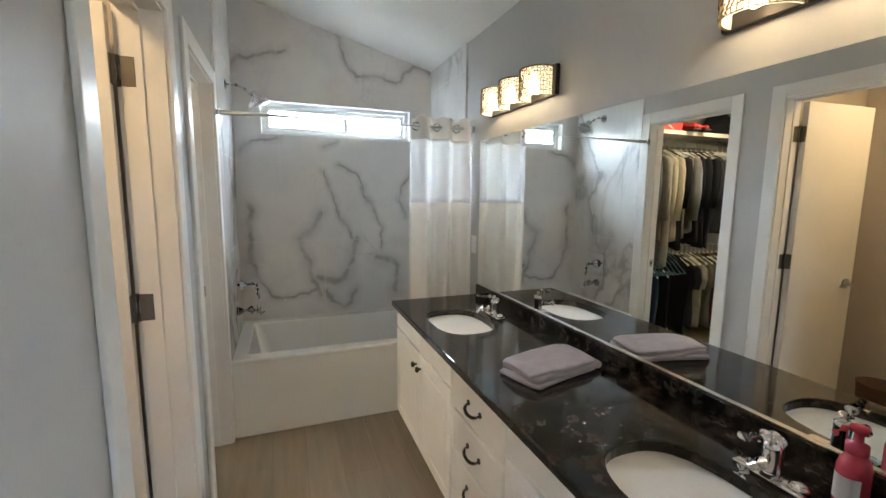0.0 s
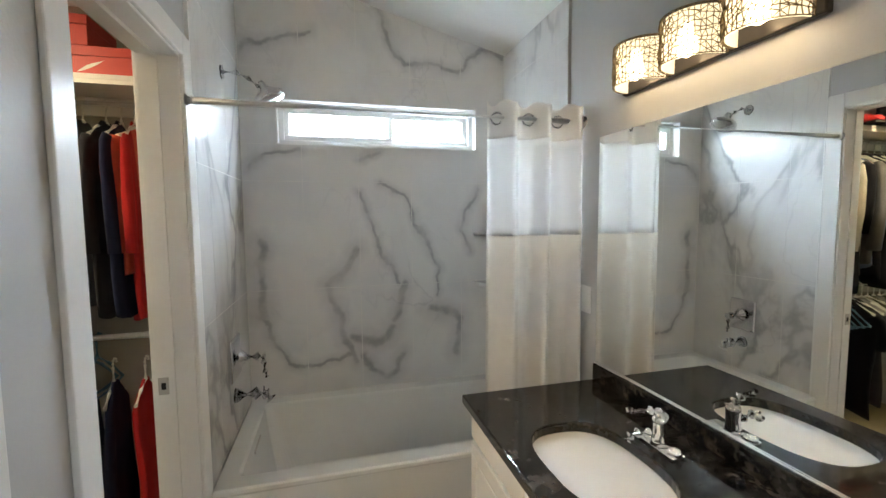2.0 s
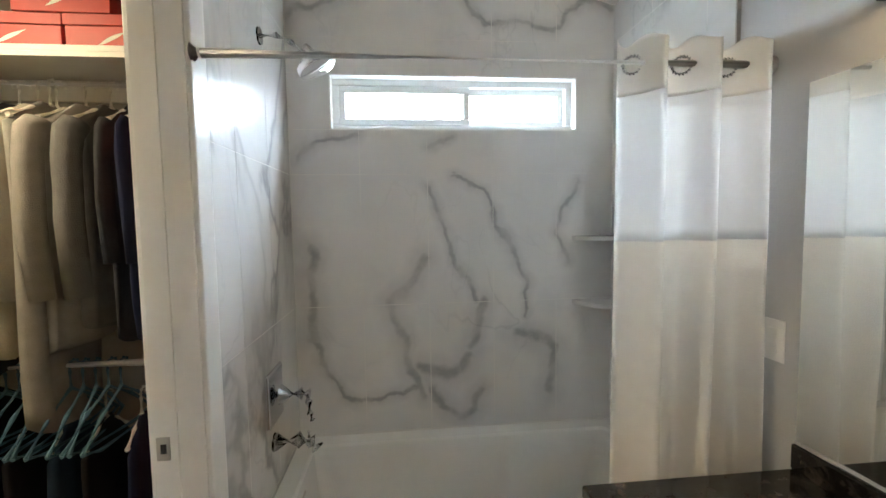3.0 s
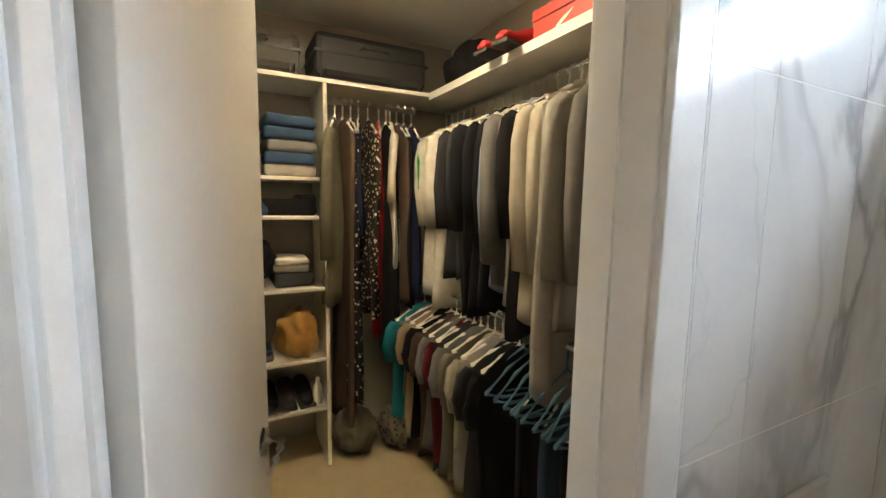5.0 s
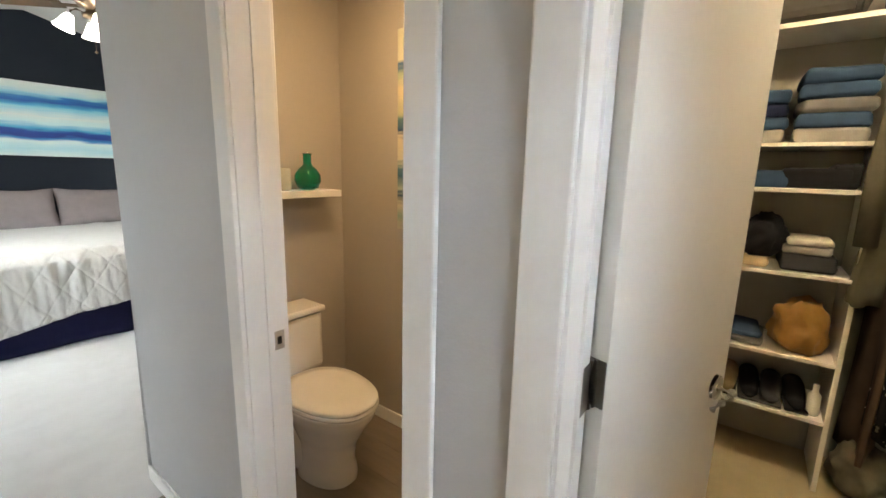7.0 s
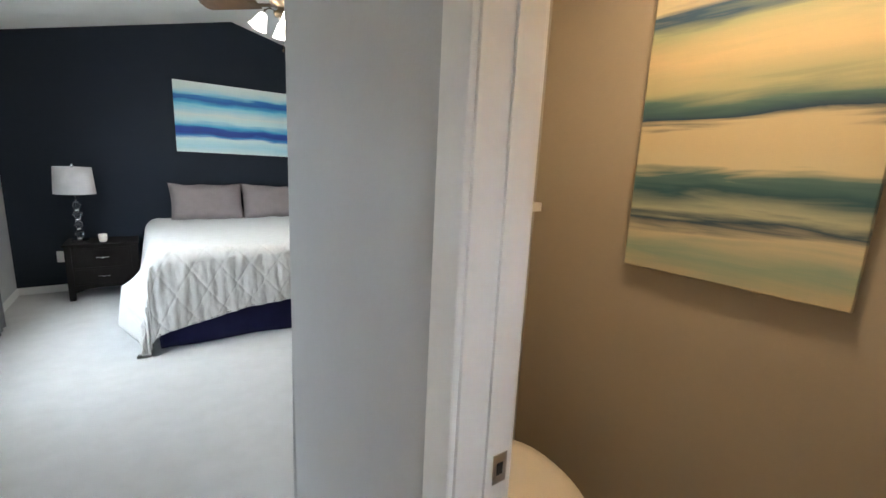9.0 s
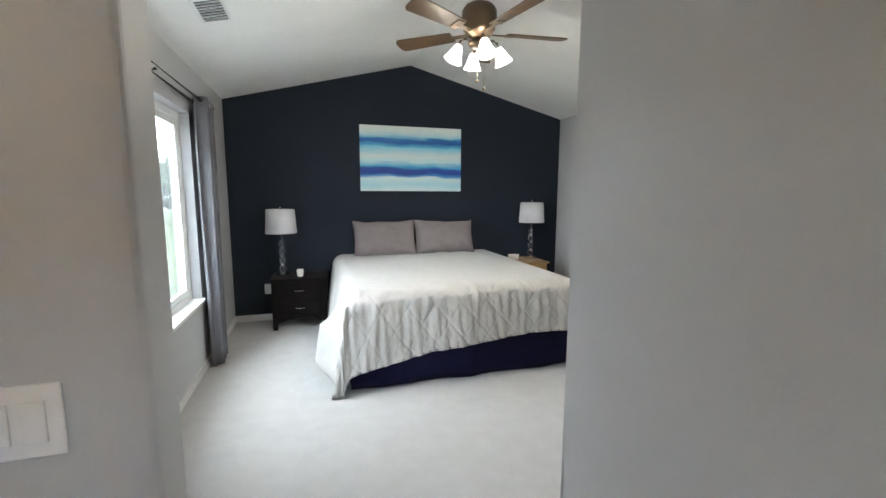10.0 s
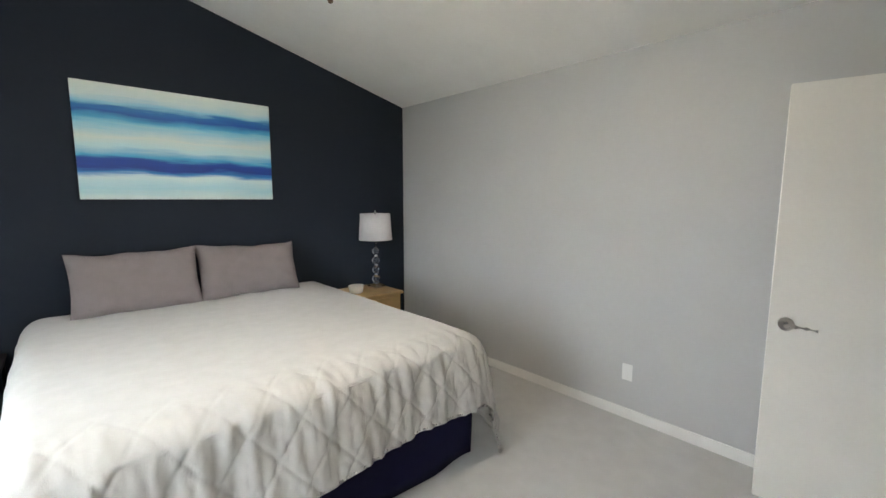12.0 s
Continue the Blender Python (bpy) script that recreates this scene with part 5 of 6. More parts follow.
def toilet():
    t = thing("toilet", pose(-2.075, BN + 0.16, 0), "white two-piece toilet with closed lid against the wall", "toilet")
    part("tank", boxes((-0.18, 0.18, 0.012, 0.185, 0.40, 0.705), bevel=0.022), PORCELAIN, t, smooth=False)
    part("tank_lid", boxes((-0.192, 0.192, 0.006, 0.197, 0.706, 0.740), bevel=0.012), PORCELAIN, t)
    bm = bmesh.new()
    tube(bm, [(0, 0.10, 0.739), (0, 0.10, 0.745)], 0.024, 20)
    part("flush_button", bm, CHROME, t, "chrome flush button", True)

    def egg(u, k):
        a = 2 * math.pi * u
        r = 0.182
        y = 0.42 + (0.29 if math.sin(a) > 0 else 0.20) * math.sin(a) * k
        return r * k * math.copysign(abs(math.cos(a)) ** 0.85, math.cos(a)), y
    prof = [(0.66, 0.0), (0.66, 0.03), (0.60, 0.10), (0.62, 0.18), (0.80, 0.28), (0.96, 0.35), (1.0, 0.385), (0.98, 0.395)]

    def f(u, v):
        k = v * (len(prof) - 1)
        i = min(int(k), len(prof) - 2)
        s = prof[i][0] + (prof[i + 1][0] - prof[i][0]) * (k - i)
        z = prof[i][1] + (prof[i + 1][1] - prof[i][1]) * (k - i)
        x, y = egg(u, s)
        return (x, y - 0.06 * max(0, 0.3 - z), z)
    bm = bmesh.new()
    vs = grid(bm, 40, 21, f, wrap=True)
    bm.faces.new([r[-1] for r in vs])
    part("bowl", bm, PORCELAIN, t, smooth=True)
    part("foot", boxes((-0.11, 0.11, 0.06, 0.40, 0, 0.385), bevel=0.03), PORCELAIN, t)
    for nm, z0, z1, k in (("seat", 0.396, 0.414, 1.03), ("lid", 0.416, 0.438, 1.02)):
        bm = bmesh.new()
        rings = []
        for kk, z in ((k - 0.02, z0), (k, z0 + 0.006), (k, z1 - 0.008), (k - 0.03, z1 - 0.001), (k - 0.3, z1 + 0.003), (k - 0.7, z1 + 0.004)):
            rings.append([bm.verts.new((*egg(j / 40, kk), z)) for j in range(40)])
        for ra, rb in zip(rings, rings[1:]):
            for j in range(40):
                bm.faces.new((ra[j], ra[(j + 1) % 40], rb[(j + 1) % 40], rb[j]))
        bm.faces.new(rings[0])
        bm.faces.new(rings[-1])
        part(nm, bm, PORCELAIN, t, smooth=True)


toilet()
sh = part("wall_shelf", boxes((-2.425, -1.90, BN + 0.161, BN + 0.31, 1.295, 1.330), bevel=0.003), TRIM)
tagged(sh, "white floating shelf above the toilet", "shelf")
GREENGLASS = glass("green_glass", (0.02, 0.55, 0.42), 0.03, 1.45)
vs_ = thing("glass_vase", pose(-2.27, BN + 0.235, 1.331), "round emerald green glass bottle vase on the shelf", "vase")
bm = bmesh.new()
lathe(bm, [(0.03, 0), (0.052, 0.012), (0.066, 0.045), (0.064, 0.075), (0.045, 0.105), (0.024, 0.122), (0.020, 0.135), (0.020, 0.175), (0.025, 0.182), (0.021, 0.182), (0.016, 0.17), (0.016, 0.13), (0.040, 0.098), (0.058, 0.07), (0.060, 0.045), (0.046, 0.016), (0.004, 0.010)], 32)
part("vase", bm, GREENGLASS, vs_, smooth=True)
jar = thing("candle_jar", pose(-2.115, BN + 0.235, 1.331), "pale grey-green candle jar on the shelf", "candle")
bm = bmesh.new()
lathe(bm, [(0.044, 0), (0.048, 0.006), (0.048, 0.105), (0.044, 0.108), (0.043, 0.085), (0.004, 0.083)], 24)
part("jar", bm, mat("sage_glass", (0.42, 0.43, 0.36), 0.25), jar, smooth=True)
bot = thing("reed_bottle", pose(-2.045, BN + 0.20, 1.331), "dark glass bottle with a black cap on the shelf", "bottle")
bm = bmesh.new()
lathe(bm, [(0.026, 0), (0.028, 0.004), (0.028, 0.11), (0.012, 0.128), (0.012, 0.14)], 18)
part("bottle", bm, mat("smoked_glass", (0.10, 0.08, 0.06), 0.15), bot, smooth=True)
bm = bmesh.new()
lathe(bm, [(0.016, 0.139), (0.016, 0.175), (0.012, 0.178)], 16)
part("cap", bm, BLACKMETAL, bot, "black cap", True)
ART2 = painting_mat("sea_abstract", [(0.0, (0.55, 0.50, 0.36)), (0.08, (0.30, 0.42, 0.36)), (0.14, (0.62, 0.58, 0.44)), (0.185, (0.02, 0.07, 0.14)), (0.215, (0.45, 0.50, 0.40)), (0.28, (0.03, 0.10, 0.15)), (0.325, (0.10, 0.20, 0.22)), (0.35, (0.62, 0.58, 0.42)), (0.42, (0.62, 0.55, 0.38)), (0.475, (0.62, 0.55, 0.38)), (0.50, (0.01, 0.05, 0.12)), (0.55, (0.10, 0.20, 0.20)), (0.60, (0.45, 0.46, 0.30)), (0.70, (0.66, 0.55, 0.34)), (0.78, (0.40, 0.45, 0.30)), (0.83, (0.03, 0.09, 0.20)), (0.87, (0.60, 0.56, 0.40)), (1.0, (0.55, 0.56, 0.42))], 0.95, 7.0)
canvas("wall_painting", pose(-2.55, 0.925, 1.145, 0, 0, 90), 0.60, 0.95, ART2, "tall abstract canvas of sandy and sea-green bands")
binn = thing("waste_basket", pose(-2.40, 1.66, 0), "brown woven waste basket on the floor", "basket")
bm = bmesh.new()
lathe(bm, [(0.095, 0.002), (0.10, 0.03), (0.115, 0.26), (0.119, 0.27), (0.112, 0.27), (0.095, 0.02), (0.004, 0.015)], 28)
part("basket", bm, mat("brown_wicker", (0.09, 0.05, 0.025), 0.7, var=0.4, scale=40, bump=1.0, bump_scale=180), binn, smooth=True)
tp = thing("paper_roll", pose(BW - 0.13, 0.93, 0.62), "toilet paper roll on a chrome wall holder", "toilet paper")
bm = bmesh.new()
lathe(bm, [(0.02, -0.05), (0.055, -0.05), (0.055, 0.05), (0.02, 0.05)], 28, closed=False)
bmesh.ops.transform(bm, matrix=pose(-0.075, 0, 0, 90, 0, 0), verts=bm.verts)
part("roll", bm, mat("tissue", (0.80, 0.78, 0.74), 0.9), tp, smooth=False)
bm = bmesh.new()
tube(bm, [(0, -0.07, 0), (-0.075, -0.07, 0), (-0.075, 0.06, 0)], 0.007, 8)
tube(bm, [(0, -0.07, 0), (-0.006, -0.07, 0)], 0.025, 16)
part("holder", bm, CHROME, tp, "chrome holder", True)


def ceiling_light(x, y, z, energy, color):
    t = thing("ceiling_light", pose(x, y, z), "round frosted flush ceiling light, switched on", "ceiling light")
    bm = bmesh.new()
    lathe(bm, [(0.13, 0), (0.135, -0.012), (0.125, -0.02)], 28)
    part("frame", bm, NICKEL, t, "nickel ring", True)
    bm = bmesh.new()
    lathe(bm, [(0.124, -0.018), (0.11, -0.05), (0.07, -0.072), (0.004, -0.08)], 28)
    d = part("diffuser", bm, DIFFUSER, t, "glowing frosted glass bowl", True)
    d.visible_shadow = False
    lamp("ceiling_bulb", 'AREA', pose(x, y, z - 0.085), energy, color, size=0.2)


DIFFUSER = mat("lit_diffuser", (0.9, 0.85, 0.75), 0.4, emit=(1.0, 0.75, 0.45), strength=3)
ceiling_light(-2.05, 1.30, 2.44, 4.6, (1.0, 0.63, 0.31))
ceiling_light(-2.62, 2.74, 2.50, 10.0, (1.0, 0.76, 0.46))

# ---- closet ----
CX, CN = -3.758, NORTH - 0.021      # closet west and north faces
FY, FX = 3.35, -3.39                # shelf front edges
lsh = thing("closet_shelf", pose(0, 0, 0), "white L-shaped closet top shelf with clothes rods", "closet shelf")
part("shelf_board", boxes((CX + 0.002, FX, 2.095, CN - 0.002, 2.078, 2.10), bevel=0.002), SHELFWHITE, lsh)
part("shelf_board", boxes((FX, BW - 0.132, FY, CN - 0.002, 2.078, 2.10), bevel=0.002), SHELFWHITE, lsh)
part("cleat", boxes((FX, BW - 0.132, CN - 0.021, CN - 0.002, 1.99, 2.077), bevel=0.002), SHELFWHITE, lsh)
part("face_board", boxes((FX, BW - 0.132, FY - 0.001, FY + 0.012, 2.06, 2.0775)), SHELFWHITE, lsh)
for nm, pts in (("rod", [(CX + 0.20, 2.776, 2.025), (CX + 0.20, 3.33, 2.025)]), ("rod", [(FX - 0.05, 3.53, 2.02), (BW - 0.132, 3.53, 2.02)]), ("rod", [(CX + 0.002, 3.41, 0.96), (BW - 0.132, 3.41, 0.96)])):
    bm = bmesh.new()
    tube(bm, pts, 0.019, 14)
    part(nm, bm, ROD, lsh, "white clothes rod", True)

unit = thing("shelving_unit", pose(0, 0, 0), "white built-in closet shelving unit with folded clothes", "shelving")
part("side_panel", boxes((CX + 0.002, FX, 2.755, 2.775, 0, 2.077), bevel=0.002), SHELFWHITE, unit)
part("side_panel", boxes((CX + 0.002, FX, 2.095, 2.112, 0, 2.077), bevel=0.002), SHELFWHITE, unit)
for z in (1.60, 1.40, 1.022, 0.632, 0.350):
    part("shelf", boxes((CX + 0.002, FX + 0.003, 2.1125, 2.7545, z - 0.018, z), bevel=0.002), SHELFWHITE, unit)


def cloth_mat(name, c, rough=0.9, var=0.18):
    return mat(name, c, rough, var=var, scale=18, bump=0.35, bump_scale=240)


HANGER = mat("white_plastic", (0.80, 0.77, 0.68), 0.4)
TEALHANGER = mat("slate_blue_velvet", (0.06, 0.13, 0.18), 0.6)


def print_mat(name, base, dot, scale, width):
    m = cloth_mat(name, base)
    n, l = m.node_tree.nodes, m.node_tree.links
    b = n["Principled BSDF"]
    v = n.new("ShaderNodeTexVoronoi")
    v.inputs["Scale"].default_value = scale
    g = n.new("ShaderNodeNewGeometry")
    l.new(g.outputs["Position"], v.inputs["Vector"])
    r = n.new("ShaderNodeMapRange")
    r.inputs["From Min"].default_value, r.inputs["From Max"].default_value = width, width + 0.06
    l.new(v.outputs["Distance"], r.inputs["Value"])
    mx = n.new("ShaderNodeMix")
    mx.data_type = 'RGBA'
    l.new(r.outputs[0], mx.inputs["Factor"])
    mx.inputs["A"].default_value = (*dot, 1)
    mx.inputs["B"].default_value = (*base, 1)
    l.new(mx.outputs["Result"], b.inputs["Base Color"])
    return m


def hanger(parent, w, material, top, deep=1.0):
    bm = bmesh.new()
    tube(bm, [(-w, 0, -0.085 * deep), (-w * 0.5, 0, -0.035 * deep), (0, 0, 0.0), (w * 0.5, 0, -0.035 * deep), (w, 0, -0.085 * deep), (w * 0.6, 0, -0.098 * deep), (-w * 0.6, 0, -0.098 * deep), (-w, 0, -0.085 * deep)], 0.0085, 6)
    hook = [(0, 0, 0.0), (0, 0, top - 0.022)] + [(0.022 - 0.022 * math.cos(a), 0, top - 0.022 + 0.022 * math.sin(a) + 0.016) for a in (math.pi * 0.25 * k for k in range(0, 5))]
    tube(bm, hook, 0.0065, 6)
    return part("hanger", bm, material, parent, "plastic clothes hanger")


def garment(name, x, y, rod_z, turn, length, half, thick, material, label, sleeves=0.55, group="hanging clothes", hang_mat=None, seed=0, taper=1.0):
    """A garment on a hanger: wavy body hung from sloped shoulders, two sleeves. Local x spans the shoulders."""
    top = 0.085
    t = thing(name, pose(x, y, rod_z - top, 0, 0, turn), label, "clothing", group)
    rnd = random.Random(seed * 7 + 3)
    ph = [rnd.uniform(0, 6.28) for _ in range(4)]

    def f(u, v):
        a = 2 * math.pi * u
        k = v
        sh = min(1.0, k / 0.125)
        wx = half * (0.24 + 0.76 * sh) * (1 + (taper - 1) * k)
        th = thick * (0.22 + 0.43 * sh + 0.35 * min(1, k * 2))
        cx, sx = math.cos(a), math.sin(a)
        px = wx * math.copysign(abs(cx) ** 0.9, cx)
        fold = (0.25 + 0.75 * k) * (0.35 * math.sin(5 * a + ph[0] + 2 * k) + 0.25 * math.sin(9 * a + ph[1]) + 0.3 * math.sin(3 * a + ph[2] + 3 * k))
        py = th * (math.copysign(abs(sx) ** 0.7, sx) + 0.85 * fold * abs(sx) ** 0.5)
        drop = 0.115 * sh + (k - 0.125 * sh) / 0.875 * (length - 0.115)
        return (px * (1 + 0.05 * math.sin(6 * k + ph[0])), py + 0.02 * k * math.sin(3 * px / half + ph[2]) + 0.006 * math.sin(7 * k + ph[3]), -drop - 0.05 * k * length * (px / half) * math.sin(ph[3]) + 0.012 * math.sin(4 * a + ph[1]) * (k > 0.97))
    bm = bmesh.new()
    vs = grid(bm, 36, 16, f, wrap=True)
    bm.faces.new([r[0] for r in vs])
    bm.faces.new([r[-1] for r in vs])
    part("body", bm, material, t, smooth=True)
    if sleeves:
        for s in (-1, 1):
            bm = bmesh.new()
            L = sleeves
            dy = rnd.uniform(-0.02, 0.02)
            pts = [(s * (half * 0.84), 0, -0.105), (s * (half * 0.98), dy * 0.2, -0.14), (s * (half * 1.06), dy * 0.5, -0.22), (s * (half * 1.05 + 0.01), dy, -0.11 - L * 0.55), (s * half * 1.02, dy, -0.11 - L)]
            n = 12
            rings = []
            for j, p in enumerate(pts):
                r = (0.05, 0.052, 0.048, 0.042, 0.036)[j]
                rings.append([bm.verts.new((p[0] + r * math.cos(q) * (1 + 0.15 * math.sin(3 * q + j + ph[0])), p[1] + thick * 0.9 * math.sin(q) * (1 + 0.2 * math.sin(2 * q + j)), p[2] + 0.02 * math.cos(q) * s * (j < 2))) for q in (2 * math.pi * i / n for i in range(n))])
            for ra, rb in zip(rings, rings[1:]):
                for i in range(n):
                    bm.faces.new((ra[i], ra[(i + 1) % n], rb[(i + 1) % n], rb[i]))
            bm.faces.new(rings[0])
            bm.faces.new(rings[-1])
            part("sleeve", bm, material, t, smooth=True)
    hanger(t, half * 0.9, hang_mat or HANGER, top)
    return t


C = {
    "black": cloth_mat("black_cotton", (0.010, 0.010, 0.012)), "charcoal": cloth_mat("charcoal_cotton", (0.035, 0.035, 0.038)),
    "grey": cloth_mat("heather_grey", (0.15, 0.145, 0.14)), "lgrey": cloth_mat("light_grey_knit", (0.27, 0.255, 0.23)), "cream": cloth_mat("cream_cotton", (0.40, 0.36, 0.29)),
    "white": cloth_mat("white_cotton", (0.58, 0.55, 0.48)), "olive": cloth_mat("olive_wool", (0.115, 0.105, 0.075)), "red": cloth_mat("red_cotton", (0.42, 0.02, 0.02)),
    "navy": cloth_mat("navy_cotton", (0.012, 0.016, 0.045)), "green": cloth_mat("green_cotton", (0.03, 0.20, 0.06)), "teal": cloth_mat("teal_cotton", (0.012, 0.13, 0.16)),
    "blue": cloth_mat("pale_blue_shirt", (0.22, 0.25, 0.34)), "maroon": cloth_mat("maroon_cotton", (0.10, 0.015, 0.02)), "brown": cloth_mat("brown_cotton", (0.08, 0.055, 0.04)),
    "tan": cloth_mat("tan_cotton", (0.34, 0.26, 0.16)), "denim": cloth_mat("denim", (0.03, 0.055, 0.10)), "orange": cloth_mat("orange_puffer", (0.55, 0.07, 0.03), 0.5),
    "plaid": print_mat("plaid_flannel", (0.30, 0.27, 0.22), (0.09, 0.07, 0.05), 22, 0.24),
    "dots": print_mat("dotted_print", (0.012, 0.012, 0.014), (0.55, 0.5, 0.42), 36, 0.22), "leopard": print_mat("leopard_print", (0.02, 0.016, 0.012), (0.52, 0.46, 0.36), 42, 0.27),
}

# west rod: long coats and dresses
for k, (c, nm, y, ln, half, th, sl) in enumerate((("olive", "coat", 2.85, 1.05, 0.20, 0.038, 0.66), ("dots", "dress", 2.94, 1.55, 0.17, 0.026, 0), ("navy", "dress", 2.985, 0.62, 0.17, 0.02, 0), ("leopard", "dress", 3.04, 1.12, 0.185, 0.036, 0), ("red", "dress", 3.105, 1.28, 0.13, 0.020, 0), ("black", "dress", 3.15, 1.35, 0.15, 0.024, 0), ("white", "blouse", 3.175, 0.80, 0.18, 0.024, 0.35), ("brown", "dress", 3.215, 1.05, 0.15, 0.022, 0), ("black", "dress", 3.26, 1.08, 0.16, 0.026, 0), ("brown", "dress", 2.895, 1.80, 0.16, 0.024, 0), ("navy", "dress", 3.31, 1.02, 0.16, 0.026, 0))):
    garment(nm, CX + 0.20, y, 2.025, (k * 17 % 31) - 20, ln, half, th, C[c], {"olive": "long olive wool coat hanging from the closet rod", "dots": "black dress with white dotted print on a hanger", "leopard": "dark leopard-print dress on a hanger", "red": "red knit dress on a hanger", "white": "white blouse on a hanger", "navy": "navy top on a hanger", "black": "black dress on a hanger", "brown": "long brown dress on a hanger"}[c], sl, seed=k)
# north rod, upper row, from the doorway inwards
row = [("orange", -1.86, 0.72), ("red", -1.93, 0.92), ("navy", -1.985, 0.90), ("charcoal", -2.045, 0.88), ("grey", -2.135, 0.84), ("lgrey", -2.225, 0.86), ("cream", -2.33, 0.90), ("cream", -2.395, 0.90), ("black", -2.46, 0.96), ("plaid", -2.525, 0.86), ("blue", -2.60, 0.85), ("grey", -2.69, 0.84), ("black", -2.765, 0.95), ("black", -2.83, 0.97), ("black", -2.905, 0.95), ("charcoal", -2.985, 0.80), ("charcoal", -3.065, 0.86), ("white", -3.145, 1.06), ("white", -3.225, 0.92), ("white", -3.30, 0.98), ("red", -3.375, 0.62), ("green", -3.44, 0.62), ("white", -3.52, 0.84)]
NAMES = {"orange": "jacket", "lgrey": "hoodie", "grey": "hoodie", "cream": "hoodie", "blue": "dress_shirt", "plaid": "flannel_shirt"}
SAYS = {"green": "green tee on a hanger", "white": "white shirt on a hanger", "lgrey": "light grey hoodie on a hanger", "grey": "heather grey hoodie on a hanger", "blue": "pale blue dress shirt on a hanger", "plaid": "pale brown plaid shirt on a hanger", "red": "red track jacket on a hanger", "orange": "orange-red puffer jacket on a hanger", "cream": "cream hooded sweater on a hanger"}
for k, (c, x, ln) in enumerate(row):
    th = 0.040 if c in ("lgrey", "grey", "orange", "cream") else 0.022
    garment(NAMES.get(c, "shirt"), x, 3.53, 2.02, 90 + (k * 37 % 41 - 26), ln, 0.20 + 0.014 * (k % 3), th, C[c], SAYS.get(c, "dark cotton shirt on a hanger"), 0.48 if c not in ("lgrey", "grey", "blue", "cream") else 0.60, seed=20 + k)
garment("garment_bag", -2.33, 3.50, 2.02, 96, 1.22, 0.23, 0.05, C["lgrey"], "pale grey garment bag hanging behind the hoodies", 0, seed=131)
# north rod, lower row
row = ["teal", "grey", "tan", "black", "black", "brown", "grey", "maroon", "charcoal", "grey", "olive", "cream", "lgrey", "charcoal", "black"]
x = -3.50
for k, c in enumerate(row):
    x += 0.063
    garment("shirt", x, 3.41 if k else 3.36, 0.96, 90 + (k * 29 % 23 - 13) if k else 100, 0.72 + 0.03 * (k % 3) if k else 0.84, 0.215 if k else 0.225, 0.019 if k else 0.032, C[c], {"teal": "teal tee on a hanger", "cream": "cream tee on a hanger", "maroon": "maroon tee on a hanger", "white": "white tee on a hanger"}.get(c, "dark tee on a hanger"), 0.22, "lower hanging clothes", seed=60 + k)
# empty slate-blue hangers and trousers at the end of the lower rod
for k in range(11):
    t = thing("clothes_hanger", pose(-2.53 + 0.044 * k, 3.41, 0.875, 0, 0, 90 + (k * 31 % 25 - 12)), "empty slate-blue velvet hanger on the lower rod", "hanger", "empty hangers")
    hanger(t, 0.20, TEALHANGER, 0.085, 1.9)
for k, c in enumerate(("black", "denim", "black", "navy", "red")):
    garment("trousers", -2.45 + 0.13 * k, 3.47, 0.82, 90 + 5 * (k % 2), 0.76, 0.13, 0.03, C[c], {"red": "red trousers hanging low", "denim": "blue jeans hanging low"}.get(c, "dark trousers hanging low"), 0, "lower hanging clothes", seed=90 + k)


def folded(name, x, y, z, w, d, h, material, label, group="folded clothes", seed=0):
    bm = bmesh.new()
    box(bm, -w / 2, w / 2, -d / 2, d / 2, 0, h, bevel=min(h * 0.42, 0.02), seg=4)
    bmesh.ops.subdivide_edges(bm, edges=bm.edges[:], cuts=1, use_grid_fill=True)
    for q in bm.verts:
        p = Vector(q.co) * 11 + Vector((seed, seed * 2, 0))
        q.co += Vector((0.012 * noise.noise(p), 0.012 * noise.noise(p + Vector((7, 0, 0))), 0.008 * noise.noise(p + Vector((0, 9, 0))) * (q.co.z > 0.004)))
        q.co.z = max(0.0005, q.co.z)
    ob = part(name, bm, material, smooth=True)
    ob.matrix_world = pose(x, y, z, 0, 0, (seed * 13 % 9) - 4)
    return tagged(ob, label, "clothing", group)


SX = -3.56
for k, c in enumerate(("lgrey", "denim", "grey", "denim", "denim")):
    folded("folded_jeans", SX, 2.60, 1.601 + 0.062 * k, 0.28, 0.25, 0.062, C[c], "folded jeans in a stack on the closet shelf", "stack of folded jeans", k)
for k, c in enumerate(("lgrey", "denim", "navy", "denim")):
    folded("folded_jeans", SX, 2.35, 1.601 + 0.058 * k, 0.28, 0.19, 0.058, C[c], "folded dark jeans in a stack on the closet shelf", "stack of folded jeans", 10 + k)
for k, (c, y, w, h) in enumerate((("denim", 2.40, 0.18, 0.08), ("black", 2.58, 0.24, 0.09), ("charcoal", 2.33, 0.12, 0.05), ("black", 2.68, 0.10, 0.11))):
    folded("folded_clothes", SX, y, 1.401, 0.26, w, h, C[c], "dark folded clothes on the closet shelf", seed=20 + k)
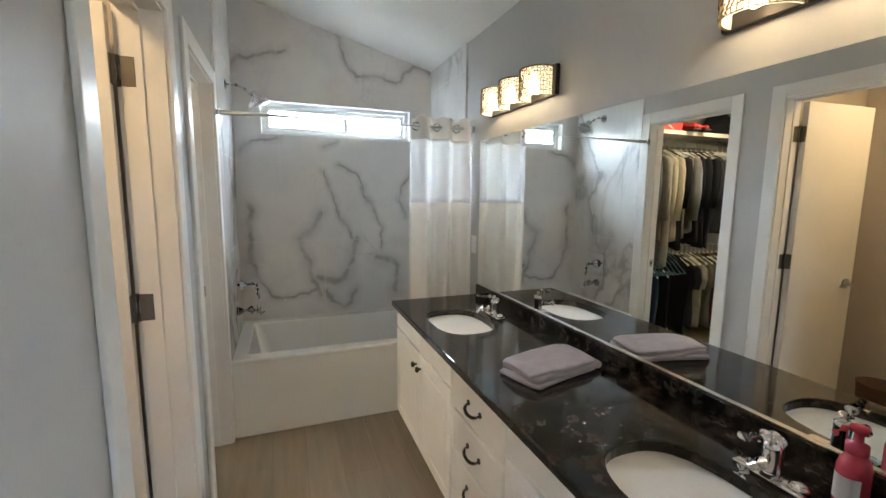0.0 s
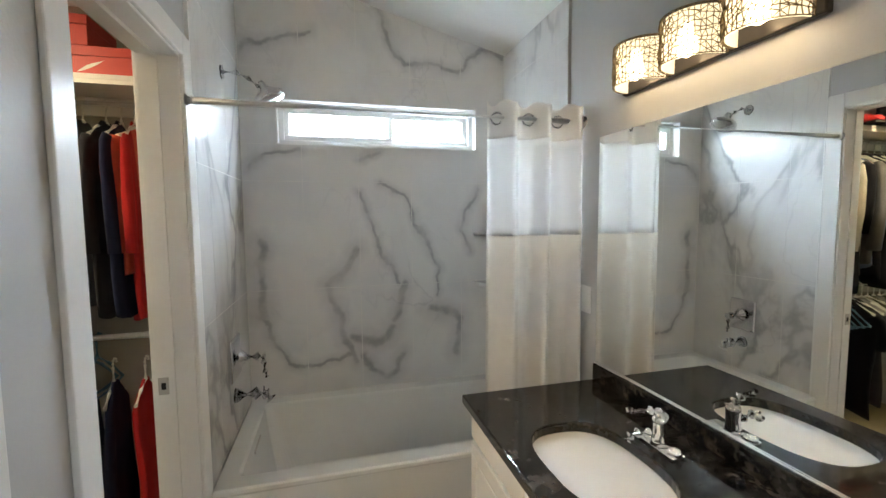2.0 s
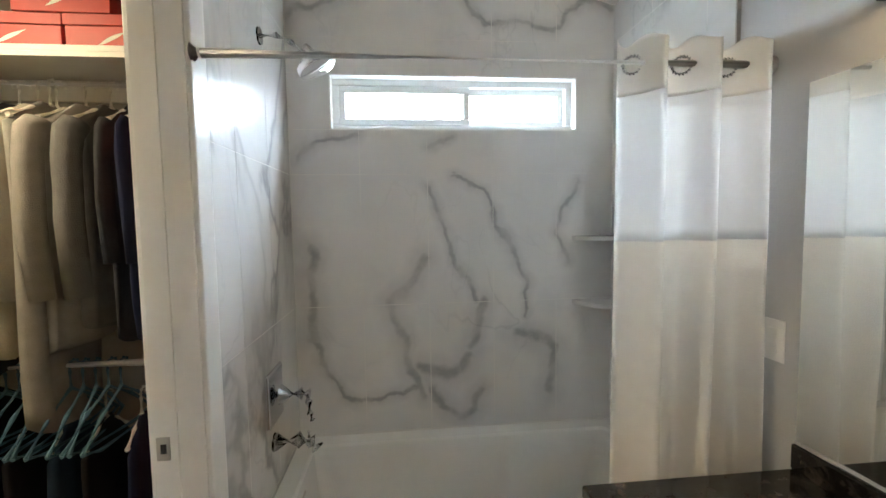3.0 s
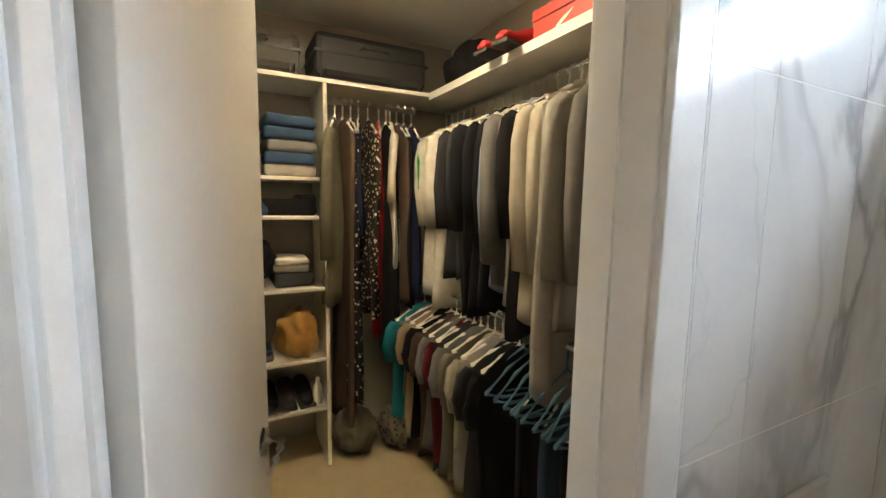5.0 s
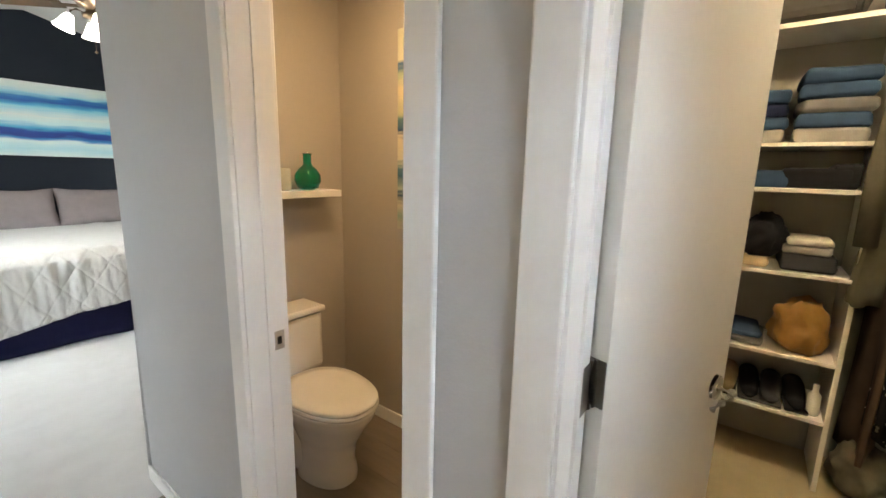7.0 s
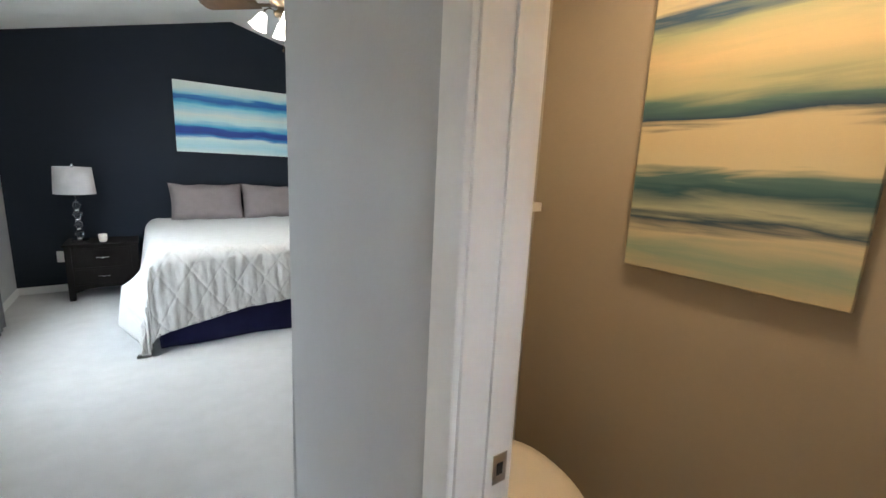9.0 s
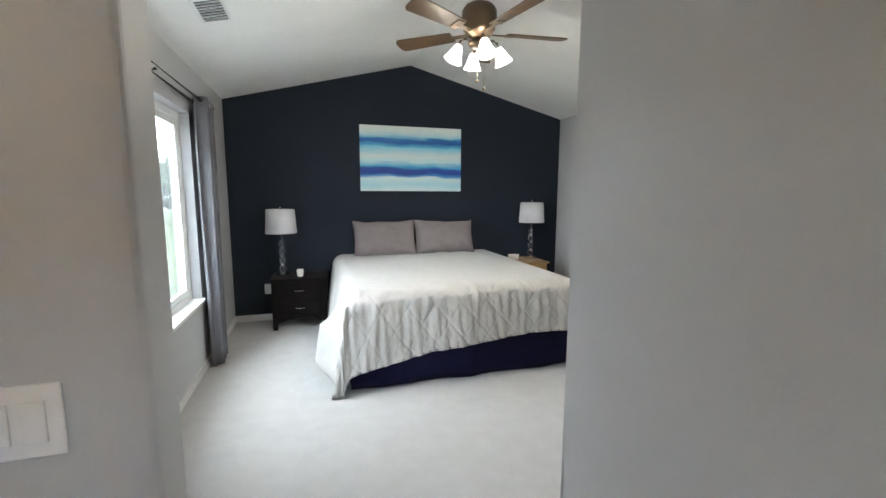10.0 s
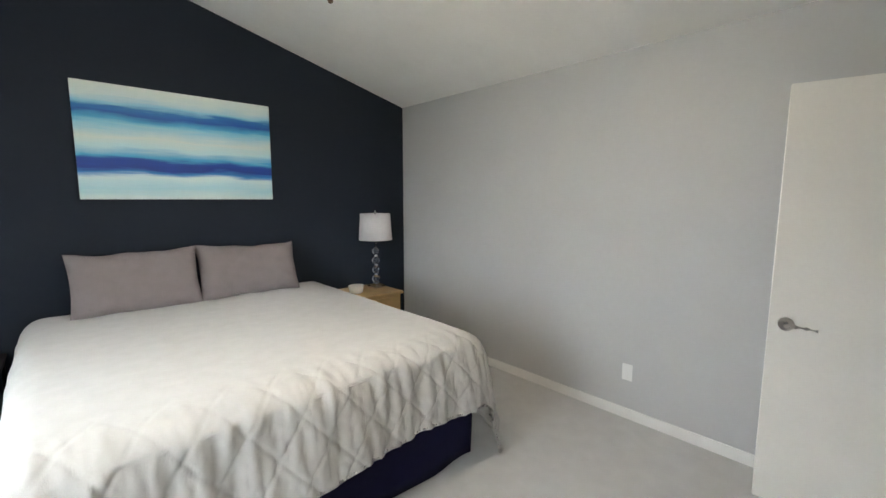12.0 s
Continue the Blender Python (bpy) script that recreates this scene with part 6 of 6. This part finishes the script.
for k, (c, y, z, w, h) in enumerate((("white", 2.21, 0, 0.14, 0.07), ("lgrey", 2.21, 0.07, 0.13, 0.06), ("tan", 2.38, 0, 0.17, 0.045), ("charcoal", 2.60, 0, 0.20, 0.08), ("lgrey", 2.60, 0.08, 0.18, 0.04), ("white", 2.60, 0.12, 0.17, 0.03), ("grey", 2.22, 0.13, 0.13, 0.06))):
    folded("folded_clothes", SX, y, 1.023 + z, 0.26, w, h, C[c], "pale folded clothes on the closet shelf", seed=30 + k)
for k, (c, y, z, w, h) in enumerate((("white", 2.25, 0, 0.20, 0.03), ("grey", 2.38, 0, 0.22, 0.035), ("denim", 2.38, 0.035, 0.20, 0.03), ("black", 2.25, 0.03, 0.18, 0.13))):
    folded("folded_clothes", SX, y, 0.633 + z, 0.27, w, h, C[c], "folded trousers on the closet shelf", seed=40 + k)


def lumpy(name, x, y, z, rx, ry, rz, material, label, category, seed=0):
    bm = bmesh.new()
    bmesh.ops.create_icosphere(bm, subdivisions=4, radius=1.0)
    for q in bm.verts:
        d = 1 + 0.26 * noise.noise(q.co * 1.7 + Vector((seed, 0, 0))) + 0.16 * noise.noise(q.co * 4.2 + Vector((0, seed, 0))) + 0.05 * noise.noise(q.co * 11)
        q.co = Vector((q.co.x * rx, q.co.y * ry, q.co.z * rz)) * d
        q.co.z = max(-rz * 0.8, q.co.z)
    ob = part(name, bm, material, smooth=True)
    ob.matrix_world = pose(x, y, z + rz * 0.8 + 0.001)
    return tagged(ob, label, category)


lumpy("knit_hat", SX + 0.04, 2.24, 1.401, 0.10, 0.075, 0.055, C["tan"], "tan knit cap on the closet shelf", "hat", 2)
lumpy("bag", SX + 0.02, 2.42, 1.07, 0.11, 0.10, 0.11, C["black"], "soft black bag on the closet shelf", "bag", 4)
lumpy("hand_bag", SX + 0.05, 2.62, 0.634, 0.12, 0.11, 0.14, cloth_mat("mustard_leather", (0.30, 0.16, 0.035), 0.55), "mustard yellow slouchy bag on the closet shelf", "bag", 6)
lumpy("backpack", CX + 0.24, 2.94, 0.0, 0.17, 0.12, 0.13, C["olive"], "dull olive duffel bag on the closet floor", "bag", 8)
lumpy("tote_bag", CX + 0.30, 3.16, 0.0, 0.15, 0.07, 0.12, print_mat("floral_print", (0.13, 0.115, 0.09), (0.03, 0.03, 0.03), 38, 0.30), "patterned tote bag on the closet floor", "bag", 9)


def shoe(x, y, z, turn, material, label, group="shoes"):
    t = thing("shoe", pose(x, y, z, 0, 0, turn), label, "shoe", group)
    L, W = 0.27, 0.045

    def f(u, v):
        a = 2 * math.pi * u
        k = v
        px = -L / 2 + L * k
        w = W * (0.72 + 0.28 * math.sin(math.pi * min(1, 0.25 + k * 0.8))) * (1 if 0.04 < k < 0.96 else 0.5)
        h = 0.085 if k < 0.35 else 0.085 - 0.045 * min(1, (k - 0.35) / 0.4)
        if k >= 0.96 or k <= 0.04:
            h *= 0.5
        return (px, w * math.cos(a), 0.018 + h * 0.5 + h * 0.5 * math.sin(a))
    bm = bmesh.new()
    vs = grid(bm, 16, 14, f, wrap=True)
    bm.faces.new([r[0] for r in vs])
    bm.faces.new([r[-1] for r in vs])
    part("upper", bm, material, t, smooth=True)
    part("sole", boxes((-L / 2, L / 2, -W, W, 0.001, 0.018), bevel=0.006), SOLE, t, "rubber sole")
    return t


SOLE = mat("dark_rubber", (0.03, 0.028, 0.026), 0.7)
for k, c in enumerate(("brown", "black", "tan", "black", "charcoal", "black")):
    shoe(SX + 0.02, 2.19 + 0.092 * k, 0.351, 3 * (k % 2), C[c], "shoe with its toe forward on the low closet shelf", "shoes on the closet shelf")
sp = thing("spray_bottle", pose(FX - 0.06, 2.715, 0.351), "small white spray bottle on the low shelf", "bottle")
bm = bmesh.new()
lathe(bm, [(0.022, 0), (0.025, 0.006), (0.025, 0.10), (0.012, 0.118), (0.012, 0.15), (0.004, 0.152)], 18)
part("bottle", bm, HANGER, sp, smooth=True)


def suitcase(name, x, y, z, lx, ly, lz, material, label):
    t = thing(name, pose(x, y, z), label, "suitcase")
    part("shell", boxes((-lx / 2, lx / 2, -ly / 2, ly / 2, 0.012, lz), bevel=0.035), material, t)
    part("zip_band", boxes((-lx / 2 - 0.003, lx / 2 + 0.003, -ly / 2 - 0.003, ly / 2 + 0.003, lz * 0.55, lz * 0.55 + 0.012)), BLACKMETAL, t)
    bm = bmesh.new()
    tube(bm, [(lx / 2 - 0.01, -0.08, lz * 0.7), (lx / 2 + 0.03, -0.07, lz * 0.7), (lx / 2 + 0.03, 0.07, lz * 0.7), (lx / 2 - 0.01, 0.08, lz * 0.7)], 0.010, 8)
    part("handle", bm, BLACKMETAL, t, "black carry handle", True)
    for s in (-1, 1):
        bm = bmesh.new()
        tube(bm, [(lx / 2 - 0.02, s * (ly / 2 - 0.04) - 0.012, 0.03), (lx / 2 - 0.02, s * (ly / 2 - 0.04) + 0.012, 0.03)], 0.03, 16)
        part("wheel", bm, SOLE, t, "black wheel")


suitcase("suitcase", CX + 0.19, 3.03, 2.101, 0.34, 0.62, 0.24, mat("dark_grey_nylon", (0.020, 0.020, 0.021), 0.7, var=0.2, scale=20), "dark grey soft suitcase lying on the closet top shelf")
suitcase("suitcase", CX + 0.19, 2.42, 2.101, 0.34, 0.46, 0.20, mat("taupe_nylon", (0.06, 0.055, 0.048), 0.7, var=0.2, scale=20), "grey soft suitcase lying on the closet top shelf")
lumpy("duffel_bag", -3.20, 3.53, 2.101, 0.17, 0.13, 0.13, C["black"], "black duffel bag on the closet top shelf", "bag", 12)
REDBOX = mat("red_cardboard", (0.48, 0.035, 0.02), 0.5, var=0.08)
LOGO = mat("white_print", (0.7, 0.62, 0.55), 0.5)
for k, (x, z, turn) in enumerate(((-2.37, 2.101, 2), (-2.03, 2.101, -1), (-2.20, 2.231, 1))):
    t = thing("shoe_box", pose(x, 3.53, z, 0, 0, turn), "red cardboard shoe box with a white swoosh-like mark", "shoe box", "red shoe boxes")
    part("box", boxes((-0.16, 0.16, -0.13, 0.13, 0, 0.085), bevel=0.002), REDBOX, t)
    part("lid", boxes((-0.164, 0.164, -0.134, 0.134, 0.086, 0.126), bevel=0.002), REDBOX, t)
    bm = bmesh.new()
    lo = [(-0.05 + 0.10 * q, 0.018 + 0.05 * q ** 1.5) for q in (j / 8 for j in range(9))]
    up = [(-0.05 + 0.10 * q, 0.018 + 0.05 * q ** 1.5 + 0.022 * math.sin(math.pi * min(1, q * 1.0)) * (1 - q * 0.5)) for q in (j / 8 for j in range(9))]
    pts = lo + list(reversed(up))[1:-1]
    bm.faces.new([bm.verts.new((p, -0.1312, q)) for p, q in pts])
    part("mark", bm, LOGO, t, "white curved mark")
REDSHOE = cloth_mat("red_mesh", (0.45, 0.02, 0.02), 0.7)
shoe(-2.60, 3.40, 2.101, -80, REDSHOE, "red running shoe on the closet top shelf", "red shoes")
shoe(-2.72, 3.395, 2.101, -84, REDSHOE, "red running shoe on the closet top shelf", "red shoes")

# ---- outdoors ----
GRASS = mat("lawn", (0.055, 0.068, 0.030), 0.95, var=0.5, scale=2.0, bump=0.6, bump_scale=60)
SIDING = mat("pale_siding", (0.44, 0.45, 0.46), 0.7, var=0.05)
ROOFMAT = mat("grey_shingles", (0.20, 0.21, 0.22), 0.9, var=0.2, scale=8)
gr = bmesh.new()
box(gr, 0.35, 400, -400, 400, -0.75, -0.45)
box(gr, -400, 0.35, NORTH + 0.35, 400, -0.75, -0.45)
setting("ground", gr, GRASS, "green lawn behind the house", "ground")
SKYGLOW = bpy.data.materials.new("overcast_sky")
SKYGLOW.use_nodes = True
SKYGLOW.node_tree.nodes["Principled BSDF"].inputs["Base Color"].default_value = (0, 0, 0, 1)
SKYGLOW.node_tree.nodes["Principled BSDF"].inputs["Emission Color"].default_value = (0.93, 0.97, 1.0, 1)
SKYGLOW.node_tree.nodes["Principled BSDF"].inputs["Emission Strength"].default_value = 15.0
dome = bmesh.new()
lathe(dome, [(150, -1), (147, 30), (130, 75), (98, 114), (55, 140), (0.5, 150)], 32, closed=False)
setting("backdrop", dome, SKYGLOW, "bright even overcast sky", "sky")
hs = thing("house", pose(7.6, -15.4, -0.45, 0, 0, 30), "pale grey neighbouring house with shingle roof", "house")
part("wall", boxes((0, 21, -7, 0, 0, 2.55)), SIDING, hs)
for k in range(12):
    part("siding_board", boxes((0, 21, 0.002, 0.02, 0.2 * k + 0.05, 0.2 * k + 0.24)), SIDING, hs)
bm = bmesh.new()
v = [bm.verts.new(p) for p in ((-0.4, 0.5, 2.53), (-0.4, -7.5, 2.53), (21.4, -7.5, 2.53), (21.4, 0.5, 2.53), (-0.4, -3.5, 3.9), (21.4, -3.5, 3.9))]
for q in ((0, 3, 5, 4), (1, 4, 5, 2), (0, 4, 1), (3, 2, 5), (0, 1, 2, 3)):
    bm.faces.new([v[k] for k in q])
part("roof", bm, ROOFMAT, hs, "grey shingle roof")
part("gutter", boxes((-0.4, 21.4, 0.5, 0.6, 2.44, 2.54), bevel=0.02), VINYL, hs, "white rain gutter")
for x in (8.5, 14.5):
    w = part("window", boxes((x - 0.7, x + 0.7, 0.021, 0.06, 1.0, 2.2)), VINYL, hs)
    part("pane", boxes((x - 0.62, x + 0.62, 0.061, 0.066, 1.08, 2.12)), ROOFMAT, w)
shd = thing("garden_shed", pose(2.95, -6.55, -0.45, 0, 0, -58), "blue-grey garden storage shed with a pale roof", "shed")
part("wall", boxes((-0.9, 0.9, -0.9, 0, 0, 0.82)), mat("blue_grey_panel", (0.16, 0.20, 0.29), 0.6), shd)
part("door", boxes((-0.4, 0.3, 0.001, 0.03, 0.05, 0.76), bevel=0.005), mat("pale_blue_panel", (0.26, 0.31, 0.39), 0.6), shd)
part("roof", boxes((-1.0, 1.0, -1.0, 0.12, 0.821, 0.87), bevel=0.01), SIDING, shd)


def leafy(name, x, y, z, r, h, n, size, material, label, seed):
    """A shrub: thin stems and many small leaves with gaps."""
    rnd = random.Random(seed)
    t = thing(name, pose(x, y, z), label, "shrub")
    bm = bmesh.new()
    for k in range(9):
        a = rnd.uniform(0, 6.28)
        q = rnd.uniform(0.3, 0.9) * r
        tube(bm, [(0.1 * r * math.cos(a), 0.1 * r * math.sin(a), 0), (0.5 * q * math.cos(a), 0.5 * q * math.sin(a), 0.5 * h), (q * math.cos(a), q * math.sin(a), 0.85 * h)], 0.012, 6, r_end=0.004)
    part("stems", bm, mat("bark", (0.08, 0.06, 0.045), 0.9), t)
    bm = bmesh.new()
    for k in range(n):
        d = Vector((rnd.gauss(0, 1), rnd.gauss(0, 1), rnd.gauss(0, 1))).normalized() * rnd.uniform(0.45, 1.0) ** 0.5
        p = Vector((d.x * r, d.y * r, h * 0.55 + d.z * h * 0.45)) * (1 + 0.18 * noise.noise(d * 2.5))
        m = Matrix.Translation(p) @ Euler((rnd.uniform(0, 6), rnd.uniform(0, 6), rnd.uniform(0, 6))).to_matrix().to_4x4()
        s = size * rnd.uniform(0.6, 1.3)
        bm.faces.new([bm.verts.new(m @ Vector(q)) for q in ((-s, 0, 0), (0, -0.45 * s, 0.1 * s), (s, 0, 0), (0, 0.45 * s, 0.1 * s))])
    ob = part("leaves", bm, material, t)
    return t


leafy("red_shrub", 1.60, -3.95, -0.45, 0.62, 0.42, 1800, 0.04, mat("red_leaves", (0.30, 0.025, 0.03), 0.7, var=0.4, scale=5), "low shrub with red leaves outside the window", 3)
leafy("flower_shrub", 2.6, -5.6, -0.45, 0.6, 0.22, 1200, 0.05, mat("green_leaves", (0.10, 0.15, 0.04), 0.8, var=0.4, scale=5), "low green shrub with pale blossoms in the yard", 4)
for x, y, r, h in ((8, -34, 2.6, 4.6), (12, -33, 3.0, 5.2), (16.5, -36, 3.2, 5.4), (22, -38, 3.0, 5.6)):
    leafy("tree", x, y, -0.45, r, h, 1500, 0.28, mat("tree_leaves", (0.12, 0.14, 0.10), 0.85, var=0.4, scale=1), "distant leafy tree behind the houses", int(x))

# ---- tiles of the tub alcove and floor planks ----
TG = 0.0016


def tile_piece(parent, corners, depth, axis):
    """One tile with its own thickness from four corners on the wall plane."""
    bm = bmesh.new()
    front = [bm.verts.new(c) for c in corners]
    if axis == 'y':
        back = [bm.verts.new((c[0], c[1] + depth, c[2])) for c in corners]
    else:
        back = [bm.verts.new((c[0] + depth, c[1], c[2])) for c in corners]
    bm.faces.new(front)
    for k in range(4):
        q = (k + 1) % 4
        bm.faces.new((front[k], front[q], back[q], back[k]))
    return part("tile", bm, VEINED if axis == 'y' else MARBLE, parent)


def split(a0, a1, step, start):
    out, a = [a0], start
    while a < a1 - 0.01:
        if a > a0 + 0.01:
            out.append(a)
        a += step
    return out + [a1]


tiles_n = thing("tiles_north", pose(0, 0, 0), "large marble-look wall tiles behind the tub", "wall tiles", kind="structure")
part("grout_bed", wall_with_holes('y', NORTH - 0.0128, 0.0123, -1.511, -0.001, lambda c: ceil_z(c) - 0.002, [(BATHWIN[0], BATHWIN[1], BATHWIN[2], BATHWIN[3])]), GROUT, tiles_n)
zs = sorted({0.49, 1.09, 1.69, 2.29, 2.89, BATHWIN[2], BATHWIN[3]})
xs = sorted({-1.510, -1.205, -0.90, -0.595, -0.29, -0.002, BATHWIN[0], BATHWIN[1]})
for z0, z1 in zip(zs, zs[1:]):
    near = z1 <= BATHWIN[2] + 1e-6 and z0 < BATHWIN[2] or z0 >= BATHWIN[3] - 1e-6
    use = [q for q in xs if not near or q not in (BATHWIN[0], BATHWIN[1])]
    for x0, x1 in zip(use, use[1:]):
        if x0 >= BATHWIN[0] - 1e-6 and x1 <= BATHWIN[1] + 1e-6 and z0 >= BATHWIN[2] - 1e-6 and z1 <= BATHWIN[3] + 1e-6:
            continue
        ta, tb = min(z1 - TG, ceil_z(x0) - 0.003), min(z1 - TG, ceil_z(x1) - 0.003)
        if max(ta, tb) <= z0 + TG + 0.01:
            continue
        ta, tb = max(ta, z0 + TG + 0.002), max(tb, z0 + TG + 0.002)
        y = NORTH - 0.0135
        tile_piece(tiles_n, [(x0 + TG, y, z0 + TG), (x1 - TG, y, z0 + TG), (x1 - TG, y, tb), (x0 + TG, y, ta)], 0.0125, 'y')
for nm, xf, s, ytop in (("tiles_west", BW + 0.0005, 1, BW), ("tiles_east", -0.0005, -1, 0.0)):
    tw = thing(nm, pose(0, 0, 0), "large marble-look wall tiles at the end of the tub alcove", "wall tiles", kind="structure")
    y_start = 2.9080 if s > 0 else 2.955
    top = ceil_z(ytop) - 0.004
    part("grout_bed", boxes((min(xf, xf + s * 0.0118), max(xf, xf + s * 0.0118), y_start, NORTH - 0.0110, 0.0, top)), GROUT, tw)
    ys = [y_start, 3.075, 3.38, NORTH - 0.0140]
    zz = [0.001, 0.49, 1.09, 1.69, 2.29, min(2.89, top)]
    for z0, z1 in zip(zz, zz[1:]):
        for y0, y1 in zip(ys, ys[1:]):
            if z1 - z0 < 0.02:
                continue
            tile_piece(tw, [(xf + s * 0.0125, y0 + TG, z0 + TG), (xf + s * 0.0125, y1 - TG, z0 + TG), (xf + s * 0.0125, y1 - TG, z1 - TG), (xf + s * 0.0125, y0 + TG, z1 - TG)], -s * 0.0115, 'x')
    part("edge_trim", boxes((min(xf, xf + s * 0.0130), max(xf, xf + s * 0.0130), y_start - 0.006, y_start - 0.0005, 0.0, top)), VINYL if s > 0 else NICKEL, tw, "thin tile edge trim")

PLANK = mat("tan_vinyl_plank", (0.205, 0.168, 0.128), 0.34, var=0.2, scale=5, random_tone=0.06, bump=0.1, bump_scale=60)
n, l = PLANK.node_tree.nodes, PLANK.node_tree.links
for nn in [q for q in n if q.bl_idname == "ShaderNodeTexNoise"][:2]:
    mp = n.new("ShaderNodeMapping")
    mp.inputs["Scale"].default_value = (5.0, 0.5, 1.0)
    src = nn.inputs["Vector"].links[0].from_socket
    l.new(src, mp.inputs["Vector"])
    l.new(mp.outputs[0], nn.inputs["Vector"])
fl = thing("floor_bath", pose(0, 0, 0), "tan wood-look vinyl plank floor", "floor", kind="structure")
part("subfloor", boxes((-2.66, 0.0, BN + 0.16, 2.045, -0.10, -0.004), (BW - 0.06, 0.0, 2.045, NORTH, -0.10, -0.004)), mat("dark_seam", (0.10, 0.08, 0.06), 0.9), fl)
PW, PL = 0.18, 1.22
plank_meshes = {}
k = 0
x = -2.56
while x < -0.55:
    y = BN + 0.161 - (k * 0.47 % PL)
    xe = min(x + PW, -0.50)
    while y < 2.875:
        ya, yb = max(y, BN + 0.161), min(y + PL, 2.875)
        if xe <= -1.62:
            yb = min(yb, 2.0)
        if yb - ya > 0.03:
            key = (round(xe - x, 3), round(yb - ya, 3))
            if key not in plank_meshes:
                bm = bmesh.new()
                box(bm, 0.0008, key[0] - 0.0008, 0.0008, key[1] - 0.0008, -0.004, 0.001)
                ob = part("plank", bm, PLANK, fl)
                plank_meshes[key] = ob.data
            else:
                ob = new("plank", plank_meshes[key])
                ob.parent = fl
            ob.location = (x, ya, 0)
        y += PL
    x += PW
    k += 1
